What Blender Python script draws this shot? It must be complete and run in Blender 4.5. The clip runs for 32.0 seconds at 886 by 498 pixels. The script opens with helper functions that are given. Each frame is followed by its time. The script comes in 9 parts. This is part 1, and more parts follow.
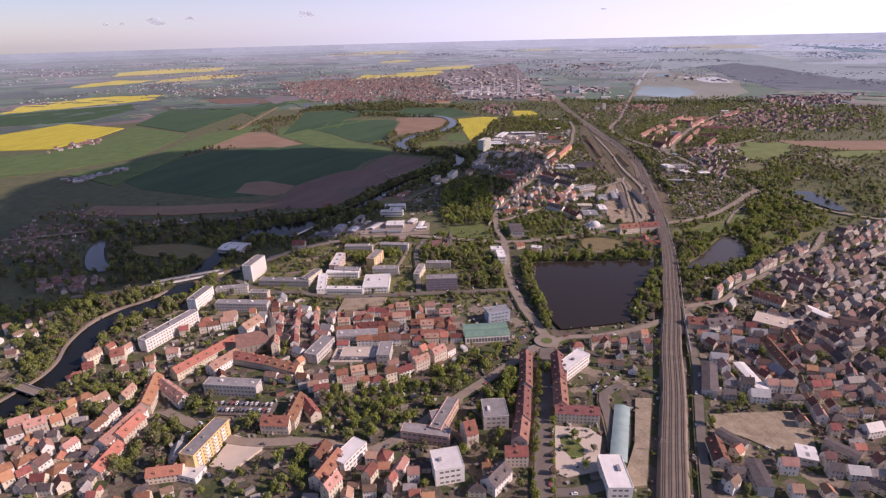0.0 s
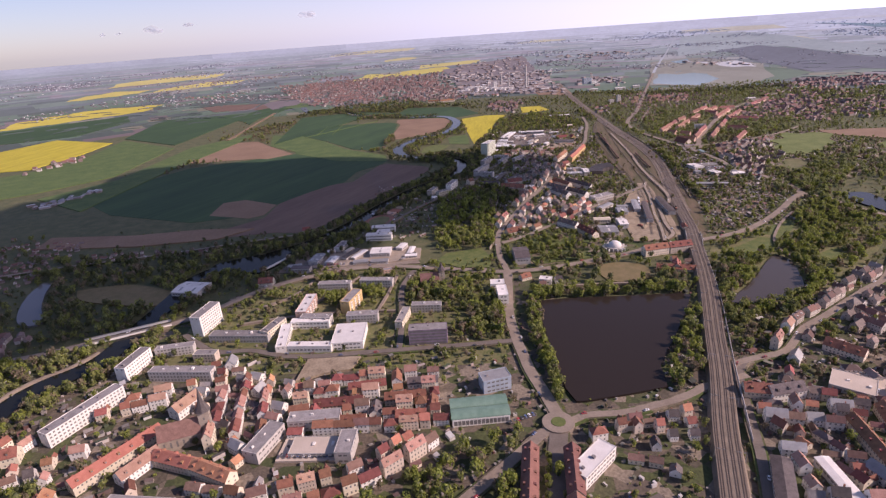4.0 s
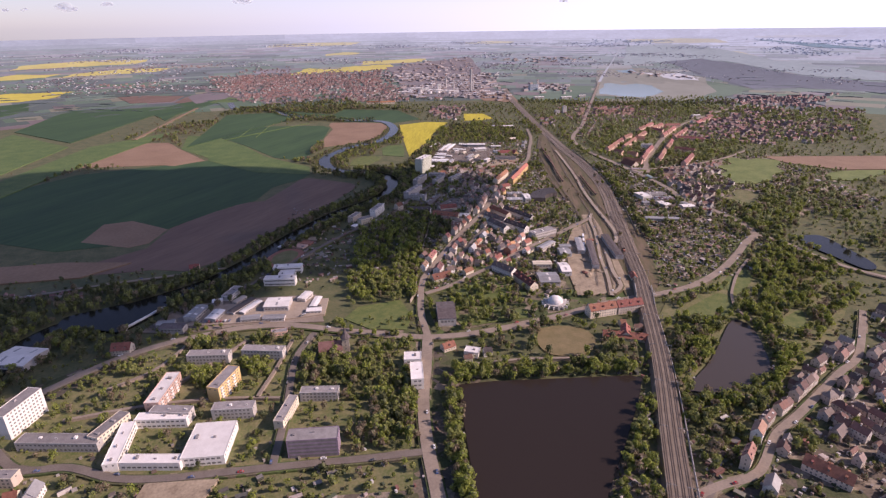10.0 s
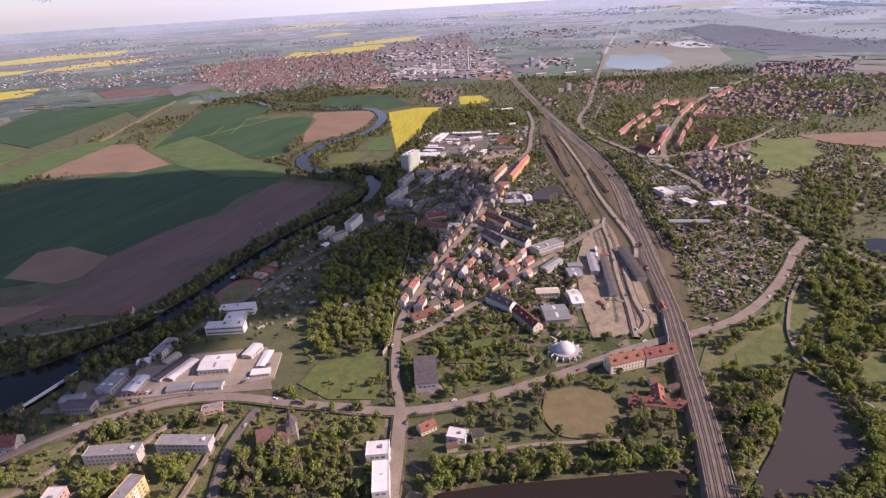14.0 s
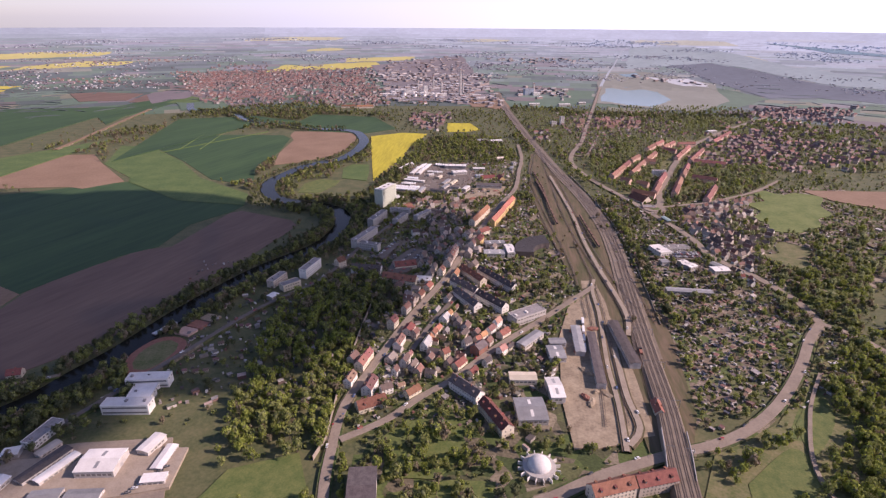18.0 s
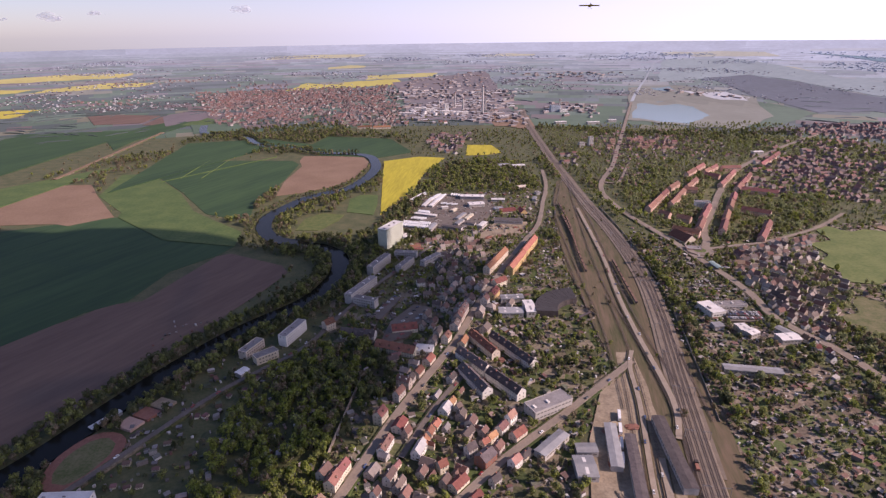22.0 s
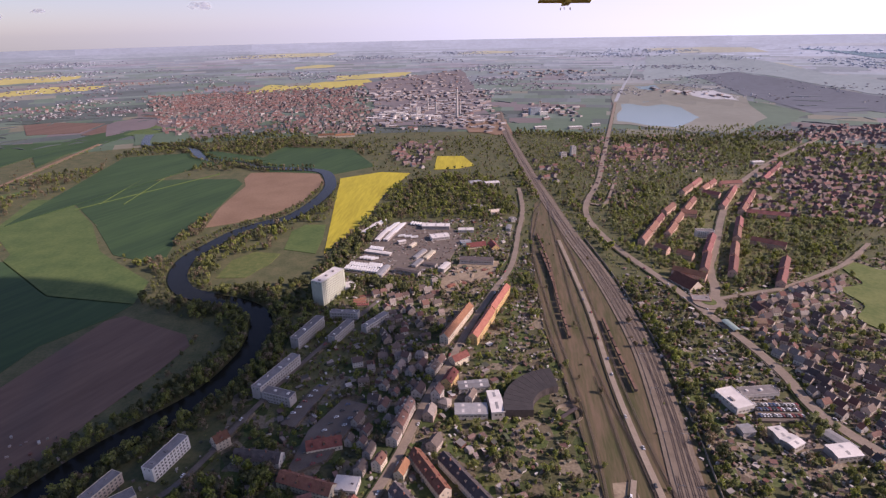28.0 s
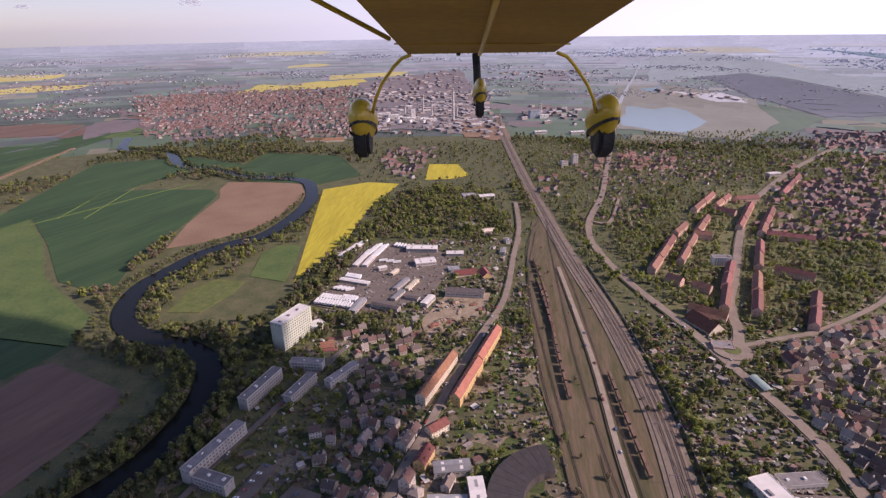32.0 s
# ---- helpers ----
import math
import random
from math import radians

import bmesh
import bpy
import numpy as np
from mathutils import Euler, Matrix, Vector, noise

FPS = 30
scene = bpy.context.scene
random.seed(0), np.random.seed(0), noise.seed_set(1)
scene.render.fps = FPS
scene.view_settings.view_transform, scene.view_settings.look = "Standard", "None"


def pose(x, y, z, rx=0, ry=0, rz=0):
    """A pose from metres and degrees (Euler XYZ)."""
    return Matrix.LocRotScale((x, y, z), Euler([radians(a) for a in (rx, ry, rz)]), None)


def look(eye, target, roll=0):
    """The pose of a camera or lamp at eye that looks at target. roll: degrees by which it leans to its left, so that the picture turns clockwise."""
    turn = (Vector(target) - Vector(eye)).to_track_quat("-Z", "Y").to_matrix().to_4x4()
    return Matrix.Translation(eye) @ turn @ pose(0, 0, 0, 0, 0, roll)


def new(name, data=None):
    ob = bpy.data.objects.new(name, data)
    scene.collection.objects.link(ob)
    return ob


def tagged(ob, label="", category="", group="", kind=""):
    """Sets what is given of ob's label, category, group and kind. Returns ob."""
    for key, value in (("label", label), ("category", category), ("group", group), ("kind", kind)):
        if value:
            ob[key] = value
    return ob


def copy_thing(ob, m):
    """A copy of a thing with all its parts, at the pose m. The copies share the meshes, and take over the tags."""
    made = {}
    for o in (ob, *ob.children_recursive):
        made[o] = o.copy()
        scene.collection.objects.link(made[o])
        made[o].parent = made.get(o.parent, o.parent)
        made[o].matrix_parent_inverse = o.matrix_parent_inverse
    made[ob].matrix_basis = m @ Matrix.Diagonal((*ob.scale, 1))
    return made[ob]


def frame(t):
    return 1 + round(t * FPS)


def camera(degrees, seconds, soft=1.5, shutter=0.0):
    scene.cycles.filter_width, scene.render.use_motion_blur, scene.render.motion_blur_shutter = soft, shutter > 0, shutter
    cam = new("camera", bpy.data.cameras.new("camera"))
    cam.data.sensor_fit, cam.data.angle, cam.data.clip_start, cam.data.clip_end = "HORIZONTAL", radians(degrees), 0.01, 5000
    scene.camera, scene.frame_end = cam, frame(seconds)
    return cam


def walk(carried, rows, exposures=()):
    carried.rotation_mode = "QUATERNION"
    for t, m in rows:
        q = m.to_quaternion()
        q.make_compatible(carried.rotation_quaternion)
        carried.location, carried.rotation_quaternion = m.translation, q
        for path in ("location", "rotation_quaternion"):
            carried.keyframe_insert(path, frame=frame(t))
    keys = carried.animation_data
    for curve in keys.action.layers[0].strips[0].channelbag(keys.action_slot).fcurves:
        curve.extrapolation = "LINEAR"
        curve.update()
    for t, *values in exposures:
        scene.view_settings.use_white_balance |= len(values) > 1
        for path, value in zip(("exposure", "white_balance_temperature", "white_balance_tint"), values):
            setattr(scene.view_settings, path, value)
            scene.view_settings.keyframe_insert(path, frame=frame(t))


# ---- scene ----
cam = camera(77.93, 32.0, soft=1.3)
WB_K, WB_T = 5900, 38
# seconds, x, y, z in metres, then heading, pitch and roll in degrees
ROWS = [
    (0.0, -0.52, 8.64, 281.98, -0.089, -21.196, -1.425),
    (0.5, 3.25, 25.69, 280.77, 0.029, -21.371, -1.470),
    (1.0, 7.20, 42.85, 279.54, 0.184, -21.594, -1.382),
    (1.5, 11.54, 60.19, 278.43, 0.376, -21.728, -1.506),
    (2.0, 16.38, 77.53, 277.53, 0.607, -21.697, -1.912),
    (2.5, 21.54, 94.75, 276.97, 0.903, -21.594, -2.514),
    (3.0, 26.34, 111.15, 276.98, 1.261, -21.520, -3.218),
    (3.5, 30.09, 126.09, 277.68, 1.559, -21.547, -3.644),
    (5.5, 40.10, 178.69, 282.64, 1.884, -21.549, -5.597),
    (6.0, 43.25, 190.14, 283.93, 1.155, -21.672, -5.513),
    (6.5, 46.97, 200.38, 285.26, 0.374, -21.790, -5.147),
    (7.0, 50.93, 209.86, 286.56, -0.433, -21.997, -4.721),
    (7.5, 54.84, 219.03, 287.76, -1.285, -22.163, -4.140),
    (8.0, 58.54, 228.23, 288.86, -2.152, -22.249, -3.483),
    (8.5, 62.09, 238.06, 290.05, -2.978, -22.289, -2.767),
    (9.0, 65.66, 249.10, 291.44, -3.547, -22.301, -2.072),
    (9.5, 69.19, 261.48, 292.90, -3.910, -22.333, -1.451),
    (10.0, 72.86, 275.28, 293.93, -4.075, -22.303, -0.883),
    (10.5, 76.92, 290.77, 294.44, -3.978, -22.355, -0.564),
    (11.0, 81.56, 308.18, 294.51, -3.566, -22.539, -0.577),
    (11.5, 86.42, 326.03, 294.49, -2.743, -22.675, -1.145),
    (12.0, 91.41, 344.04, 294.34, -2.314, -22.984, -1.833),
    (12.5, 96.61, 362.03, 294.10, -2.194, -23.353, -2.503),
    (13.0, 101.78, 379.88, 293.75, -2.129, -23.734, -3.178),
    (13.5, 106.95, 397.48, 293.29, -2.410, -24.158, -3.492),
    (14.0, 112.16, 414.49, 292.89, -3.093, -24.538, -3.423),
    (14.5, 116.79, 429.01, 292.89, -3.871, -24.870, -3.138),
    (16.5, 132.88, 478.32, 295.72, -5.120, -23.785, -1.841),
    (17.0, 136.41, 489.81, 296.58, -5.091, -23.453, -1.149),
    (17.5, 139.79, 502.51, 297.36, -4.629, -22.998, -0.474),
    (18.0, 143.32, 516.35, 297.95, -4.563, -22.744, 0.341),
    (18.5, 147.12, 530.84, 298.53, -4.577, -22.553, 1.106),
    (19.0, 151.14, 545.55, 299.21, -4.434, -22.474, 1.555),
    (19.5, 155.39, 560.04, 300.10, -4.087, -22.349, 1.486),
    (20.0, 159.99, 574.41, 301.29, -3.525, -22.250, 0.951),
    (20.5, 164.61, 588.86, 302.70, -2.936, -22.133, 0.496),
    (21.0, 169.00, 604.01, 303.67, -2.385, -21.983, -0.098),
    (21.5, 172.84, 620.19, 304.08, -1.914, -21.748, -0.407),
    (22.0, 176.10, 636.89, 304.23, -1.466, -21.478, -0.817),
    (22.5, 178.95, 653.13, 304.16, -1.029, -21.183, -1.220),
    (23.0, 181.81, 668.69, 304.04, -1.017, -20.991, -1.345),
    (23.5, 185.14, 684.01, 304.01, -1.006, -20.788, -1.238),
    (24.0, 189.14, 699.42, 304.09, -1.242, -20.644, -1.195),
    (24.5, 193.80, 714.83, 304.32, -1.470, -20.542, -1.171),
    (25.0, 198.85, 730.18, 304.84, -1.643, -20.516, -1.271),
    (25.5, 203.73, 745.08, 305.64, -1.807, -20.563, -1.368),
    (27.5, 221.44, 799.59, 310.39, -2.824, -21.630, -1.448),
    (28.0, 225.38, 810.89, 311.52, -3.136, -21.941, -1.192),
    (28.5, 228.86, 820.87, 312.66, -3.209, -22.094, -0.975),
    (29.0, 231.92, 830.58, 313.79, -3.133, -22.091, -0.926),
    (29.5, 234.83, 841.33, 314.80, -2.638, -21.985, -1.055),
    (30.0, 237.89, 853.53, 315.55, -2.351, -22.026, -1.196),
    (30.5, 241.31, 866.87, 315.91, -2.371, -22.085, -1.224),
    (31.0, 245.08, 881.05, 315.90, -2.627, -22.150, -1.089),
    (31.5, 248.99, 895.51, 315.51, -2.901, -22.212, -0.942),
    (32.0, 252.87, 910.21, 314.92, -3.031, -22.178, -0.946),
]
walk(cam, [(t, pose(x, y, z, 90 + pitch, 0, yaw) @ pose(0, 0, 0, 0, 0, roll)) for t, x, y, z, yaw, pitch, roll in ROWS],
     exposures=[(t, ev + 0.06, WB_K, WB_T) for t, ev in ((0.0, -0.03), (3.0, 0.0), (8.0, 0.12), (12.0, 0.1), (14.0, 0.24), (17.0, 0.25), (19.0, 0.12), (22.0, 0.02), (25.0, -0.12), (28.0, -0.08), (32.0, 0.0))])

# ---- world, sun, exposure ----
SUN_AZ, SUN_EL = -10.0, 32.0   # degrees: turn from +x towards +y, and height
world = bpy.data.worlds.new("sky")
scene.world = world
world.use_nodes = True
wn = world.node_tree.nodes
wl = world.node_tree.links
sky = wn.new("ShaderNodeTexSky")
sky.sky_type, sky.sun_disc = "NISHITA", False
sky.sun_elevation, sky.sun_rotation = radians(SUN_EL), radians(90 - SUN_AZ)
sky.altitude, sky.air_density, sky.dust_density, sky.ozone_density = 300, 1.0, 0.7, 1.2
wn["Background"].inputs["Strength"].default_value = 0.093
# haze: white near the horizon and fading with height, brighter on the sun's side
side, height = wn.new("ShaderNodeTexGradient"), wn.new("ShaderNodeTexGradient")
height.texture_mapping.mapping_x = "Z"
side.texture_mapping.scale, side.texture_mapping.translation = (0.5, 1, 1), (0.5, 0, 0)
low, lit, thick_haze = wn.new("ShaderNodeMath"), wn.new("ShaderNodeMath"), wn.new("ShaderNodeMath")
low.operation, lit.operation, thick_haze.operation = "SUBTRACT", "MULTIPLY_ADD", "MULTIPLY"
low.inputs[0].default_value = 1.0
wl.new(height.outputs["Fac"], low.inputs[1])
fade = wn.new("ShaderNodeMath")
fade.operation = "POWER"
fade.inputs[1].default_value = 3.5
wl.new(low.outputs[0], fade.inputs[0])
lit.inputs[1].default_value, lit.inputs[2].default_value = 1.55, -0.2
wl.new(side.outputs["Fac"], lit.inputs[0])
wl.new(fade.outputs[0], thick_haze.inputs[0])
wl.new(lit.outputs[0], thick_haze.inputs[1])
thick_haze.use_clamp = True
veil = wn.new("ShaderNodeMix")
veil.data_type = "RGBA"
wl.new(thick_haze.outputs[0], veil.inputs["Factor"])
veil.inputs["B"].default_value = (11.4, 11.6, 12.4, 1)
wl.new(sky.outputs[0], veil.inputs["A"])
wl.new(veil.outputs["Result"], wn["Background"].inputs["Color"])
sun = new("sun", bpy.data.lights.new("sun", "SUN"))
sun.data.energy, sun.data.angle, sun.data.color = 5.0, radians(0.6), (1.0, 0.84, 0.61)
sun_dir = Vector((math.cos(radians(SUN_EL)) * math.cos(radians(SUN_AZ)), math.cos(radians(SUN_EL)) * math.sin(radians(SUN_AZ)), math.sin(radians(SUN_EL))))
sun.matrix_world = look(sun_dir * 1000, (0, 0, 0))
scene.view_settings.exposure = 0.0
rng = random.Random(5)


# ---- materials ----
def mat(name, a, b, size=8.0, rough=0.85, bump=0.15, vary=0.0, metal=0.0, fine=None, hue=0.0, coat=0.0, streak=None):
    """Two colours mixed by broad and fine noise of real size in metres, with relief; vary: brightness change from object to object."""
    m = bpy.data.materials.new(name)
    m.use_nodes = True
    nt = m.node_tree
    n, l = nt.nodes, nt.links
    bs = n["Principled BSDF"]
    bs.inputs["Roughness"].default_value, bs.inputs["Metallic"].default_value = rough, metal
    geo = n.new("ShaderNodeNewGeometry")
    big, small = n.new("ShaderNodeTexNoise"), n.new("ShaderNodeTexNoise")
    big.inputs["Scale"].default_value, big.inputs["Detail"].default_value = 1.0 / size, 4
    small.inputs["Scale"].default_value, small.inputs["Detail"].default_value = 1.0 / (fine or size * 0.12), 3
    place = geo.outputs["Position"]
    if streak is not None:   # stretched along that bearing
        bent = n.new("ShaderNodeMapping")
        bent.vector_type = "TEXTURE"
        bent.inputs["Rotation"].default_value, bent.inputs["Scale"].default_value = (0, 0, radians(streak)), (1.0, 9.0, 1.0)
        l.new(place, bent.inputs["Vector"])
        place = bent.outputs[0]
    for t in (big, small):
        l.new(place, t.inputs["Vector"])
    mix = n.new("ShaderNodeMath")
    mix.operation = "MULTIPLY_ADD"
    mix.inputs[1].default_value = 0.55
    half = n.new("ShaderNodeMath")
    half.operation = "MULTIPLY"
    half.inputs[1].default_value = 0.45
    l.new(small.outputs["Fac"], half.inputs[0])
    l.new(big.outputs["Fac"], mix.inputs[0])
    l.new(half.outputs[0], mix.inputs[2])
    ramp = n.new("ShaderNodeValToRGB")
    ramp.color_ramp.elements[0].position, ramp.color_ramp.elements[1].position = 0.36, 0.64
    ramp.color_ramp.elements[0].color, ramp.color_ramp.elements[1].color = (*a, 1), (*b, 1)
    l.new(mix.outputs[0], ramp.inputs[0])
    colour = ramp.outputs[0]
    if vary or hue:
        info, hsv = n.new("ShaderNodeObjectInfo"), n.new("ShaderNodeHueSaturation")
        span = n.new("ShaderNodeMapRange")
        span.inputs["To Min"].default_value, span.inputs["To Max"].default_value = 1 - vary, 1 + vary
        l.new(info.outputs["Random"], span.inputs["Value"])
        l.new(span.outputs[0], hsv.inputs["Value"])
        if hue:
            turn = n.new("ShaderNodeMapRange")
            turn.inputs["To Min"].default_value, turn.inputs["To Max"].default_value = 0.5 - hue, 0.5 + hue
            frac = n.new("ShaderNodeMath")
            frac.operation = "FRACT"
            seven = n.new("ShaderNodeMath")
            seven.operation = "MULTIPLY"
            seven.inputs[1].default_value = 7.31
            l.new(info.outputs["Random"], seven.inputs[0])
            l.new(seven.outputs[0], frac.inputs[0])
            l.new(frac.outputs[0], turn.inputs["Value"])
            l.new(turn.outputs[0], hsv.inputs["Hue"])
        l.new(colour, hsv.inputs["Color"])
        colour = hsv.outputs[0]
    l.new(colour, bs.inputs["Base Color"])
    if bump:
        rel = n.new("ShaderNodeBump")
        rel.inputs["Strength"].default_value, rel.inputs["Distance"].default_value = bump, 0.3
        l.new(small.outputs["Fac"], rel.inputs["Height"])
        l.new(rel.outputs[0], bs.inputs["Normal"])
    if coat:
        bs.inputs["Coat Weight"].default_value = coat
    return m


def island_mat(name, colours, rough=0.9, thin=0.0):
    """Each loose piece of the mesh takes one of the colours."""
    m = bpy.data.materials.new(name)
    m.use_nodes = True
    n, l = m.node_tree.nodes, m.node_tree.links
    bs = n["Principled BSDF"]
    bs.inputs["Roughness"].default_value = rough
    geo, ramp = n.new("ShaderNodeNewGeometry"), n.new("ShaderNodeValToRGB")
    ramp.color_ramp.interpolation = "LINEAR"
    els = ramp.color_ramp.elements
    while len(els) < len(colours):
        els.new(0.5)
    for i, c in enumerate(colours):
        els[i].position, els[i].color = i / (len(colours) - 1), (*c, 1)
    tex = n.new("ShaderNodeTexNoise")
    tex.inputs["Scale"].default_value, tex.inputs["Detail"].default_value = 0.5, 4
    l.new(geo.outputs["Position"], tex.inputs["Vector"])
    mul = n.new("ShaderNodeMix")
    mul.data_type, mul.blend_type = "RGBA", "OVERLAY"
    mul.inputs["Factor"].default_value = 0.5
    l.new(geo.outputs["Random Per Island"], ramp.inputs[0])
    l.new(ramp.outputs[0], mul.inputs["A"])
    l.new(tex.outputs["Color"], mul.inputs["B"])
    sat = n.new("ShaderNodeRGBToBW")
    l.new(tex.outputs["Color"], sat.inputs[0])
    l.new(sat.outputs[0], mul.inputs["B"])
    l.new(mul.outputs["Result"], bs.inputs["Base Color"])
    if thin:
        through_light, both = n.new("ShaderNodeBsdfTranslucent"), n.new("ShaderNodeMixShader")
        both.inputs[0].default_value = thin
        l.new(mul.outputs["Result"], through_light.inputs["Color"])
        l.new(bs.outputs[0], both.inputs[1])
        l.new(through_light.outputs[0], both.inputs[2])
        l.new(both.outputs[0], n["Material Output"].inputs["Surface"])
    return m


M_GROUND = mat("rough_meadow", (0.062, 0.08, 0.027), (0.145, 0.135, 0.06), 20, bump=0.4, fine=3)
M_LAWN = mat("lawn", (0.075, 0.112, 0.024), (0.155, 0.17, 0.048), 9, bump=0.3, fine=1.5)
M_CROP = mat("young_grain", (0.022, 0.058, 0.018), (0.048, 0.098, 0.028), 60, bump=0.15, fine=9, streak=-28)
M_CROP2 = mat("pasture", (0.060, 0.108, 0.025), (0.118, 0.165, 0.042), 34, bump=0.15, fine=5)
M_MEADOW = mat("sunny_meadow", (0.10, 0.14, 0.028), (0.18, 0.205, 0.058), 26, bump=0.3, fine=4)
M_SOIL = mat("ploughed_soil", (0.14, 0.086, 0.062), (0.20, 0.128, 0.092), 40, bump=0.2, fine=5, streak=-30)
M_SOIL2 = mat("dry_soil", (0.215, 0.135, 0.08), (0.29, 0.19, 0.118), 60, bump=0.2, fine=4)
M_RAPE = mat("rapeseed_bloom", (0.40, 0.335, 0.018), (0.56, 0.475, 0.03), 16, bump=0.3, fine=4, streak=-8)
M_SAND = mat("bare_sand", (0.225, 0.172, 0.115), (0.40, 0.32, 0.22), 11, bump=0.3, fine=2)
M_PAVE = mat("pale_paving", (0.50, 0.42, 0.34), (0.60, 0.50, 0.41), 10, bump=0.1, fine=1)
M_ASPH = mat("asphalt", (0.135, 0.110, 0.090), (0.20, 0.166, 0.138), 12, bump=0.1, fine=1.2)
M_ROADL = mat("worn_road", (0.22, 0.175, 0.135), (0.31, 0.25, 0.195), 15, bump=0.1, fine=1.5)
M_YARD = mat("overgrown_ballast", (0.072, 0.074, 0.024), (0.175, 0.122, 0.075), 9, bump=0.4, fine=2.0, streak=-11)
M_BALLAST = mat("ballast", (0.165, 0.128, 0.094), (0.25, 0.198, 0.15), 8, bump=0.5, fine=0.8)
M_RAIL = mat("rail_steel", (0.16, 0.11, 0.085), (0.26, 0.20, 0.17), 3, rough=0.45, metal=0.7)


def plots_mat(name, colours, cell, stretch=1.0):
    """Ground cut into plots: each cell of a bent mosaic takes one of the colours, with grain and stains over it."""
    m = bpy.data.materials.new(name)
    m.use_nodes = True
    n, l = m.node_tree.nodes, m.node_tree.links
    bs = n["Principled BSDF"]
    bs.inputs["Roughness"].default_value = 0.95
    geo, turn = n.new("ShaderNodeNewGeometry"), n.new("ShaderNodeMapping")
    turn.inputs["Rotation"].default_value, turn.inputs["Scale"].default_value = (0, 0, 0.5), (1.0 / cell, stretch / cell, 0.0)
    l.new(geo.outputs["Position"], turn.inputs["Vector"])
    cells, ramp = n.new("ShaderNodeTexVoronoi"), n.new("ShaderNodeValToRGB")
    cells.inputs["Scale"].default_value, cells.inputs["Randomness"].default_value = 1.0, 0.85
    l.new(turn.outputs[0], cells.inputs["Vector"])
    sep = n.new("ShaderNodeSeparateColor")
    l.new(cells.outputs["Color"], sep.inputs[0])
    ramp.color_ramp.interpolation = "CONSTANT"
    els = ramp.color_ramp.elements
    while len(els) < len(colours):
        els.new(0.5)
    for i, c in enumerate(colours):
        els[i].position, els[i].color = i / len(colours), (*c, 1)
    l.new(sep.outputs[0], ramp.inputs[0])
    grain, over, rel = n.new("ShaderNodeTexNoise"), n.new("ShaderNodeMix"), n.new("ShaderNodeBump")
    grain.inputs["Scale"].default_value, grain.inputs["Detail"].default_value = 0.45, 6
    l.new(geo.outputs["Position"], grain.inputs["Vector"])
    over.data_type, over.blend_type = "RGBA", "OVERLAY"
    over.inputs["Factor"].default_value = 0.8
    l.new(ramp.outputs[0], over.inputs["A"])
    l.new(grain.outputs["Fac"], over.inputs["B"])
    l.new(over.outputs["Result"], bs.inputs["Base Color"])
    rel.inputs["Strength"].default_value, rel.inputs["Distance"].default_value = 0.5, 0.5
    l.new(grain.outputs["Fac"], rel.inputs["Height"])
    l.new(rel.outputs[0], bs.inputs["Normal"])
    return m


M_TOWN = plots_mat("town_plots", [(0.081, 0.109, 0.029), (0.144, 0.121, 0.078), (0.057, 0.078, 0.023), (0.230, 0.190, 0.132), (0.109, 0.115, 0.046), (0.086, 0.086, 0.040)], 14)
M_YARDS = plots_mat("town_yards", [(0.075, 0.088, 0.030), (0.145, 0.115, 0.082), (0.10, 0.083, 0.058), (0.235, 0.19, 0.14), (0.058, 0.07, 0.025), (0.085, 0.085, 0.04), (0.12, 0.095, 0.07)], 10)
M_GARDEN = plots_mat("garden_plots", [(0.105, 0.135, 0.042), (0.20, 0.155, 0.112), (0.085, 0.09, 0.036), (0.25, 0.20, 0.15), (0.135, 0.145, 0.06), (0.155, 0.12, 0.088), (0.30, 0.25, 0.19)], 8, 0.6)


def water_mat(name, deep, rough=0.06):
    m = bpy.data.materials.new(name)
    m.use_nodes = True
    n, l = m.node_tree.nodes, m.node_tree.links
    bs = n["Principled BSDF"]
    bs.inputs["Base Color"].default_value = (*deep, 1)
    bs.inputs["Roughness"].default_value, bs.inputs["IOR"].default_value = rough, 1.22
    geo, tex, rel = n.new("ShaderNodeNewGeometry"), n.new("ShaderNodeTexNoise"), n.new("ShaderNodeBump")
    tex.inputs["Scale"].default_value, tex.inputs["Detail"].default_value = 0.6, 5
    rel.inputs["Strength"].default_value, rel.inputs["Distance"].default_value = 0.08, 0.2
    l.new(geo.outputs["Position"], tex.inputs["Vector"])
    l.new(tex.outputs["Fac"], rel.inputs["Height"])
    l.new(rel.outputs[0], bs.inputs["Normal"])
    return m


M_LAKE = water_mat("dark_lake_water", (0.034, 0.026, 0.022))
# pond water lightened: the bright sky's reflection is put into its colour
M_POND = water_mat("sky_lit_pond_water", (0.075, 0.064, 0.058))
# river arm greyed: pale sky reflection mixed into the base colour
M_ARM = water_mat("sky_toned_arm_water", (0.17, 0.16, 0.155))
M_RIVER = water_mat("river_water", (0.014, 0.015, 0.013), 0.14)
M_PALEW = water_mat("pale_water", (0.27, 0.37, 0.40), 0.2)


# ---- building helpers ----
def part(name, bm, material, parent=None, label=""):
    """Links a bmesh as one mesh object under a thing or a part."""
    me = bpy.data.meshes.new(name)
    bm.normal_update()
    bm.to_mesh(me)
    bm.free()
    for m in (material if isinstance(material, (list, tuple)) else [material]):
        me.materials.append(m)
    ob = new(name, me)
    if parent is not None:
        ob.parent = parent
    return tagged(ob, label) if label else ob


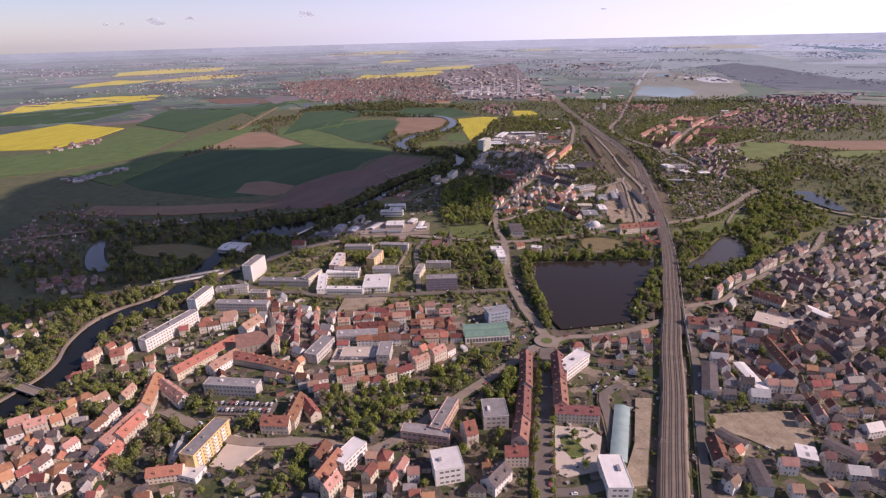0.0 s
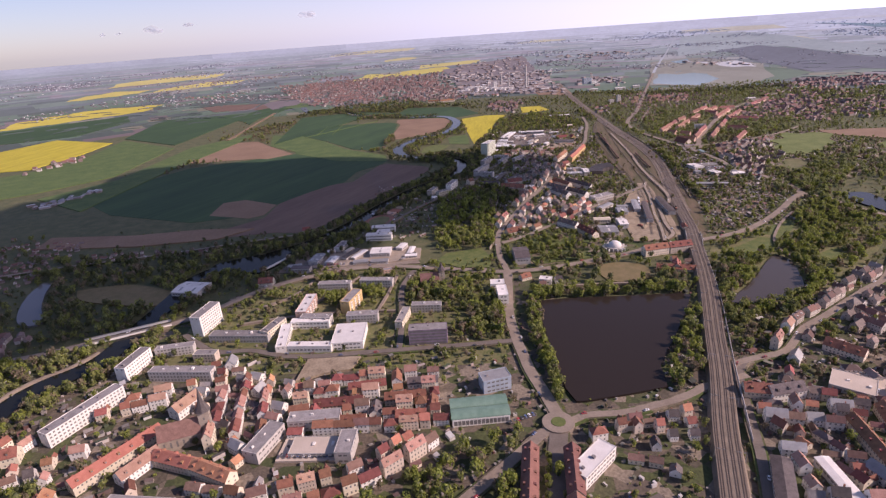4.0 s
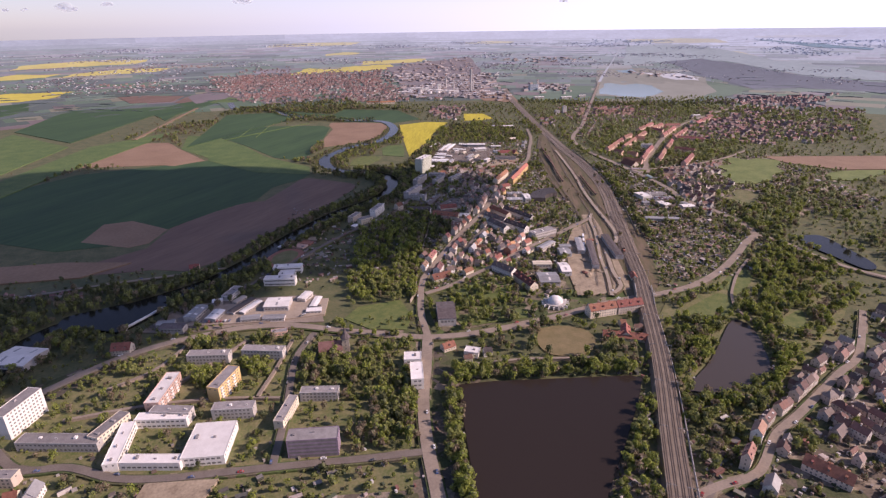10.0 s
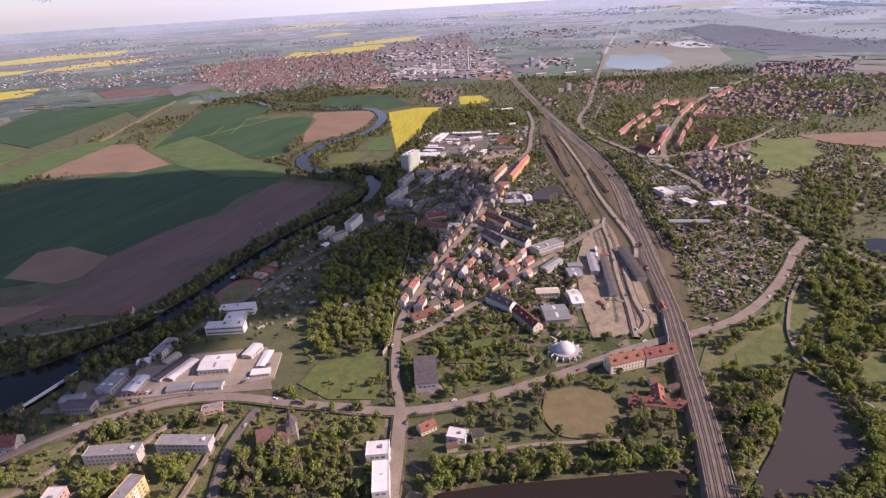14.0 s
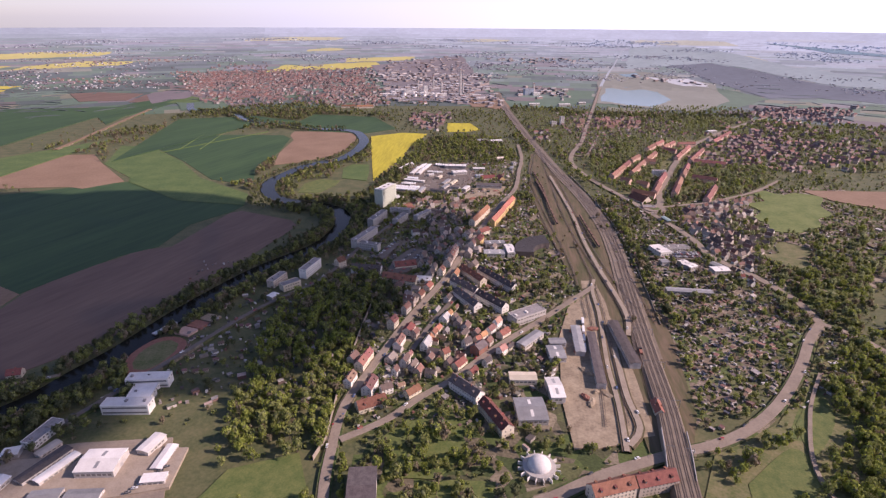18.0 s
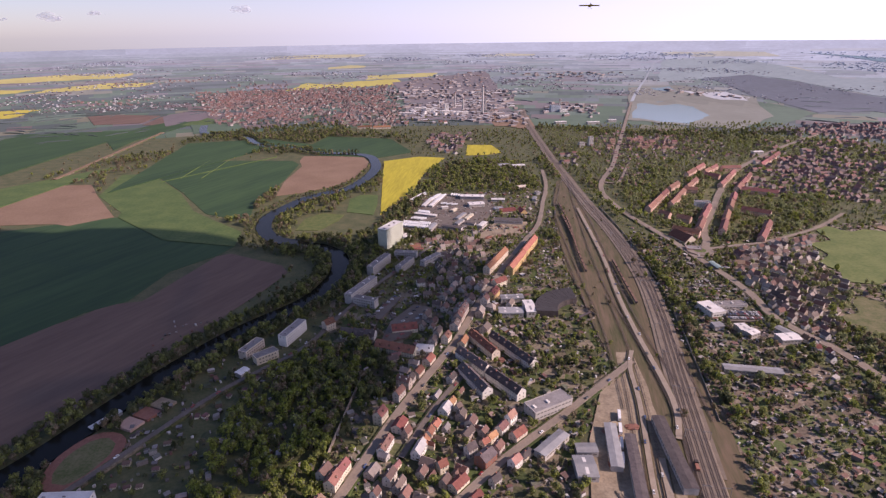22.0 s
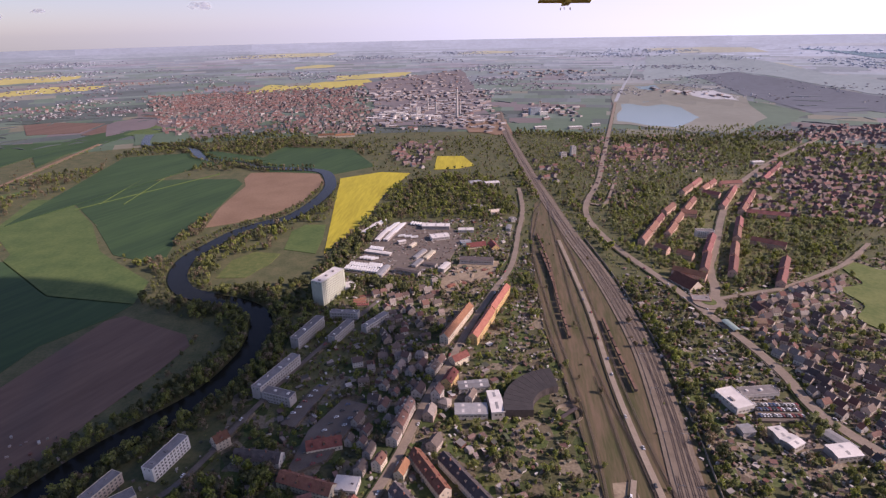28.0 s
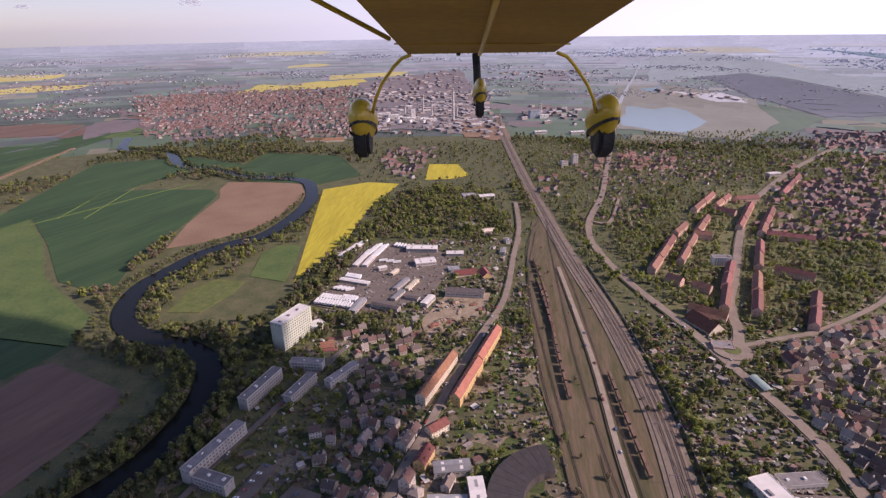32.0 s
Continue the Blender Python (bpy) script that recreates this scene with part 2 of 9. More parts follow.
def from_arrays(name, verts, faces, materials, slots=None, parent=None, smooth=False):
    me = bpy.data.meshes.new(name)
    me.from_pydata(verts, [], faces)
    for m in (materials if isinstance(materials, (list, tuple)) else [materials]):
        me.materials.append(m)
    if slots is not None:
        me.polygons.foreach_set("material_index", slots)
    if smooth:
        me.polygons.foreach_set("use_smooth", [True] * len(me.polygons))
    me.update()
    ob = new(name, me)
    if parent is not None:
        ob.parent = parent
    return ob


def smooth_line(pts, step=8.0):
    """A curve through the points, in even steps."""
    p = [Vector((*q[:2], q[2] if len(q) > 2 else 0.0)) for q in pts]
    out = []
    for i in range(len(p) - 1):
        a, b, c, d = p[max(i - 1, 0)], p[i], p[i + 1], p[min(i + 2, len(p) - 1)]
        k = max(1, int((c - b).length / step))
        for j in range(k):
            u = j / k
            out.append(0.5 * ((2 * b) + (c - a) * u + (2 * a - 5 * b + 4 * c - d) * u * u + (3 * b - a - 3 * c + d) * u ** 3))
    out.append(p[-1])
    return out


def offset_line(line, off):
    out = []
    for i, q in enumerate(line):
        d = line[min(i + 1, len(line) - 1)] - line[max(i - 1, 0)]
        s = Vector((d.y, -d.x, 0)).normalized()
        out.append(q + s * off)
    return out


# one raster of the plan, 2 m a cell, tells what is taken: 0 free, 1 ground that stays open, 2 road or water, 3 building
GX, GY, CELL, NX, NY = -1000, 200, 2.0, 1300, 1400
plan = np.zeros((NX, NY), np.uint8)


def mark(poly, value):
    """Marks a polygon on the raster."""
    p = np.array([(q[0], q[1]) for q in poly], float)
    lo, hi = p.min(0), p.max(0)
    i0, i1 = max(0, int((lo[0] - GX) / CELL)), min(NX, int((hi[0] - GX) / CELL) + 2)
    j0, j1 = max(0, int((lo[1] - GY) / CELL)), min(NY, int((hi[1] - GY) / CELL) + 2)
    if i1 <= i0 or j1 <= j0:
        return
    xs, ys = np.meshgrid(GX + CELL * np.arange(i0, i1), GY + CELL * np.arange(j0, j1), indexing="ij")
    inside = np.zeros(xs.shape, bool)
    q = np.roll(p, -1, 0)
    for (x1, y1), (x2, y2) in zip(p, q):
        if y1 == y2:
            continue
        inside ^= ((y1 > ys) != (y2 > ys)) & (xs < (x2 - x1) * (ys - y1) / (y2 - y1) + x1)
    block = plan[i0:i1, j0:j1]
    block[inside] = np.maximum(block[inside], value)


def taken(x, y, r=0.0):
    i, j, k = int((x - GX) / CELL), int((y - GY) / CELL), int(math.ceil(r / CELL))
    if i < k or j < k or i >= NX - k or j >= NY - k:
        return 0
    return int(plan[i - k:i + k + 1, j - k:j + k + 1].max())


LAYER = [0.05]


def area(name, pts, material, label, category, rounded=False, value=1, kind="structure", thick=0.0):
    """A flat piece of ground, water or paving with its own outline, laid on the ground."""
    line = [Vector((x, y, 0)) for x, y in pts]
    if rounded:
        line = smooth_line([*pts, pts[0]], 6.0)[:-1]
    LAYER[0] += 0.03
    bm = bmesh.new()
    top = [bm.verts.new((q.x, q.y, LAYER[0] + thick)) for q in line]
    f = bm.faces.new(top)
    if f.normal.z < 0 or sum(a.x * b.y - b.x * a.y for a, b in zip(line, line[1:] + line[:1])) < 0:
        f.normal_flip()
    low = [bm.verts.new((q.x, q.y, 0.0)) for q in line]
    for i in range(len(line)):
        bm.faces.new((low[i], low[(i + 1) % len(line)], top[(i + 1) % len(line)], top[i]))
    bmesh.ops.triangulate(bm, faces=[g for g in bm.faces if len(g.verts) > 4])
    bmesh.ops.recalc_face_normals(bm, faces=bm.faces)
    ob = tagged(part(name, bm, material), label, category, kind=kind)
    mark([(q.x, q.y) for q in line], value)
    return ob


def ribbon(name, pts, width, material, label, category, z=0.14, value=2, kind="structure", parent=None, side=0.0, base=0.0, step=8.0):
    """A strip along a curve: road, path, river, platform. Points may carry their own height."""
    line = offset_line(smooth_line(pts, step), side)
    lt, rt = offset_line(line, -width / 2), offset_line(line, width / 2)
    v, f = [], []
    for a, b, q in zip(lt, rt, line):
        h = q.z + z
        v += [(a.x, a.y, h), (b.x, b.y, h), (b.x + (b.x - a.x) * base, b.y + (b.y - a.y) * base, 0), (a.x - (b.x - a.x) * base, a.y - (b.y - a.y) * base, 0)]
    for i in range(len(line) - 1):
        k = 4 * i
        f += [(k, k + 1, k + 5, k + 4), (k + 1, k + 2, k + 6, k + 5), (k + 3, k, k + 4, k + 7)]
    f = [tuple(reversed(q)) if j % 3 == 0 and (Vector(v[q[1]]) - Vector(v[q[0]])).cross(Vector(v[q[2]]) - Vector(v[q[0]])).z < 0 else q for j, q in enumerate(f)]
    ob = tagged(from_arrays(name, v, f, material, parent=parent), label, category, kind=kind)
    if value:
        for i in range(len(line) - 1):
            mark([lt[i], rt[i], rt[i + 1], lt[i + 1]], value)
    return ob


# ---- ground, distance ----
MID = (130.0, 460.0)
bm = bmesh.new()
rings = [0, 400, 900, 1600, 2500, 3400, 4300]
prev = None
for r in rings:
    cur = [bm.verts.new((MID[0] + r * math.cos(a * math.pi / 32), MID[1] + r * math.sin(a * math.pi / 32), 0)) for a in range(64)] if r else [bm.verts.new((*MID, 0))]
    for i in range(64):
        if prev and len(prev) == 1:
            bm.faces.new((prev[0], cur[i], cur[(i + 1) % 64]))
        elif prev:
            bm.faces.new((prev[i], cur[i], cur[(i + 1) % 64], prev[(i + 1) % 64]))
    prev = cur
tagged(part("ground", bm, M_GROUND), "rough green and brown open ground of a river plain", "ground", kind="structure")

# the plain beyond 2.9 km rises to the height of the eye, as the far distance does in the view
R_NEAR, R_FAR, EYE_Z = 2900.0, 4150.0, 288.0


def far_point(az, dist):
    """Where a place far off, at that bearing (degrees from +y to the right) and true distance, lies on the rising plain."""
    if dist < R_NEAR:
        return (MID[0] + dist * math.sin(radians(az)), MID[1] + dist * math.cos(radians(az)), 0.03)
    u = (1 - R_NEAR / dist)
    r = R_NEAR + (R_FAR - R_NEAR) * u
    return (MID[0] + r * math.sin(radians(az)), MID[1] + r * math.cos(radians(az)), EYE_Z * (1 - r / dist) if dist > R_NEAR else 0.0)


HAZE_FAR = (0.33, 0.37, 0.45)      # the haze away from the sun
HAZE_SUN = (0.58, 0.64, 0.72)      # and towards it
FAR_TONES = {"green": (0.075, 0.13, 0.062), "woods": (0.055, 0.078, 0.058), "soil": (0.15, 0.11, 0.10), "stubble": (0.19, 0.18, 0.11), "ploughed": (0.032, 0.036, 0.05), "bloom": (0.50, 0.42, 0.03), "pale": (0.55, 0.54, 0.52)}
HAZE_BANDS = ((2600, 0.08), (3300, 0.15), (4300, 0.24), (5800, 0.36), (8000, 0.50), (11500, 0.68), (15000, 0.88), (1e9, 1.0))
FAR_MATS, FAR_LIST = {}, []


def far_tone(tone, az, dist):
    """Material of the plain far off: its own colour with the haze of its distance and bearing mixed in."""
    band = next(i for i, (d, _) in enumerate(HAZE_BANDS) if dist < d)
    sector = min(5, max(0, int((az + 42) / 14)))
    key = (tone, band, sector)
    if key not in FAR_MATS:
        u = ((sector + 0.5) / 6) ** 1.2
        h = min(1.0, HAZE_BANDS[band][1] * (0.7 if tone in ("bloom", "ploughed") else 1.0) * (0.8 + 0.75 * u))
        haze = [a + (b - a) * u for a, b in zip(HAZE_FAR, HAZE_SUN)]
        # haze is blended into the base colour, stronger with distance and sunward
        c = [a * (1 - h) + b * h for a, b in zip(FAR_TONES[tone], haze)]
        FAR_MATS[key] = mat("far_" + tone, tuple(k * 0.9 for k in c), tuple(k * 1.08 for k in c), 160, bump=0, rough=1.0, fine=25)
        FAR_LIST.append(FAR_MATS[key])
    return FAR_LIST.index(FAR_MATS[key])


v, f, s = [], [], []
frng = random.Random(11)
dist = 2150.0
steps = []
while dist < 16000:
    steps.append(dist if not 2850 < dist < 2950 else R_NEAR)
    dist *= 1.028 + 0.022 * frng.random()
steps.append(26000.0)
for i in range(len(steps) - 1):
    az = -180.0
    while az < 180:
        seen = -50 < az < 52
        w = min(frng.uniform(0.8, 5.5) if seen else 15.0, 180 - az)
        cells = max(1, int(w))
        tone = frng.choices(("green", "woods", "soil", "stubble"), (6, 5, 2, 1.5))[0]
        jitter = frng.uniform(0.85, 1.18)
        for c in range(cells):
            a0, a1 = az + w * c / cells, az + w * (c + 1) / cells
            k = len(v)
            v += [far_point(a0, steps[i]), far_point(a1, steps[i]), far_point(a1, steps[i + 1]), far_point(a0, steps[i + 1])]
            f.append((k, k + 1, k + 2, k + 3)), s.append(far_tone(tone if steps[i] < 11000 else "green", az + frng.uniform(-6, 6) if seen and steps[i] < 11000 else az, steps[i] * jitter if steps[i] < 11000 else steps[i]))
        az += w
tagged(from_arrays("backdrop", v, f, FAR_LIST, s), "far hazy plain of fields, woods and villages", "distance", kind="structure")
FAR_LIFT = [0.4]


def far_area(name, pts, material, label, category, wavy=0.12):
    """A field, lake or yard far off, its corners given as bearing and true distance, laid on the rising plain."""
    FAR_LIFT[0] += 0.045
    bm = bmesh.new()
    face = bm.faces.new([bm.verts.new((a, math.log(d) * 40, 0)) for a, d in pts])
    bmesh.ops.triangulate(bm, faces=[face])
    for _ in range(3):
        bmesh.ops.subdivide_edges(bm, edges=list(bm.edges), cuts=1, use_grid_fill=True)
    for q in bm.verts:
        wob = wavy * math.sin(q.co.x * 3.1 + q.co.y)
        x, y, z = far_point(q.co.x + wob, math.exp(q.co.y / 40) * (1 + 0.006 * math.sin(q.co.x * 2.3 + q.co.y * 0.7)))
        q.co = (x, y, z + FAR_LIFT[0])
    bm.normal_update()
    for g in bm.faces:
        if g.normal.z < 0:
            g.normal_flip()
    mid = sum(a for a, _ in pts) / len(pts), sum(d for _, d in pts) / len(pts)
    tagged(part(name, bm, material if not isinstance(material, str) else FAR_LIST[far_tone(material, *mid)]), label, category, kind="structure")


def far_field(az0, az1, d0, d1, skew=0.0):
    m = (az0 + az1) / 2
    far_area("rapeseed_field", [(az0, d0), (m, d0 * 1.01), (az1, d0 * 1.03), (az1 + skew, d1), (m + skew, d1 * 1.04), (az0 + skew, d1 * 0.98)], "bloom", "distant yellow rapeseed field in bloom on the plain", "field")


for a0, a1, d0, d1, sk in ((-32, -24.3, 4450, 4900, 1.5), (28.7, 33.7, 5300, 6300, -1.5), (-14, -5.6, 9300, 11000, 1), (24.5, 31, 8700, 10800, -1), (-8.5, -5.2, 6100, 6600, 0.4),
                           (-35, -25.5, 5650, 6500, 1), (-39, -33, 4400, 4800, 1.2), (-45.3, -33.4, 2960, 3350, 2), (22, 24, 9300, 10600, 0), (33, 40, 11500, 13000, 0), (6, 11, 9000, 10000, 0)):
    far_field(a0, a1, d0, d1, sk)
far_area("rapeseed_field", [(-12.4, 3668), (-8.6, 3800), (-5.8, 3790), (-1.5, 4007), (-1.8, 4484), (-6.8, 4281), (-7.6, 4060), (-10.3, 4260)], "bloom", "yellow rapeseed fields beyond the far town", "field")
far_area("rapeseed_field", [(-5, 4450), (1.5, 4700), (1.8, 5200), (-4.5, 4900)], "bloom", "narrow yellow rapeseed field beyond the works", "field")
far_area("field", [(25.1, 4870), (29.2, 4969), (37.7, 3528), (44, 3300), (44, 2850), (37.7, 2898), (34.1, 2781), (29.3, 3376)], "ploughed", "wide dark ploughed field beyond the quarry", "field")
far_area("field", [(22.1, 7800), (28.1, 7900), (35.4, 4855), (44, 3900), (44, 3400), (37.7, 3600), (29.2, 5050), (21.9, 4085)], "green", "long green field far off beyond the quarry", "field")
far_area("field", [(29.9, 3106), (34.1, 2753), (31.1, 2300), (28.9, 2265), (30.9, 2526)], "green", "green field beside the quarry", "field")
far_area("quarry_ground", [(19.5, 3700), (24, 3900), (29.6, 3300), (30.2, 2930), (31.0, 2574), (28.9, 2229), (25.0, 2230), (19.6, 2330)], "stubble", "bare tan ground round the quarry lake", "quarry")
far_area("quarry_ground", [(23.8, 3560), (25.3, 3431), (27.4, 3527), (29.3, 3276), (29.3, 3092), (26.9, 3132), (25.2, 3294)], "pale", "pale gravel works of the quarry", "quarry")
far_area("quarry_lake", [(20.4, 2854), (21.0, 2900), (22.5, 2974), (23.2, 2880), (24.8, 2906), (25.2, 2740), (26.4, 2523), (24.8, 2316), (24.6, 2274), (22.0, 2330), (19.9, 2383)], M_PALEW, "pale blue quarry lake in the distance", "lake")
far_area("quarry_lake", [(21.4, 3674), (23.0, 3799), (23.6, 3486), (21.9, 3520)], M_PALEW, "small pale pond beside the quarry lake", "lake")
far_area("works_ground", [(-0.5, 2290), (4.6, 2265), (10.7, 2085), (8.6, 2650), (6.4, 5300), (-2.3, 4110)], "soil", "grey-brown ground of a large chemical works", "ground")
far_area("works_ground", [(6.9, 2395), (10.8, 2396), (11.3, 2076), (7.7, 2125)], M_SOIL2, "bare brown building ground of the works", "ground")
far_area("field", [(-22.6, 2705), (-20.3, 2876), (-18.6, 2738), (-18.8, 2565), (-22.0, 2423)], "soil", "dull brown strip beside the river", "field")
far_area("field", [(-20.1, 2400), (-16.4, 2400), (-15.1, 2160), (-19.9, 2180)], "green", "green river meadow", "field")
far_area("lake", [(32.8, 10119), (34.7, 9335), (37.7, 7498), (42, 6900), (42, 7300), (37.7, 7879), (34.5, 9900)], M_PALEW, "long pale water far off", "lake")
far_area("road", [(22.0, 10500), (20.8, 4482), (19.7, 2942), (20.0, 2942), (20.95, 4482), (22.06, 10500)], "stubble", "straight pale road far off", "road", wavy=0.0)

# ---- open ground ----
area("town_ground", [(-420, 230), (330, 230), (330, 520), (270, 560), (120, 700), (60, 790), (-230, 740), (-330, 640), (-420, 520)], M_YARDS, "trodden grey-brown ground between old town houses", "ground", value=0)
area("town_ground", [(250, 300), (620, 300), (900, 760), (560, 700), (300, 540)], M_YARDS, "grey-brown ground between houses and yards", "ground", value=0)
area("town_ground", [(100, 760), (330, 820), (380, 1150), (370, 1560), (250, 1500), (40, 1340), (60, 1180), (110, 1000)], M_TOWN, "grey-brown ground of a suburb between rail and river", "ground", value=0)
M_DRY = mat("dry_grass", (0.15, 0.125, 0.05), (0.23, 0.175, 0.085), 10, bump=0.3, fine=1.5)
M_ESTATE = mat("estate_lawn", (0.085, 0.11, 0.026), (0.215, 0.185, 0.09), 12, bump=0.3, fine=2)
area("estate_lawn", [(-270, 560), (70, 560), (78, 750), (-40, 775), (-180, 755), (-260, 660)], M_ESTATE, "worn lawns between slab blocks", "lawn", value=0)
area("estate_lawn", [(560, 1390), (680, 1400), (900, 1700), (1000, 1950), (850, 1950), (620, 1650), (545, 1470)], M_ESTATE, "lawns of the housing estate", "lawn", value=0)
area("estate_lawn", [(90, 1200), (190, 1330), (190, 1400), (80, 1400)], M_ESTATE, "lawns round apartment blocks", "lawn", value=0)
area("garden_ground", [(350, 830), (560, 990), (540, 1180), (480, 1330), (455, 1150), (400, 950)], M_GARDEN, "patchwork of allotment beds and paths", "ground", value=0)
area("garden_ground", [(560, 1000), (900, 1150), (1000, 1500), (700, 1460), (590, 1330), (580, 1150)], M_GARDEN, "garden ground between houses", "ground", value=0)
area("field", [(-265, 1191), (-235, 1222), (-223, 1248), (-182, 1256), (-141, 1400), (-124, 1411), (-34, 1359), (-21, 1335), (-33, 1294), (-64, 1216), (-74, 1179), (-100, 1132), (-125, 1075), (-155, 1010), (-215, 950), (-260, 960), (-370, 945), (-379, 967), (-302, 1040), (-299, 1126)], M_SOIL, "bare brown ploughed field beside the river", "field")
area("field", [(-299, 1130), (-238, 1228), (-200, 1258), (-187, 1348), (-141, 1405), (-128, 1440), (-253, 1475), (-392, 1604), (-480, 1570), (-640, 1500), (-760, 1250), (-620, 1120), (-430, 1040), (-330, 1060)], M_CROP, "deep green field of young grain", "field")
area("field", [(-330, 1045), (-308, 1060), (-303, 1120), (-377, 1168), (-417, 1155), (-412, 1075)], M_SOIL2, "pale dry ploughed strip", "field")
area("field", [(-506, 1753), (-399, 1633), (-392, 1606), (-253, 1477), (-128, 1442), (-137, 1508), (-219, 1586), (-265, 1633), (-346, 1769), (-484, 1942), (-554, 1943)], M_CROP2, "light green pasture", "field")
area("field", [(-524, 1963), (-479, 1941), (-341, 1768), (-235, 1613), (-178, 1582), (-149, 1596), (-162, 1673), (-149, 1859), (-150, 2017), (-176, 2062), (-322, 2078), (-457, 2050)], M_CROP, "dark green grain field with tractor tracks", "field")
area("field", [(-135, 1725), (-90, 1744), (-33, 1790), (8, 1859), (34, 1997), (7, 2086), (-60, 2110), (-158, 2118), (-158, 2060), (-138, 1996), (-146, 1844)], M_SOIL2, "bare pink-brown ploughed field in the river bend", "field")
area("field", [(-487, 1574), (-454, 1560), (-400, 1608), (-510, 1755), (-574, 1850), (-670, 1847), (-760, 1700), (-660, 1569)], M_SOIL2, "bare pale brown field", "field")
area("rapeseed_field", [(88, 1584), (102, 1619), (123, 1667), (144, 1747), (166, 1891), (221, 2062), (153, 2083), (63, 2035)], M_RAPE, "bright yellow rapeseed field in bloom", "field")
area("rapeseed_field", [(278, 2088), (338, 2091), (378, 2116), (362, 2227), (293, 2235)], M_RAPE, "small bright yellow rapeseed field", "field")
area("meadow", [(24, 1607), (75, 1585), (77, 1651), (73, 1717), (38, 1720), (20, 1688)], M_CROP2, "light green meadow", "meadow")
area("meadow", [(-49, 1510), (-9, 1507), (16, 1557), (22, 1590), (-19, 1602), (-45, 1570)], M_LAWN, "green meadow inside the river bend", "meadow")
area("field", [(-116, 2120), (48, 2079), (136, 2144), (61, 2358), (-142, 2419), (-174, 2261)], M_CROP, "dark green field beyond the river", "field")
area("park", [(300, 560), (345, 600), (450, 670), (560, 780), (610, 900), (575, 975), (510, 905), (440, 845), (370, 815), (330, 760), (300, 640)], M_ESTATE, "grassy park ground under trees", "park", value=0)
area("meadow", [(434, 826), (465, 858), (488, 876), (497, 863), (458, 825)], M_LAWN, "bright park lawn between trees", "meadow")
area("meadow", [(500, 950), (530, 930), (560, 960), (548, 985), (515, 975)], M_LAWN, "park lawn by the road bend", "meadow")
area("sand_lot", [(206, 361), (274, 362), (272, 338), (261, 314), (238, 315), (219, 334), (202, 344)], M_SAND, "cleared sandy building lot", "lot")
area("plaza", [(83, 352), (108, 348), (115, 338), (103, 304), (80, 299), (71, 305)], M_PAVE, "pale paved square in front of the station", "square")
area("lawn_bed", [(84, 339), (91, 341), (99, 326), (97, 318), (88, 316), (83, 326)], M_LAWN, "oval lawn in the paved square", "lawn", rounded=True)
area("sand_lot", [(260, 1427), (330, 1471), (345, 1528), (288, 1525), (255, 1464)], M_SAND, "churned demolition ground, reddish sand", "lot")
area("truck_yard", [(119, 1517), (150, 1578), (168, 1674), (213, 1715), (289, 1673), (302, 1620), (267, 1519), (219, 1501), (186, 1483)], M_ASPH, "wide grey asphalt lorry yard", "yard", value=2)
area("lawn", [(2, 802), (15, 827), (63, 840), (75, 801), (69, 772), (30, 778)], M_LAWN, "park lawn beside the crossroads", "lawn")
area("lawn", [(120, 795), (173, 806), (204, 802), (200, 785), (128, 773)], M_LAWN, "long lawn beside the main road", "lawn")
area("meadow", [(379, 787), (433, 818), (432, 786), (389, 754), (372, 762)], M_LAWN, "sunny park meadow among trees", "meadow", rounded=True, value=2)
area("meadow", [(453, 843), (499, 881), (489, 846), (444, 809)], M_LAWN, "bright green park meadow", "meadow", rounded=True, value=2)
area("meadow", [(467, 755), (497, 770), (479, 736), (455, 723), (450, 731)], M_LAWN, "small park lawn by the pond", "meadow", rounded=True, value=2)
area("paved_yard", [(-208, 794), (-188, 850), (-104, 862), (-36, 863), (-19, 798), (-95, 800), (-161, 788)], M_ROADL, "worn paved yards of the riverside works", "yard", value=1)
area("dry_field", [(206, 760), (228, 764), (250, 756), (257, 738), (250, 720), (234, 708), (206, 712), (198, 734)], M_DRY, "brown dried-out sports field", "field", rounded=True, value=2)
area("lawn", [(124, 852), (177, 903), (189, 833), (163, 807), (127, 812)], M_LAWN, "grassy triangle between streets", "lawn", value=0)
area("railway_yard", [(361, 1000), (352, 1096), (355, 1168), (362, 1252), (364, 1335), (383, 1462), (408, 1613), (452, 1785), (486, 1850), (500, 1850), (483, 1637), (481, 1523), (466, 1327), (450, 1211), (433, 1098), (415, 980), (380, 860), (352, 812), (322, 815), (335, 900)], M_YARD, "overgrown brown railway yard ground", "railway yard", value=2)
area("goods_yard", [(268, 828), (300, 834), (335, 838), (350, 912), (364, 1000), (372, 1085), (358, 1083), (327, 1046), (300, 985), (275, 889)], M_SAND, "dusty sand-coloured goods yard between sheds", "yard", value=2)
area("freight_yard", [(286, 828), (318, 833), (345, 930), (372, 1050), (378, 1110), (362, 1110), (340, 1020), (315, 930), (300, 870)], M_SAND, "sandy freight yard along the tracks", "yard", value=2)

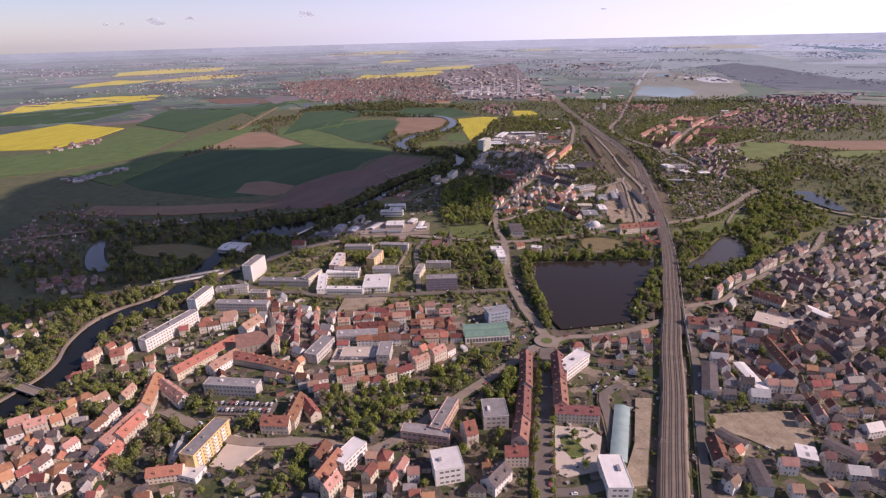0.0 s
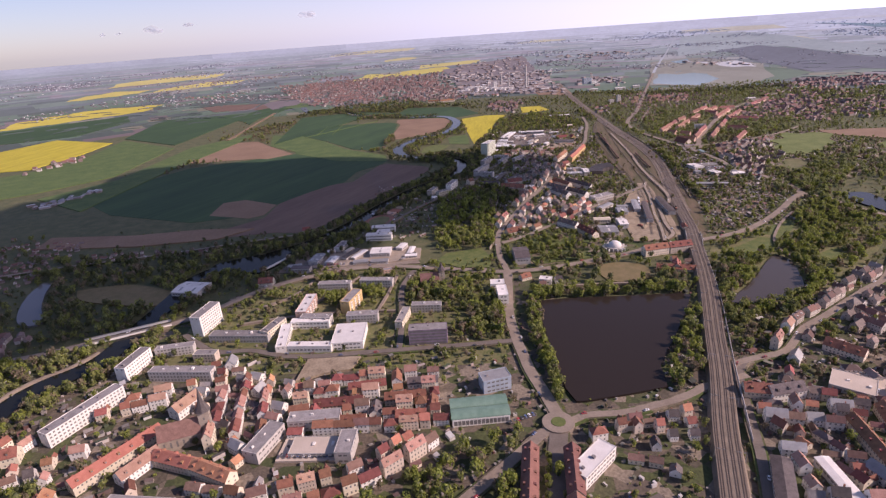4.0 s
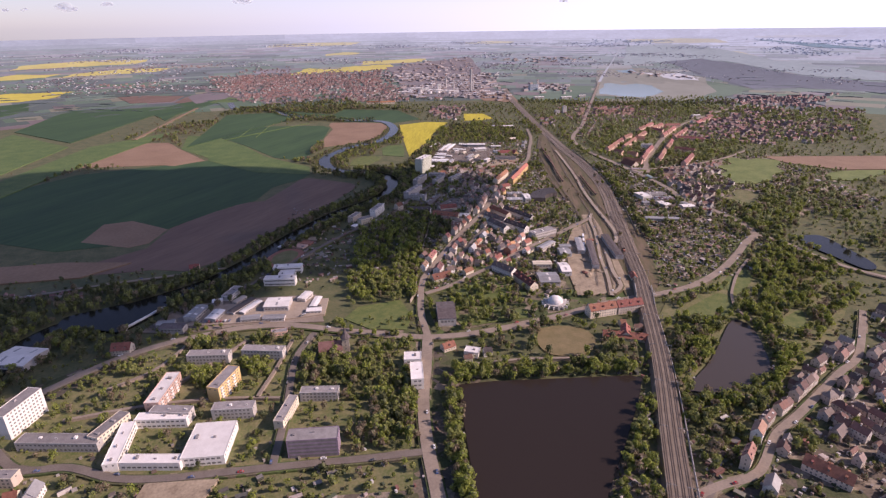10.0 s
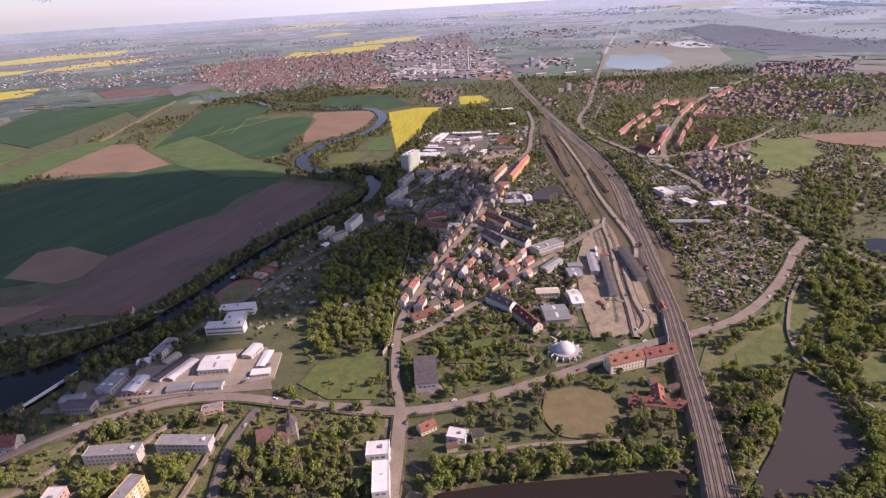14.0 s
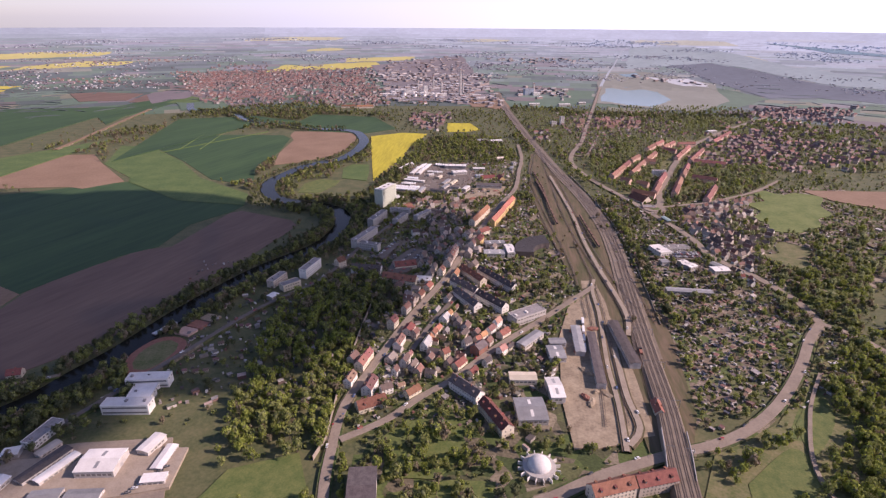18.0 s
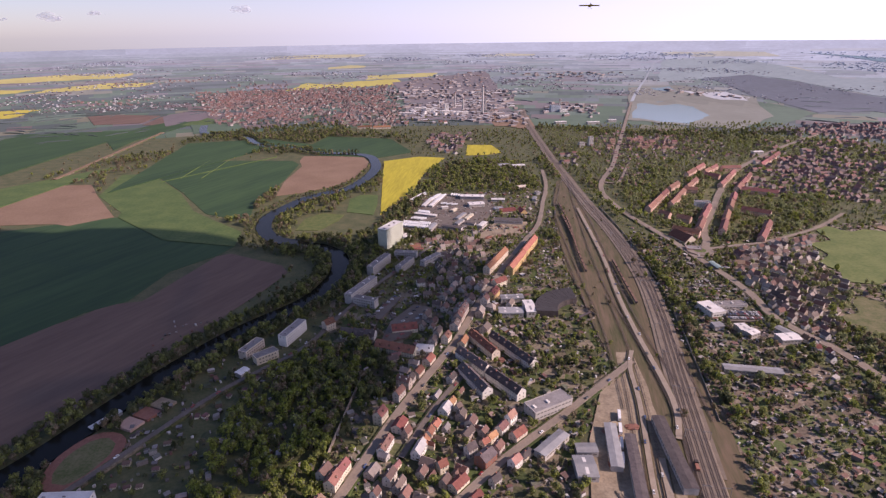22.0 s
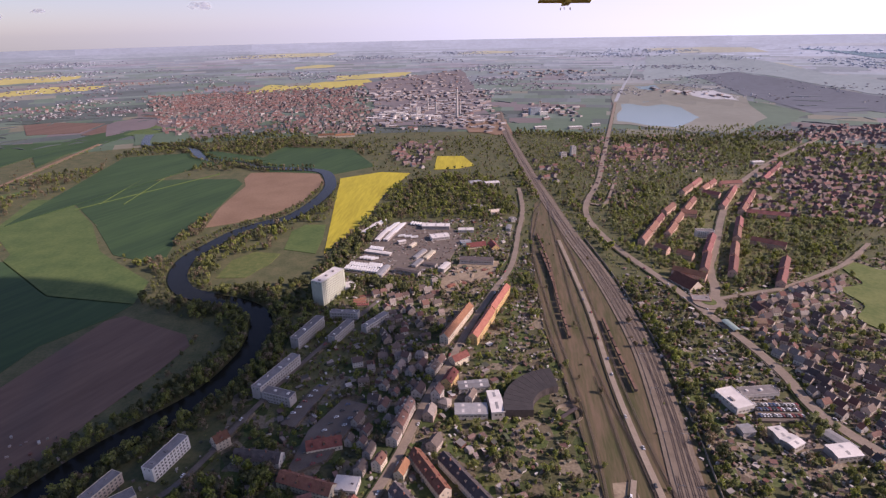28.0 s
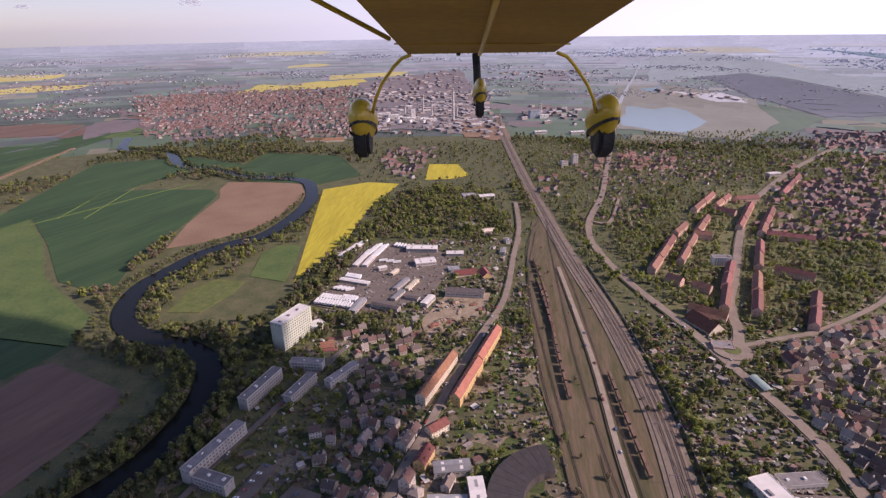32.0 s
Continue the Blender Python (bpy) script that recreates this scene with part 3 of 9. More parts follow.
area("field", [(-736, 2253), (-749, 2404), (-722, 2568), (-688, 2812), (-722, 2928), (-829, 2909), (-855, 2689), (-894, 2491)], M_CROP, "green field beside a dirt track", "field")
area("field", [(-846, 2734), (-739, 2967), (-734, 3123), (-850, 3214), (-911, 2957), (-884, 2739)], M_SOIL, "brown ploughed strip between woods", "field")
area("field", [(-1077, 2766), (-915, 2793), (-932, 2996), (-1146, 3053), (-1235, 3005)], M_SOIL, "dull brown field", "field")
area("field", [(-733, 2718), (-490, 2595), (-509, 2687), (-722, 2928)], M_CROP2, "green meadow by the river", "field")
area("rapeseed_field", [(-1283, 1615), (-1139, 1622), (-1116, 1810), (-1132, 2012), (-1435, 2173), (-1513, 1924)], M_RAPE, "yellow rapeseed field in bloom", "field")
area("field", [(-1023, 1265), (-913, 1340), (-809, 1462), (-827, 1822), (-1109, 2048), (-1064, 1751), (-1109, 1576), (-1205, 1510)], M_CROP2, "pasture beyond the village", "field")
area("field", [(-873, 1277), (-701, 1156), (-683, 1483), (-610, 2033), (-768, 1813), (-774, 1422)], M_CROP2, "narrow green meadow", "field")
area("field", [(-1133, 2093), (-853, 1882), (-831, 2393), (-776, 2625), (-1222, 2567)], M_CROP, "green field", "field")
area("field", [(-1673, 2140), (-1413, 2245), (-1393, 2602), (-1632, 3009), (-1950, 2512)], M_CROP, "green field", "field")
area("field", [(-500, 1773), (-426, 1937), (-303, 2205), (-129, 2257), (-327, 2388), (-555, 2339)], M_CROP, "green field", "field")
area("meadow", [(705, 1262), (742, 1250), (770, 1262), (800, 1275), (822, 1310), (858, 1328), (872, 1372), (910, 1420), (880, 1448), (845, 1440), (830, 1466), (800, 1452), (790, 1405), (752, 1392), (748, 1350), (718, 1322), (722, 1290)], M_MEADOW, "light green open meadow", "meadow", rounded=True, value=2)
area("meadow", [(905, 1262), (960, 1250), (1040, 1285), (1090, 1290), (1060, 1315), (985, 1318), (930, 1300)], M_MEADOW, "light green meadow behind a hedge", "meadow", rounded=True, value=2)
area("field", [(900, 1465), (1110, 1440), (1400, 1400), (1350, 1290), (985, 1330), (915, 1400)], M_SOIL2, "brown field beyond the gardens", "field", value=2)
area("meadow", [(632, 1142), (652, 1120), (676, 1128), (690, 1158), (716, 1180), (700, 1214), (676, 1204), (664, 1178), (640, 1170)], M_ESTATE, "olive meadow at the edge of the gardens", "meadow", rounded=True, value=2)
area("clearing", [(-460, 772), (-398, 782), (-325, 750), (-330, 716), (-397, 728), (-440, 745)], M_DRY, "dull brown meadow ringed by dark trees", "meadow", rounded=True, value=2)
area("field", [(-640, 945), (-466, 930), (-345, 942), (-300, 985), (-391, 995), (-500, 985), (-650, 1000)], M_SOIL2, "long bare strip between tree lines", "field")
area("car_park", [(-190, 375), (-140, 372), (-140, 388), (-190, 392)], M_ASPH, "grey car park behind old houses", "car park", value=2)
area("town_yard", [(-108, 448), (-62, 446), (-62, 470), (-106, 472)], M_PAVE, "pale paved square among shops", "square", value=1)
for (ax, ay), (bx, by) in (((-427, 1860), (-230, 2115)), ((-396, 1892), (-397, 2083)), ((-346, 1886), (-348, 2087))):
    d = Vector((by - ay, ax - bx)).normalized() * 0.6
    area("tractor_track", [(ax - d.x, ay - d.y), (bx - d.x, by - d.y), (bx + d.x, by + d.y), (ax + d.x, ay + d.y)], M_CROP2, "pale tractor track through the grain", "track")
area("market_place", [(-232, 478), (-196, 498), (-186, 482), (-222, 462)], M_SAND, "churned sandy building ground in the old town", "lot", value=1)
area("sandy_strip", [(155, 382), (168, 381), (131, 289), (113, 287), (136, 328)], M_SAND, "bare sandy strip between bus station and railway", "lot", value=2)
area("paved_court", [(-163, 350), (-135, 337), (-152, 312), (-170, 317)], M_PAVE, "pale paved court beside the ochre block", "square", value=2)
# ---- water ----
area("lake", [(113, 672), (145, 674), (222, 672), (267, 671), (276, 666), (260, 636), (225, 580), (213, 563), (199, 540), (197, 525), (194, 511), (166, 505), (149, 502), (126, 498), (118, 498), (113, 515), (112, 545), (112, 580), (112, 622)], M_LAKE, "dark still water of a town lake", "lake", value=2)
area("pond", [(305, 645), (327, 666), (344, 681), (365, 704), (401, 746), (414, 756), (422, 747), (419, 724), (410, 699), (403, 681), (393, 665), (374, 653), (351, 643), (333, 639)], M_POND, "pond among trees beside the railway, sky reflection put into its grey-brown colour", "pond", rounded=True, value=2)
area("pond", [(638, 977), (673, 976), (675, 935), (669, 871), (647, 859), (638, 897), (631, 942)], M_RIVER, "blue-grey pond beside the road", "pond", rounded=True, value=2)
ribbon("river", [(-386, 300), (-382, 367), (-370, 386), (-360, 412), (-354, 437), (-356, 463), (-366, 494), (-368, 530), (-356, 559), (-337, 579), (-323, 606), (-318, 680), (-314, 740), (-312, 785), (-294, 815), (-262, 832)], 24, M_RIVER, "dark slow river beside the old town", "river", z=1.75)
ribbon("river", [(-285, 826), (-255, 842), (-225, 863), (-197, 886), (-168, 915), (-150, 950), (-128, 990), (-94, 1069), (-40, 1165), (23, 1240), (46, 1299), (50, 1345), (40, 1391), (10, 1424), (-36, 1446), (-77, 1473), (-104, 1522), (-112, 1585), (-95, 1637), (-70, 1696), (-35, 1734), (2, 1762), (28, 1827), (47, 1921), (46, 1996), (20, 2094), (-37, 2134), (-130, 2159), (-205, 2219), (-330, 2300), (-420, 2450), (-560, 2500), (-640, 2700)], 25, M_RIVER, "dark river winding between fields and trees", "river", z=1.8)
area("river_pool", [(-233, 795), (-220, 808), (-204, 840), (-205, 856), (-241, 862), (-275, 850), (-305, 832), (-292, 806), (-255, 802)], M_RIVER, "dark broad pool of the river above a weir", "river", rounded=True, value=2)
area("river_arm", [(-527, 803), (-514, 800), (-496, 762), (-472, 722), (-446, 690), (-458, 680), (-478, 690), (-502, 725), (-520, 765)], M_ARM, "old river arm, pale sky reflection put into its grey water colour", "river", rounded=True, value=2)

# ---- roads ----
M_FREIGHT = mat("dusty_concrete", (0.28, 0.225, 0.17), (0.38, 0.31, 0.24), 8, bump=0.2, fine=1)
ROADS = [
    ([(-445, 601), (-392, 617), (-346, 639), (-297, 660), (-262, 682), (-231, 718), (-214, 737), (-193, 754), (-168, 769), (-135, 781), (-105, 791), (-71, 793), (-41, 789), (-9, 779), (31, 768), (70, 757), (98, 753), (131, 755), (165, 762), (202, 773), (240, 785), (264, 795), (289, 804), (337, 817), (373, 824), (410, 838), (447, 861), (482, 890), (517, 924), (552, 962), (584, 990)], 11, M_ROADL, "wide pale main road through the town"),
    ([(584, 990), (604, 960), (614, 908), (640, 850), (700, 800), (800, 780)], 9, M_ROADL, "country road leading away between trees"),
    ([(584, 990), (592, 1040), (585, 1100), (570, 1140), (562, 1178), (568, 1225), (566, 1283), (557, 1352), (548, 1427), (528, 1545), (523, 1655), (532, 1722), (556, 1793), (622, 1930), (700, 2130), (800, 2385), (950, 2770), (1110, 3180)], 12, M_ROADL, "grey arterial road beside the railway"),
    ([(90, 757), (86, 700), (83, 675), (81, 640), (82, 601), (85, 570), (88, 542), (94, 515), (99, 489), (102, 477)], 12, M_ROADL, "straight town road along the lake"),
    ([(90, 757), (86, 795), (86, 831), (92, 891), (114, 947), (143, 1019), (170, 1075), (203, 1144), (234, 1229), (254, 1273), (282, 1342), (320, 1425), (360, 1510), (396, 1645), (425, 1760), (445, 1900)], 9, M_ROADL, "suburban street lined with houses"),
    ([(98, 470), (85, 462), (57, 434), (29, 407), (4, 383), (-14, 363), (-44, 335), (-64, 327), (-100, 339), (-161, 343), (-230, 380)], 10, M_ROADL, "diagonal street leading to the roundabout"),
    ([(98, 465), (90, 430), (83, 389), (71, 334), (58, 260)], 16, M_ASPH, "tree-lined boulevard with grey asphalt"),
    ([(62, 284), (93, 286), (115, 300), (122, 330), (126, 358), (130, 387), (150, 400)], 9, M_ASPH, "street round the station square"),
    ([(275, 545), (255, 519), (227, 434), (207, 383), (190, 341), (165, 276), (150, 240)], 8, M_ASPH, "service road beside the railway"),
    ([(235, 480), (242, 505), (256, 533), (279, 543), (311, 552), (346, 586), (379, 607), (450, 655), (492, 683), (560, 760)], 8, M_ROADL, "curving street between house rows"),
    ([(104, 470), (119, 480), (153, 482), (196, 494), (226, 509), (262, 520)], 8, M_ROADL, "lakeside street"),
    ([(-260, 640), (-215, 603), (-177, 601), (-138, 587), (-100, 584), (-63, 586), (3, 589), (32, 590), (78, 593)], 8, M_ASPH, "street between slab blocks and old town"),
    ([(-25, 773), (-32, 752), (-37, 726), (-35, 691), (-31, 640), (-30, 590)], 7, M_ASPH, "side street between slab blocks"),
    ([(92, 850), (128, 871), (153, 895), (187, 922), (232, 968), (292, 1020), (323, 1048), (372, 1092)], 8, M_ROADL, "village street with pale paving"),
    ([(204, 1075), (177, 1029), (150, 970)], 6, M_ASPH, "narrow side street"),
    ([(553, 1778), (575, 1766), (601, 1804), (648, 1907)], 6, M_ROADL, "slip road beside the arterial road"),
    ([(800, 1720), (860, 1690), (930, 1640), (1010, 1600)], 6, M_ROADL, "side street between garden houses"),
    ([(900, 1850), (990, 1800), (1090, 1720), (1200, 1660)], 6, M_ROADL, "side street between family houses"),
    ([(1000, 1960), (1100, 1900), (1220, 1830), (1330, 1780)], 6, M_ROADL, "quiet street of the outer quarter"),
    ([(553, 1341), (580, 1375), (600, 1410), (609, 1434), (630, 1480), (665, 1532), (762, 1687), (854, 1820), (982, 1955), (1144, 2105), (1238, 2181), (1500, 2400)], 13, M_ROADL, "wide pale avenue of a housing estate"),
    ([(586, 1380), (642, 1392), (688, 1403), (803, 1458), (900, 1530)], 7, M_ROADL, "side street of the housing estate"),
    ([(370, 980), (386, 1030), (396, 1147), (406, 1237), (425, 1363), (440, 1503), (449, 1594)], 6, M_FREIGHT, "long pale concrete strip through the railway yard"),
    ([(378, 1110), (366, 1080), (355, 1024), (331, 932), (320, 876), (306, 822)], 5, M_FREIGHT, "pale track of the freight yard"),
    ([(348, 960), (341, 931), (331, 885), (326, 846), (310, 828)], 6, M_FREIGHT, "pale loading road beside sheds"),
    ([(-729, 2554), (-692, 1976), (-690, 1900)], 12, M_SOIL2, "dirt track across fields"),
    ([(-760, 790), (-560, 850), (-402, 885), (-300, 915), (-206, 938), (-165, 950)], 5, M_ROADL, "narrow country lane beyond the river"),
    ([(-130, 880), (-80, 960), (-20, 1060), (40, 1130), (70, 1200), (95, 1260), (130, 1330), (180, 1420)], 6, M_ASPH, "narrow riverside lane"),
]
for lane, (pts, w, m, lab) in enumerate(ROADS):
    w *= 0.82
    ribbon("pavement", pts, w + 3, M_TOWN if m is not M_FREIGHT else M_YARD, "trodden verge and pavement beside the road", "pavement", z=1.75 + 0.02 * lane, value=2)
    ribbon("road", pts, w, m, lab, "road", z=2.3 + 0.02 * lane)
# roundabouts: ring of asphalt, green island
for cx, cy, r in ((99, 473, 12), (572, 1372, 19)):
    ring = [(cx + r * math.cos(i * math.pi / 16), cy + r * math.sin(i * math.pi / 16)) for i in range(32)]
    area("roundabout", ring, M_ROADL, "round junction of pale asphalt", "roundabout", value=2, thick=1.3)
    area("traffic_island", [(cx + (x - cx) * 0.45, cy + (y - cy) * 0.45) for x, y in ring], M_LAWN, "planted island of the roundabout", "traffic island", thick=1.5)

for pts in ([(-385, 386), (-375, 412), (-369, 437), (-371, 463), (-381, 494), (-383, 538), (-371, 567), (-350, 587), (-336, 614)], [(-140, 690), (-110, 735), (-92, 765)], [(-60, 670), (-52, 715), (-46, 762)], [(-200, 690), (-165, 720), (-150, 760)], [(-210, 655), (-150, 668), (-90, 672), (-40, 668)], [(120, 700), (180, 705), (250, 700)], [(440, 700), (430, 780), (470, 850), (520, 905)]):
    ribbon("footpath", pts, 3.0, M_ROADL, "pale gravel footpath across the grass", "footpath", z=2.6, value=2)
# ---- railway ----
MAIN = [(130, 240, 4.5), (144, 277, 4.5), (165, 330, 4.5), (187, 384, 4.5), (213, 454, 5), (240, 520, 5), (266, 590, 5.5), (287, 645, 6), (303, 690, 6), (319, 740, 6), (340, 811, 6), (357, 865, 4), (375, 940, 2.5), (397, 1030, 2.0), (417, 1110, 2.0), (437, 1190, 2.0), (458, 1300, 2.0), (471, 1454, 2.0), (474, 1607, 2.0), (482, 1803, 2.0), (498, 2096, 2.0), (537, 2636, 2.0), (580, 3000, 2.0)]
ribbon("railway_embankment", MAIN, 16.5, M_BALLAST, "grey-brown ballast bed of the main railway line", "railway embankment", z=0.25, base=0.14)
ribbon("railway_bed", [(x, y) for x, y, _ in MAIN[12:]], 24, M_BALLAST, "broad ballast bed of the station throat", "railway bed", z=1.8)


def track(pts, side, label="railway track with rusty steel rails"):
    """Two rails and their sleepers along a curve."""
    line = offset_line(smooth_line(pts, 10.0), side)
    tr = tagged(new("railway_track"), label, "railway track", "tracks of the line")
    for gauge in (-0.72, 0.72):
        a, b = offset_line(line, gauge - 0.12), offset_line(line, gauge + 0.12)
        v, f = [], []
        for p, q in zip(a, b):
            v += [(p.x, p.y, p.z + 0.3), (p.x, p.y, p.z + 0.52), (q.x, q.y, q.z + 0.52), (q.x, q.y, q.z + 0.3)]
        for i in range(len(a) - 1):
            k = 4 * i
            f += [(k, k + 1, k + 5, k + 4), (k + 1, k + 2, k + 6, k + 5), (k + 2, k + 3, k + 7, k + 6)]
        from_arrays("rail", v, f, M_RAIL, parent=tr)
    v, f = [], []
    a, b = offset_line(line, -1.35), offset_line(line, 1.35)
    for i in range(len(line) - 1):
        k = max(1, int((line[i + 1] - line[i]).length / 1.6))
        d = (line[i + 1] - line[i]).normalized() * 0.2
        for j in range(k):
            p, q = a[i].lerp(a[i + 1], j / k), b[i].lerp(b[i + 1], j / k)
            n = len(v)
            v += [tuple(p - d + Vector((0, 0, 0.32))), tuple(q - d + Vector((0, 0, 0.32))), tuple(q + d + Vector((0, 0, 0.32))), tuple(p + d + Vector((0, 0, 0.32)))]
            f.append((n, n + 1, n + 2, n + 3))
    tagged(from_arrays("sleeper_bed", v, f, M_SLEEPER, parent=tr), kind="stuff")


M_SLEEPER = mat("sleeper_wood", (0.115, 0.088, 0.068), (0.18, 0.142, 0.112), 2, fine=0.4)
for side in (-6.2, -2.2, 2.2, 6.2):
    track(MAIN if side in (-2.2, 2.2) else MAIN[:15] if side < 0 else MAIN[:19], side)
YARD_LINES = [[(400, 1040), (405, 1150), (415, 1250), (432, 1370), (452, 1520), (462, 1640), (478, 1800)], [(350, 880), (378, 1000), (390, 1120), (396, 1240), (410, 1370), (430, 1500), (455, 1660), (478, 1790)],
              [(340, 1020), (362, 1150), (372, 1264), (382, 1384), (397, 1531), (430, 1700), (488, 1840)], [(352, 1120), (364, 1264), (374, 1384), (388, 1500), (410, 1600), (450, 1740)],
              [(318, 850), (340, 935), (362, 1030), (378, 1120), (392, 1240)], [(408, 1000), (424, 1100), (440, 1200), (455, 1330), (468, 1470)], [(300, 850), (322, 930), (345, 1020), (360, 1090)]]
for pts in YARD_LINES:
    track([(x, y, 1.9) for x, y in pts], 0, "rusty siding track in the overgrown yard")

# ---- materials of buildings and plants ----
M_REDROOF = mat("red_clay_tiles", (0.175, 0.068, 0.045), (0.285, 0.118, 0.078), 3, bump=0.5, fine=0.5, vary=0.38, hue=0.025)
M_ORROOF = mat("new_orange_tiles", (0.34, 0.15, 0.085), (0.45, 0.215, 0.125), 4, bump=0.4, fine=0.5, vary=0.28, hue=0.02)
M_PINKROOF = mat("faded_pink_tiles", (0.32, 0.175, 0.125), (0.45, 0.265, 0.20), 4, bump=0.4, fine=0.6, vary=0.25, hue=0.015)
M_DARKROOF = mat("dark_slate_roof", (0.075, 0.06, 0.06), (0.14, 0.115, 0.11), 3, bump=0.4, fine=0.5, vary=0.35, hue=0.02)
M_BROWNROOF = mat("brown_roof", (0.15, 0.085, 0.065), (0.24, 0.14, 0.11), 3, bump=0.4, fine=0.5, vary=0.3, hue=0.03)
M_FELT = mat("bitumen_roof", (0.20, 0.18, 0.175), (0.31, 0.285, 0.275), 5, bump=0.2, fine=0.8, vary=0.25)
M_PALEROOF = mat("pale_roof_sheet", (0.66, 0.62, 0.58), (0.80, 0.76, 0.72), 6, bump=0.1, fine=0.8, vary=0.12)
M_METAL = mat("weathered_sheet_metal", (0.30, 0.29, 0.285), (0.42, 0.405, 0.39), 5, rough=0.55, metal=0.3, bump=0.15, fine=0.6, vary=0.25)
M_TEAL = mat("green_copper_roof", (0.125, 0.22, 0.165), (0.20, 0.305, 0.235), 5, rough=0.6, bump=0.15)
M_WHITE = mat("white_render", (0.68, 0.64, 0.58), (0.82, 0.78, 0.72), 5, bump=0.08, fine=0.7, vary=0.10)
M_CREAM = mat("cream_render", (0.58, 0.50, 0.38), (0.70, 0.61, 0.48), 5, bump=0.08, fine=0.7, vary=0.2, hue=0.02)
M_GREYW = mat("grey_concrete_panels", (0.40, 0.37, 0.34), (0.54, 0.50, 0.46), 4, bump=0.1, fine=0.6, vary=0.15)
M_YELLOWW = mat("ochre_render", (0.62, 0.42, 0.17), (0.74, 0.52, 0.24), 5, bump=0.08, fine=0.7, vary=0.1)
M_PINKW = mat("pink_render", (0.55, 0.36, 0.28), (0.66, 0.45, 0.36), 5, bump=0.08, fine=0.7, vary=0.15)
M_BRICK = mat("red_brick", (0.24, 0.10, 0.07), (0.34, 0.16, 0.11), 3, bump=0.3, fine=0.4, vary=0.2)
M_PURPLE = mat("faded_violet_panels", (0.20, 0.15, 0.19), (0.29, 0.22, 0.27), 4, bump=0.1, vary=0.1)
M_STONE = mat("old_sandstone", (0.28, 0.23, 0.18), (0.40, 0.34, 0.27), 4, bump=0.4, fine=0.6)
M_PALEGREEN = mat("pale_green_panels", (0.44, 0.47, 0.37), (0.56, 0.58, 0.48), 4, bump=0.1, fine=0.6)
M_BLUEW = mat("blue_grey_panels", (0.33, 0.38, 0.44), (0.44, 0.49, 0.54), 5, rough=0.5, bump=0.1)
M_GLASS = mat("window_glass", (0.15, 0.14, 0.13), (0.25, 0.235, 0.22), 4, rough=0.12, bump=0)
M_BARK = mat("bark", (0.09, 0.07, 0.055), (0.15, 0.12, 0.095), 1.5, bump=0.5, fine=0.3)
M_STEEL = mat("galvanised_steel", (0.32, 0.32, 0.31), (0.44, 0.43, 0.42), 2, rough=0.5, metal=0.6, bump=0.05)
LEAF = {
    "fresh": island_mat("fresh_spring_leaves", [(0.165, 0.205, 0.036), (0.30, 0.335, 0.060), (0.215, 0.260, 0.048), (0.35, 0.36, 0.085)], thin=0.4),
    "green": island_mat("mid_green_leaves", [(0.145, 0.180, 0.046), (0.27, 0.285, 0.078), (0.19, 0.220, 0.060), (0.325, 0.325, 0.105)], thin=0.4),
    # greyed and lightened: haze on the sun side is put into this leaf colour
    "pale": island_mat("haze_pale_leaves", [(0.225, 0.255, 0.105), (0.36, 0.38, 0.165), (0.275, 0.305, 0.13), (0.41, 0.41, 0.205)], thin=0.4),
    "dark": island_mat("dark_leaves", [(0.060, 0.080, 0.034), (0.112, 0.122, 0.050), (0.078, 0.095, 0.040), (0.145, 0.142, 0.066)], thin=0.35),
    "brown": island_mat("budding_brown_twigs", [(0.175, 0.135, 0.090), (0.275, 0.210, 0.135), (0.20, 0.170, 0.098), (0.30, 0.235, 0.165)], thin=0.35),
}
# solid core inside the leaf clumps, darker than most leaf colours
M_CORE = mat("crown_core", (0.085, 0.095, 0.036), (0.125, 0.135, 0.052), 3, bump=0.3)


def quad_box(bm, x0, x1, y0, y1, z0, z1, slot=0, bottom=False):
    p = [bm.verts.new(c) for c in ((x0, y0, z0), (x1, y0, z0), (x1, y1, z0), (x0, y1, z0), (x0, y0, z1), (x1, y0, z1), (x1, y1, z1), (x0, y1, z1))]
    fs = [(4, 5, 6, 7), (0, 1, 5, 4), (1, 2, 6, 5), (2, 3, 7, 6), (3, 0, 4, 7)] + ([(3, 2, 1, 0)] if bottom else [])
    for q in fs:
        bm.faces.new([p[i] for i in q]).material_index = slot


def window_line(bm, x0, x1, y, z0, z1, pitch, wide, out, slot=0):
    """A row of panes on a wall along x at y; out: +1 or -1, the side that the wall faces."""
    n = max(1, int((x1 - x0) / pitch))
    m = (x1 - x0 - n * pitch) / 2
    for i in range(n):
        c = x0 + m + (i + 0.5) * pitch
        yy = y + out * 0.04
        q = [(c - wide / 2, yy, z0), (c + wide / 2, yy, z0), (c + wide / 2, yy, z1), (c - wide / 2, yy, z1)]
        vs = [bm.verts.new(p) for p in (q if out < 0 else q[::-1])]
        bm.faces.new(vs).material_index = slot


def end_windows(bm, x, y0, y1, z0, z1, out, slot=0):
    n = max(1, int((y1 - y0) / 4.0))
    m = (y1 - y0) / n
    for i in range(n):
        c, xx = y0 + (i + 0.5) * m, x + out * 0.04
        q = [(xx, c - 0.6, z0), (xx, c + 0.6, z0), (xx, c + 0.6, z1), (xx, c - 0.6, z1)]
        vs = [bm.verts.new(p) for p in (q if out > 0 else q[::-1])]
        bm.faces.new(vs).material_index = slot


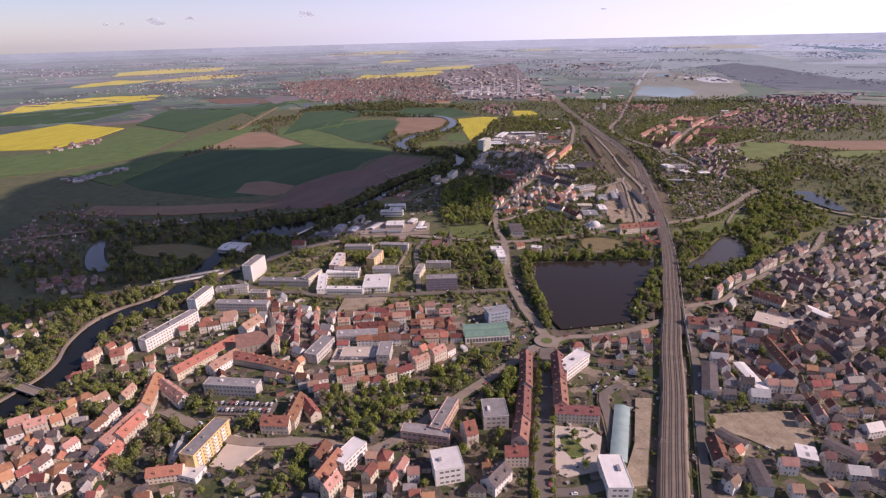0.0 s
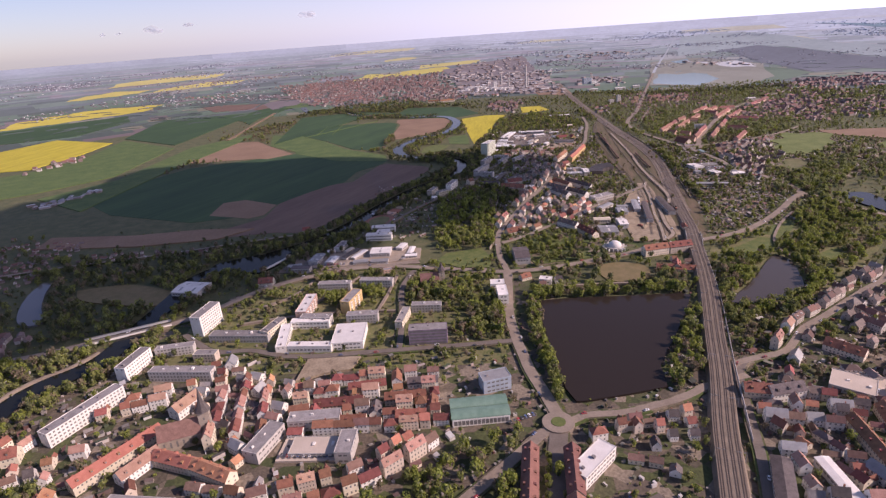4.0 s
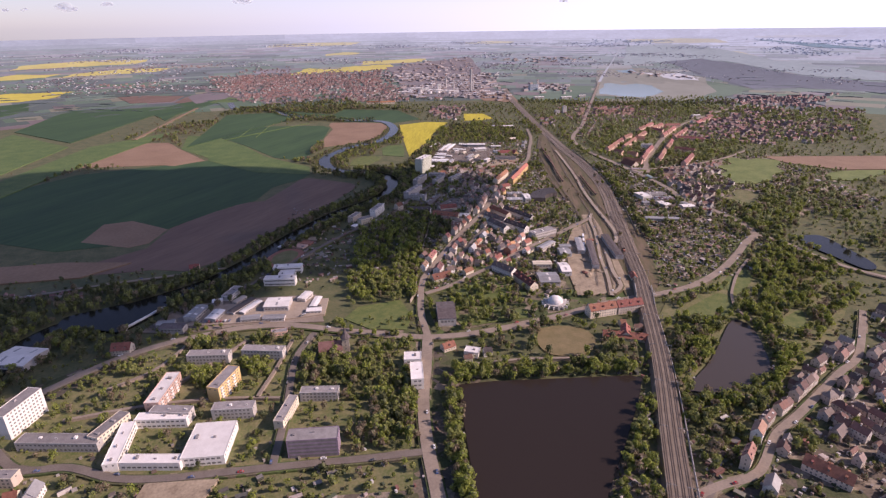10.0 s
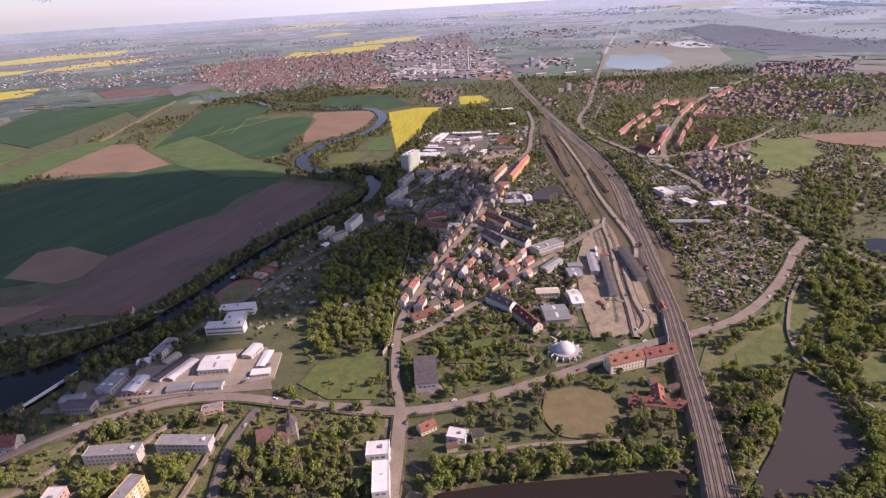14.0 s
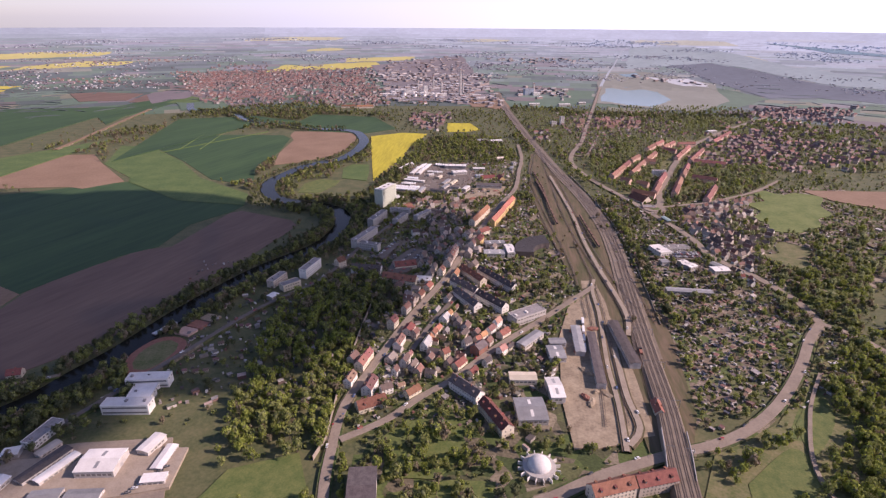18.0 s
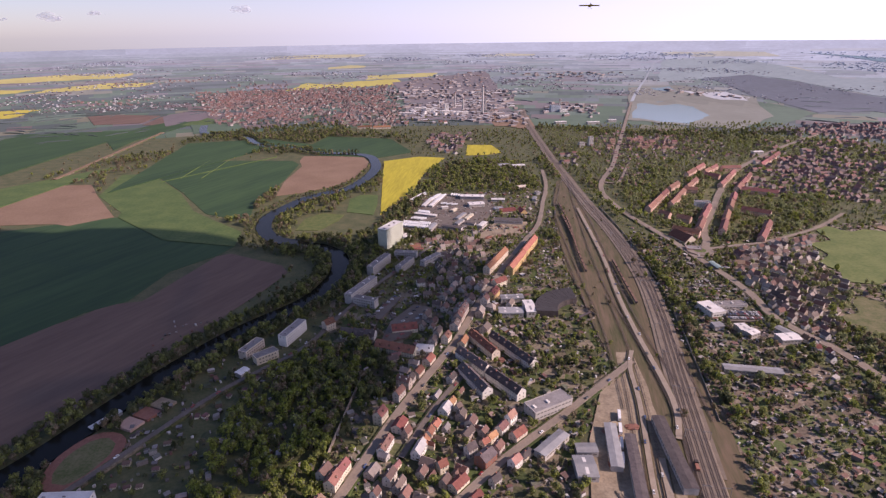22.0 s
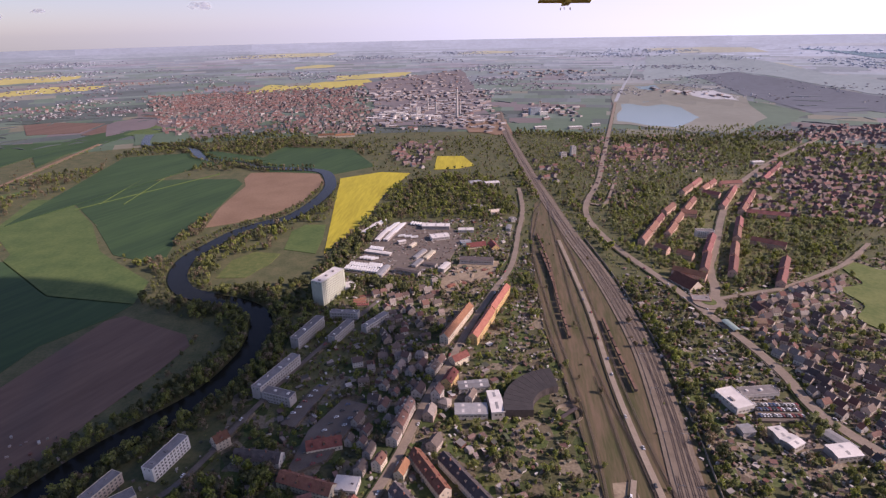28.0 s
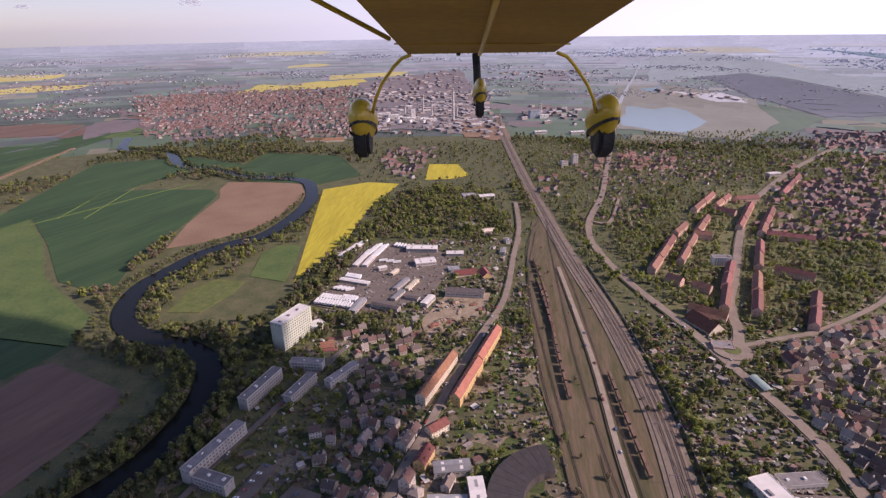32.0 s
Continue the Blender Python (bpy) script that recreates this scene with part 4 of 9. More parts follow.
def flat_block(root, L, W, h, wall, roof, pitch=3.2, wide=1.7, storey=2.9, balcony=None, ribbon_win=False):
    """Walls, one row of panes a storey and side, a roof slab inside a parapet, vents and a hatch."""
    bm = bmesh.new()
    quad_box(bm, -L / 2, L / 2, -W / 2, W / 2, 0, h)
    for s in (-1, 1):
        end_windows(bm, s * L / 2, -W / 2 + 0.8, W / 2 - 0.8, h - 2.2, h - 0.9, s, 1)
    part("wall", bm, [wall, M_GLASS], root)
    n = max(1, int(h / storey))
    bm = bmesh.new()
    for k in range(n):
        z = (k + 0.35) * h / n
        for s in (-1, 1):
            if ribbon_win:
                window_line(bm, -L / 2 + 0.8, L / 2 - 0.8, s * W / 2, z, z + 1.5, L - 1.8, L - 2.4, s)
            else:
                window_line(bm, -L / 2 + 0.8, L / 2 - 0.8, s * W / 2, z, z + 1.45, pitch, wide, s)
    tagged(part("glazing", bm, M_GLASS, root), kind="stuff")
    if balcony is not None:
        for i in range(max(1, int(L / 9))):
            for k in range(n):
                x = -L / 2 + 4.5 + i * 9
                bm = bmesh.new()
                quad_box(bm, x - 1.7, x + 1.7, -W / 2 - 1.1, -W / 2 + 0.0, k * h / n + 0.25, k * h / n + 1.35, bottom=True)
                part("balcony", bm, balcony, root)
    bm = bmesh.new()
    quad_box(bm, -L / 2 + 0.3, L / 2 - 0.3, -W / 2 + 0.3, W / 2 - 0.3, h - 0.2, h + 0.12)
    part("roof", bm, roof, root)
    for s, (x0, x1, y0, y1) in enumerate(((-L / 2 - 0.1, L / 2 + 0.1, -W / 2 - 0.1, -W / 2 + 0.28), (-L / 2 - 0.1, L / 2 + 0.1, W / 2 - 0.28, W / 2 + 0.1), (-L / 2 - 0.1, -L / 2 + 0.28, -W / 2 + 0.28, W / 2 - 0.28), (L / 2 - 0.28, L / 2 + 0.1, -W / 2 + 0.28, W / 2 - 0.28))):
        bm = bmesh.new()
        quad_box(bm, x0, x1, y0, y1, h - 0.15, h + 0.45, bottom=True)
        part("parapet", bm, wall, root)
    for i in range(max(1, int(L / 14))):
        bm = bmesh.new()
        x = -L / 2 + 5 + i * 14 + rng.uniform(-1, 1)
        if x < L / 2 - 2:
            quad_box(bm, x - 1.0, x + 1.0, -0.8 + rng.uniform(-W / 6, W / 6), 0.8, h + 0.1, h + rng.uniform(0.9, 1.7))
            part("roof_vent", bm, M_FELT if wall is not M_GREYW else M_WHITE, root)


def gable_block(root, L, W, h, wall, roof, rise=None, over=0.45, dormers=0, chimneys=1, windows=True):
    """Walls with gables and panes, a thick tiled roof with eaves, chimneys and dormers."""
    rise = rise or W * 0.42
    bm = bmesh.new()
    p = [bm.verts.new(c) for c in ((-L / 2, -W / 2, 0), (L / 2, -W / 2, 0), (L / 2, W / 2, 0), (-L / 2, W / 2, 0), (-L / 2, -W / 2, h), (L / 2, -W / 2, h), (L / 2, W / 2, h), (-L / 2, W / 2, h), (-L / 2, 0, h + rise), (L / 2, 0, h + rise))]
    for q in ((0, 1, 5, 4), (2, 3, 7, 6), (1, 2, 6, 9, 5), (3, 0, 4, 8, 7)):
        bm.faces.new([p[i] for i in q])
    if windows:
        n = max(1, int(h / 2.9))
        for k in range(n):
            z = (k + 0.33) * h / n
            for s in (-1, 1):
                window_line(bm, -L / 2 + 0.6, L / 2 - 0.6, s * W / 2, z, z + 1.35, 2.9, 1.15, s, 1)
                end_windows(bm, s * L / 2, -W / 2 + 0.8, W / 2 - 0.8, z, z + 1.35, s, 1)
    part("wall", bm, [wall, M_GLASS], root)
    bm = bmesh.new()
    t, e = 0.22, over
    k = rise / (W / 2)
    prof = [(-W / 2 - e, h - e * k), (0, h + rise), (W / 2 + e, h - e * k), (W / 2 + e, h - e * k + t), (0, h + rise + t * 1.2), (-W / 2 - e, h - e * k + t)]
    a = [bm.verts.new((-L / 2 - e * 0.6, y, z)) for y, z in prof]
    b = [bm.verts.new((L / 2 + e * 0.6, y, z)) for y, z in prof]
    for i in range(6):
        j = (i + 1) % 6
        bm.faces.new((a[i], a[j], b[j], b[i]))
    for vs in (a, b):
        bm.faces.new((vs[0], vs[1], vs[4], vs[5])), bm.faces.new((vs[1], vs[2], vs[3], vs[4]))
    bmesh.ops.recalc_face_normals(bm, faces=bm.faces)
    part("roof", bm, roof, root)
    for c in range(chimneys):
        x = -L / 2 + (c + 0.5 + rng.uniform(-0.25, 0.25)) * L / chimneys
        bm = bmesh.new()
        quad_box(bm, x - 0.4, x + 0.4, 0.3, 1.1, h + rise * 0.6, h + rise + 1.1)
        quad_box(bm, x - 0.5, x + 0.5, 0.2, 1.2, h + rise + 1.1, h + rise + 1.25, bottom=True)
        part("chimney", bm, M_BRICK, root)
    for s in (-1, 1):
        for c in range(dormers):
            x = -L / 2 + (c + 0.5) * L / dormers
            bm = bmesh.new()
            y0, y1 = s * W * 0.16, s * W * 0.38
            quad_box(bm, x - 0.9, x + 0.9, min(y0, y1), max(y0, y1), h + rise * 0.2, h + rise * 0.68)
            window_line(bm, x - 0.9, x + 0.9, y1, h + rise * 0.32, h + rise * 0.6, 1.7, 1.2, s, 1)
            part("dormer", bm, [roof, M_GLASS], root)


def hall_block(root, L, W, h, wall, roof, strips=0):
    """Low hall: walls with gates and a high band of panes, a shallow roof with eaves, roof lights."""
    rise = max(0.5, W * 0.07)
    bm = bmesh.new()
    p = [bm.verts.new(c) for c in ((-L / 2, -W / 2, 0), (L / 2, -W / 2, 0), (L / 2, W / 2, 0), (-L / 2, W / 2, 0), (-L / 2, -W / 2, h), (L / 2, -W / 2, h), (L / 2, W / 2, h), (-L / 2, W / 2, h), (-L / 2, 0, h + rise), (L / 2, 0, h + rise))]
    for q in ((0, 1, 5, 4), (2, 3, 7, 6), (1, 2, 6, 9, 5), (3, 0, 4, 8, 7)):
        bm.faces.new([p[i] for i in q])
    part("wall", bm, wall, root)
    bm = bmesh.new()
    for s in (-1, 1):
        window_line(bm, -L / 2 + 0.8, L / 2 - 0.8, s * W / 2, h * 0.5, h * 0.74, 3.6, 2.6, s)
    tagged(part("glazing", bm, M_GLASS, root), kind="stuff")
    for s in (-1, 1):
        bm = bmesh.new()
        xx = s * (L / 2 + 0.05)
        q = [bm.verts.new(c) for c in ((xx, -2, 0), (xx, 2, 0), (xx, 2, h * 0.7), (xx, -2, h * 0.7))]
        bm.faces.new(q if s > 0 else q[::-1])
        part("gate", bm, M_METAL, root)
    for s in (-1, 1):
        bm = bmesh.new()
        y1, z1 = s * (W / 2 + 0.4), h - 0.4 * rise / (W / 2)
        a = [bm.verts.new(c) for c in ((-L / 2 - 0.4, 0, h + rise + 0.02), (L / 2 + 0.4, 0, h + rise + 0.02), (L / 2 + 0.4, y1, z1 + 0.02), (-L / 2 - 0.4, y1, z1 + 0.02))]
        b = [bm.verts.new(v.co + Vector((0, 0, 0.18))) for v in a]
        for i in range(4):
            bm.faces.new((a[i], a[(i + 1) % 4], b[(i + 1) % 4], b[i]))
        bm.faces.new(b), bm.faces.new(a)
        bmesh.ops.recalc_face_normals(bm, faces=bm.faces)
        sl = part("roof_slope", bm, roof, root)
        for i in range(strips):
            x = -L / 2 + (i + 0.5) * L / strips
            bm = bmesh.new()
            y0, y2 = s * W * 0.12, s * W * 0.38
            zz = lambda y: h + rise + 0.2 - abs(y) * rise / (W / 2)
            w = min(1.2, L / strips * 0.2)
            pts = [(x - w, y0, zz(y0) + 0.06), (x + w, y0, zz(y0) + 0.06), (x + w, y2, zz(y2) + 0.06), (x - w, y2, zz(y2) + 0.06)]
            low = [bm.verts.new((a, b, c - 0.1)) for a, b, c in pts]
            top = [bm.verts.new(c) for c in pts]
            bm.faces.new(top)
            for j in range(4):
                bm.faces.new((low[j], low[(j + 1) % 4], top[(j + 1) % 4], top[j]))
            bmesh.ops.recalc_face_normals(bm, faces=bm.faces)
            part("roof_light", bm, M_METAL if roof is M_PALEROOF else M_PALEROOF, root)


def canopy_block(root, L, W, h):
    bm = bmesh.new()
    n = 8
    top, low = [], []
    for i in range(n + 1):
        y = -W / 2 + W * i / n
        z = h + 1.2 * math.sin(math.pi * i / n)
        top.append([bm.verts.new((x, y, z + 0.25)) for x in (-L / 2, -L / 6, L / 6, L / 2)])
        low.append([bm.verts.new((x, y, z)) for x in (-L / 2, -L / 6, L / 6, L / 2)])
    for i in range(n):
        for j in range(3):
            bm.faces.new((top[i][j], top[i][j + 1], top[i + 1][j + 1], top[i + 1][j]))
            bm.faces.new((low[i][j], low[i + 1][j], low[i + 1][j + 1], low[i][j + 1]))
    for i in range(n):
        for j in (0, 3):
            bm.faces.new((top[i][j], top[i + 1][j], low[i + 1][j], low[i][j]))
    for r in (0, n):
        for j in range(3):
            bm.faces.new((top[r][j], top[r][j + 1], low[r][j + 1], low[r][j]))
    bmesh.ops.recalc_face_normals(bm, faces=bm.faces)
    part("canopy_roof", bm, M_CANOPY, root)
    for i in range(max(2, int(L / 9))):
        for s in (-1, 1):
            bm = bmesh.new()
            x = -L / 2 + 2 + i * (L - 4) / max(1, int(L / 9) - 1)
            quad_box(bm, x - 0.2, x + 0.2, s * W * 0.36 - 0.2, s * W * 0.36 + 0.2, 0, h + 0.6)
            part("column", bm, M_STEEL, root)


M_CANOPY = mat("grey_green_glazed_roof", (0.27, 0.36, 0.33), (0.38, 0.47, 0.43), 6, rough=0.35, bump=0.1)


def footprint(x, y, L, W, a, pad=1.0):
    c, s = math.cos(radians(a)), math.sin(radians(a))
    return [(x + c * u - s * w, y + s * u + c * w) for u, w in ((-L / 2 - pad, -W / 2 - pad), (L / 2 + pad, -W / 2 - pad), (L / 2 + pad, W / 2 + pad), (-L / 2 - pad, W / 2 + pad))]


M_ESTROOF = mat("dull_red_tiles", (0.19, 0.085, 0.065), (0.28, 0.13, 0.10), 4, bump=0.4, fine=0.6, vary=0.25, hue=0.02)
STYLES = {
    "estate": ("rendered three-storey estate row with a dull red roof", "house row", M_PINKW, M_ESTROOF),
    "slab_white": ("white concrete slab block with a flat roof", "apartment block", M_WHITE, M_FELT), "slab_grey": ("grey panel-built apartment block with a flat felt roof", "apartment block", M_GREYW, M_FELT),
    "slab_cream": ("cream panel-built apartment block with a flat roof", "apartment block", M_CREAM, M_FELT), "slab_pink": ("pink and white apartment block with red roof edges", "apartment block", M_PINKW, M_PALEROOF),
    "slab_orange": ("orange and yellow rendered apartment block with balconies", "apartment block", M_YELLOWW, M_FELT), "slab_purple": ("long office block with violet window bands", "office block", M_PURPLE, M_FELT),
    "tower": ("tall pale green apartment tower with many floors", "apartment tower", M_PALEGREEN, M_PALEROOF), "flat_white": ("low white building with a pale flat roof", "public building", M_WHITE, M_PALEROOF),
    "flat_grey": ("low grey building with a flat felt roof", "commercial building", M_GREYW, M_FELT), "flat_pink": ("low pinkish building with a flat roof", "public building", M_PINKW, M_FELT),
    "flat_blue": ("blue-grey office building with a stepped flat roof", "office block", M_BLUEW, M_METAL), "flat_pave": ("parking deck of pale concrete", "parking deck", M_GREYW, M_PAVE),
    "old_orange": ("cream old-town house row with a bright orange tiled roof", "house row", M_CREAM, M_ORROOF), "old_pink": ("white old-town house row with a faded pink roof", "house row", M_WHITE, M_PINKROOF), "brick_red": ("long house row with a dark brick-red roof", "house row", M_CREAM, M_ESTROOF),
    "red": ("rendered house row with a red tiled gable roof", "house row", M_CREAM, M_REDROOF), "dark": ("rendered house row with a dark gable roof", "house row", M_WHITE, M_DARKROOF),
    "orange_red": ("long ochre house row with an orange tiled roof", "house row", M_YELLOWW, M_ORROOF), "yellow_red": ("yellow house with a brown-red tiled roof", "house", M_YELLOWW, M_REDROOF),
    "hall_w": ("low hall with a white sheet roof", "hall", M_GREYW, M_PALEROOF), "hall_g": ("low hall with a grey sheet roof", "hall", M_GREYW, M_METAL), "hall_d": ("long shed with a dark roof", "shed", M_GREYW, M_DARKROOF),
    "hall_c": ("low hall with a cream sheet roof", "hall", M_CREAM, M_CREAM), "school": ("white school wing with blue window bands and a pale flat roof", "school wing", M_WHITE, M_PALEROOF),
    "canopy": ("grey glazed canopy on steel columns", "canopy", M_STEEL, M_CANOPY),
}


def building(x, y, L, W, a, h, style):
    """One measured building: centre, length, depth, turn of its long side, height of its eaves, and its kind."""
    lab, cat, wall, roof = STYLES[style]
    root = tagged(new(cat.replace(" ", "_")), lab, cat)
    root.matrix_world = pose(x, y, 0, 0, 0, a)
    if style.startswith("slab") or style == "tower":
        flat_block(root, L, W, h, wall, roof, balcony=M_WHITE if style in ("slab_orange", "slab_pink") else None, ribbon_win=style == "slab_purple")
    elif style == "school":
        flat_block(root, L, W, h, wall, roof, ribbon_win=True, storey=3.4)
    elif style.startswith("flat"):
        flat_block(root, L, W, h, wall, roof, pitch=3.8, wide=2.6, storey=3.6)
    elif style.startswith("hall"):
        hall_block(root, L, W, h, wall, roof, strips=max(1, int(L / 14)) if style in ("hall_w", "hall_g") and W > 11 else 0)
    elif style == "canopy":
        canopy_block(root, L, W, h)
    else:
        gable_block(root, L, W, max(3.0, h - 2), wall, roof, dormers=max(0, int(L / 9)) if y < 1250 else 0, chimneys=max(1, int(L / 16)))
    mark(footprint(x, y, L, W, a), 3)


# ---- houses of the quarters: some kinds, built once and set out along the streets ----
def house_kind(name, L, W, h, wall, roof, label, cat, chim=1, dorm=0):
    root = tagged(new(name), label, cat, "houses of the town")
    gable_block(root, L, W, h, wall, roof, chimneys=chim, dormers=dorm)
    return root, L, W


def shed_kind(name, L, W, h, wall, roof, label):
    root = tagged(new(name), label, "garden shed", "sheds of the gardens")
    bm = bmesh.new()
    quad_box(bm, -L / 2, L / 2, -W / 2, W / 2, 0, h)
    window_line(bm, -L / 2 + 0.4, L / 2 - 0.4, -W / 2, h * 0.4, h * 0.75, 2.0, 1.0, -1, 1)
    part("wall", bm, [wall, M_GLASS], root)
    bm = bmesh.new()
    p = [bm.verts.new(c) for c in ((-L / 2 - 0.3, -W / 2 - 0.3, h), (L / 2 + 0.3, -W / 2 - 0.3, h), (L / 2 + 0.3, W / 2 + 0.3, h + 0.5), (-L / 2 - 0.3, W / 2 + 0.3, h + 0.5))]
    q = [bm.verts.new(v.co + Vector((0, 0, 0.12))) for v in p]
    bm.faces.new(q)
    for i in range(4):
        bm.faces.new((p[i], p[(i + 1) % 4], q[(i + 1) % 4], q[i]))
    bmesh.ops.recalc_face_normals(bm, faces=bm.faces)
    part("roof", bm, roof, root)
    return root, L, W


def wing_house(L, W, h, wall, roof, label, hip=False):
    """House with a lower cross wing at the back, or with hipped roof ends."""
    root, L, W = house_kind("town_house", L, W, h, wall, roof, label, "house", 1)
    r, wl, ww = W * 0.34, W * 0.7, L * 0.42
    bm = bmesh.new()
    x0 = L * 0.2
    p = [bm.verts.new(c) for c in ((x0 - ww / 2, W / 2, 0), (x0 + ww / 2, W / 2, 0), (x0 + ww / 2, W / 2 + wl, 0), (x0 - ww / 2, W / 2 + wl, 0), (x0 - ww / 2, W / 2, h * 0.72), (x0 + ww / 2, W / 2, h * 0.72), (x0 + ww / 2, W / 2 + wl, h * 0.72), (x0 - ww / 2, W / 2 + wl, h * 0.72), (x0, W / 2 + wl, h * 0.72 + r))]
    for q in ((1, 2, 6, 5), (2, 3, 7, 8, 6), (3, 0, 4, 7)):
        bm.faces.new([p[i] for i in q])
    part("wing", bm, wall, root)
    bm = bmesh.new()
    for s in (-1, 1):
        q = [bm.verts.new(c) for c in ((x0 + s * (ww / 2 + 0.3), W * 0.15, h * 0.72 - 0.2), (x0 + s * (ww / 2 + 0.3), W / 2 + wl + 0.3, h * 0.72 - 0.2), (x0, W / 2 + wl + 0.3, h * 0.72 + r + 0.15), (x0, W * 0.15, h * 0.72 + r + 0.15))]
        bm.faces.new(q if s > 0 else q[::-1])
    part("wing_roof", bm, roof, root)
    return root, L, W + wl * 0.6


def hip_house(L, W, h, wall, roof, label):
    root = tagged(new("town_house"), label, "house", "houses of the town")
    bm = bmesh.new()
    quad_box(bm, -L / 2, L / 2, -W / 2, W / 2, 0, h)
    for k in range(2):
        z = (k + 0.33) * h / 2
        for s in (-1, 1):
            window_line(bm, -L / 2 + 0.6, L / 2 - 0.6, s * W / 2, z, z + 1.4, 2.9, 1.15, s, 1)
            end_windows(bm, s * L / 2, -W / 2 + 0.8, W / 2 - 0.8, z, z + 1.4, s, 1)
    part("wall", bm, [wall, M_GLASS], root)
    bm = bmesh.new()
    e, r = 0.45, W * 0.42
    p = [bm.verts.new(c) for c in ((-L / 2 - e, -W / 2 - e, h - 0.15), (L / 2 + e, -W / 2 - e, h - 0.15), (L / 2 + e, W / 2 + e, h - 0.15), (-L / 2 - e, W / 2 + e, h - 0.15), (-L / 2 + W * 0.4, 0, h + r), (L / 2 - W * 0.4, 0, h + r))]
    for q in ((0, 1, 5, 4), (1, 2, 5), (2, 3, 4, 5), (3, 0, 4)):
        bm.faces.new([p[i] for i in q])
    part("roof", bm, roof, root)
    bm = bmesh.new()
    quad_box(bm, -0.4, 0.4, 0.4, 1.1, h + r * 0.6, h + r + 1.0)
    part("chimney", bm, M_BRICK, root)
    return root, L, W


KINDS = {
    "oldred": [house_kind("town_house", 10, 9, 8, M_CREAM, M_REDROOF, "narrow town house with a steep red tiled roof", "house", 1), house_kind("town_house", 13, 9, 9, M_WHITE, M_REDROOF, "white town house with a red tiled roof", "house", 1),
               house_kind("town_house", 9, 8.5, 7, M_CREAM, M_ORROOF, "cream town house with a bright orange roof", "house", 1), house_kind("town_house", 11, 9, 7.5, M_WHITE, M_BROWNROOF, "white town house with a dull brown roof", "house", 1),
               wing_house(10, 8.5, 8, M_CREAM, M_REDROOF, "cream town house with a back wing and a red roof"), hip_house(11, 10, 8, M_WHITE, M_REDROOF, "white town house with a hipped red roof"),
               house_kind("town_house", 14, 9, 9, M_WHITE, M_PINKROOF, "white town house with a faded pink roof", "house", 1), house_kind("town_house", 16, 9, 9.5, M_CREAM, M_PINKROOF, "long cream town house with a pale pink roof", "house", 2, 2)],
    "old": [house_kind("town_house", 11, 9, 6.5, M_CREAM, M_REDROOF, "cream house with a weathered red roof", "house", 1), house_kind("town_house", 13, 9, 7, M_WHITE, M_BROWNROOF, "white house with a brown tiled roof", "house", 1),
            house_kind("town_house", 10, 8, 6, M_GREYW, M_DARKROOF, "grey rendered house with a dark roof", "house", 1), house_kind("town_house", 9, 8, 6, M_CREAM, M_ORROOF, "cream house with a new orange roof", "house", 1), house_kind("town_house", 12, 8, 7, M_WHITE, M_PINKROOF, "white house with a faded pink roof", "house", 1), house_kind("town_house", 14, 10, 6, M_WHITE, M_METAL, "white workshop house with a grey sheet roof", "house", 0),
            wing_house(10, 8, 6.5, M_WHITE, M_BROWNROOF, "white house with a back wing and a brown roof"), hip_house(11, 9, 6.5, M_CREAM, M_DARKROOF, "cream house with a hipped dark roof"), wing_house(9, 8, 6, M_CREAM, M_REDROOF, "cream house with a back wing and a red roof"),
            house_kind("outbuilding", 12, 6, 3.5, M_GREYW, M_FELT, "low grey outbuilding with a felt roof", "outbuilding", 0), house_kind("outbuilding", 9, 5, 3.2, M_CREAM, M_BROWNROOF, "low cream outbuilding with a brown roof", "outbuilding", 0)],
    "street": [house_kind("town_house", 15, 11, 10, M_CREAM, M_ESTROOF, "three-storey street house with a dull red roof", "house", 1, 1), house_kind("town_house", 13, 11, 11, M_BRICK, M_DARKROOF, "tall brick street house with a dark roof", "house", 2),
               house_kind("town_house", 17, 11, 10, M_WHITE, M_BROWNROOF, "pale street house with a brown roof", "house", 2, 2), house_kind("town_house", 12, 10, 7, M_CREAM, M_REDROOF, "cream street house with a red roof", "house", 1)],
    "villa": [house_kind("family_house", 10, 9, 5, M_WHITE, M_DARKROOF, "small white family house with a dark roof", "house", 1), house_kind("family_house", 10, 8, 5, M_CREAM, M_BROWNROOF, "small cream family house with a brown roof", "house", 1),
              house_kind("family_house", 9, 9, 5, M_WHITE, M_REDROOF, "small white family house with a red roof", "house", 1)],
    "row": [house_kind("terrace", 22, 10, 6, M_PINKW, M_BROWNROOF, "terrace of rendered flats with a brown-red roof", "house row", 2)],
    "garage": [shed_kind("garage", 14, 6, 2.6, M_PINKW, M_REDROOF, "row garage with a faded red roof")],
    "shed": [shed_kind("garden_shed", 5, 4, 2.4, M_BARK, M_FELT, "small wooden garden shed with a felt roof"), shed_kind("garden_shed", 6, 4.5, 2.6, M_CREAM, M_BROWNROOF, "small pale garden house with a brown roof"),
             shed_kind("garden_shed", 4, 3.4, 2.2, M_GREYW, M_DARKROOF, "little shed with a sheet roof")],
}
hrng = random.Random(3)
USED = set()
COUNT = {"town_house": 0, "family_house": 0}
JOINED = ([], [], [])   # the houses past the nearest ones: vertices, faces, slots of one mesh


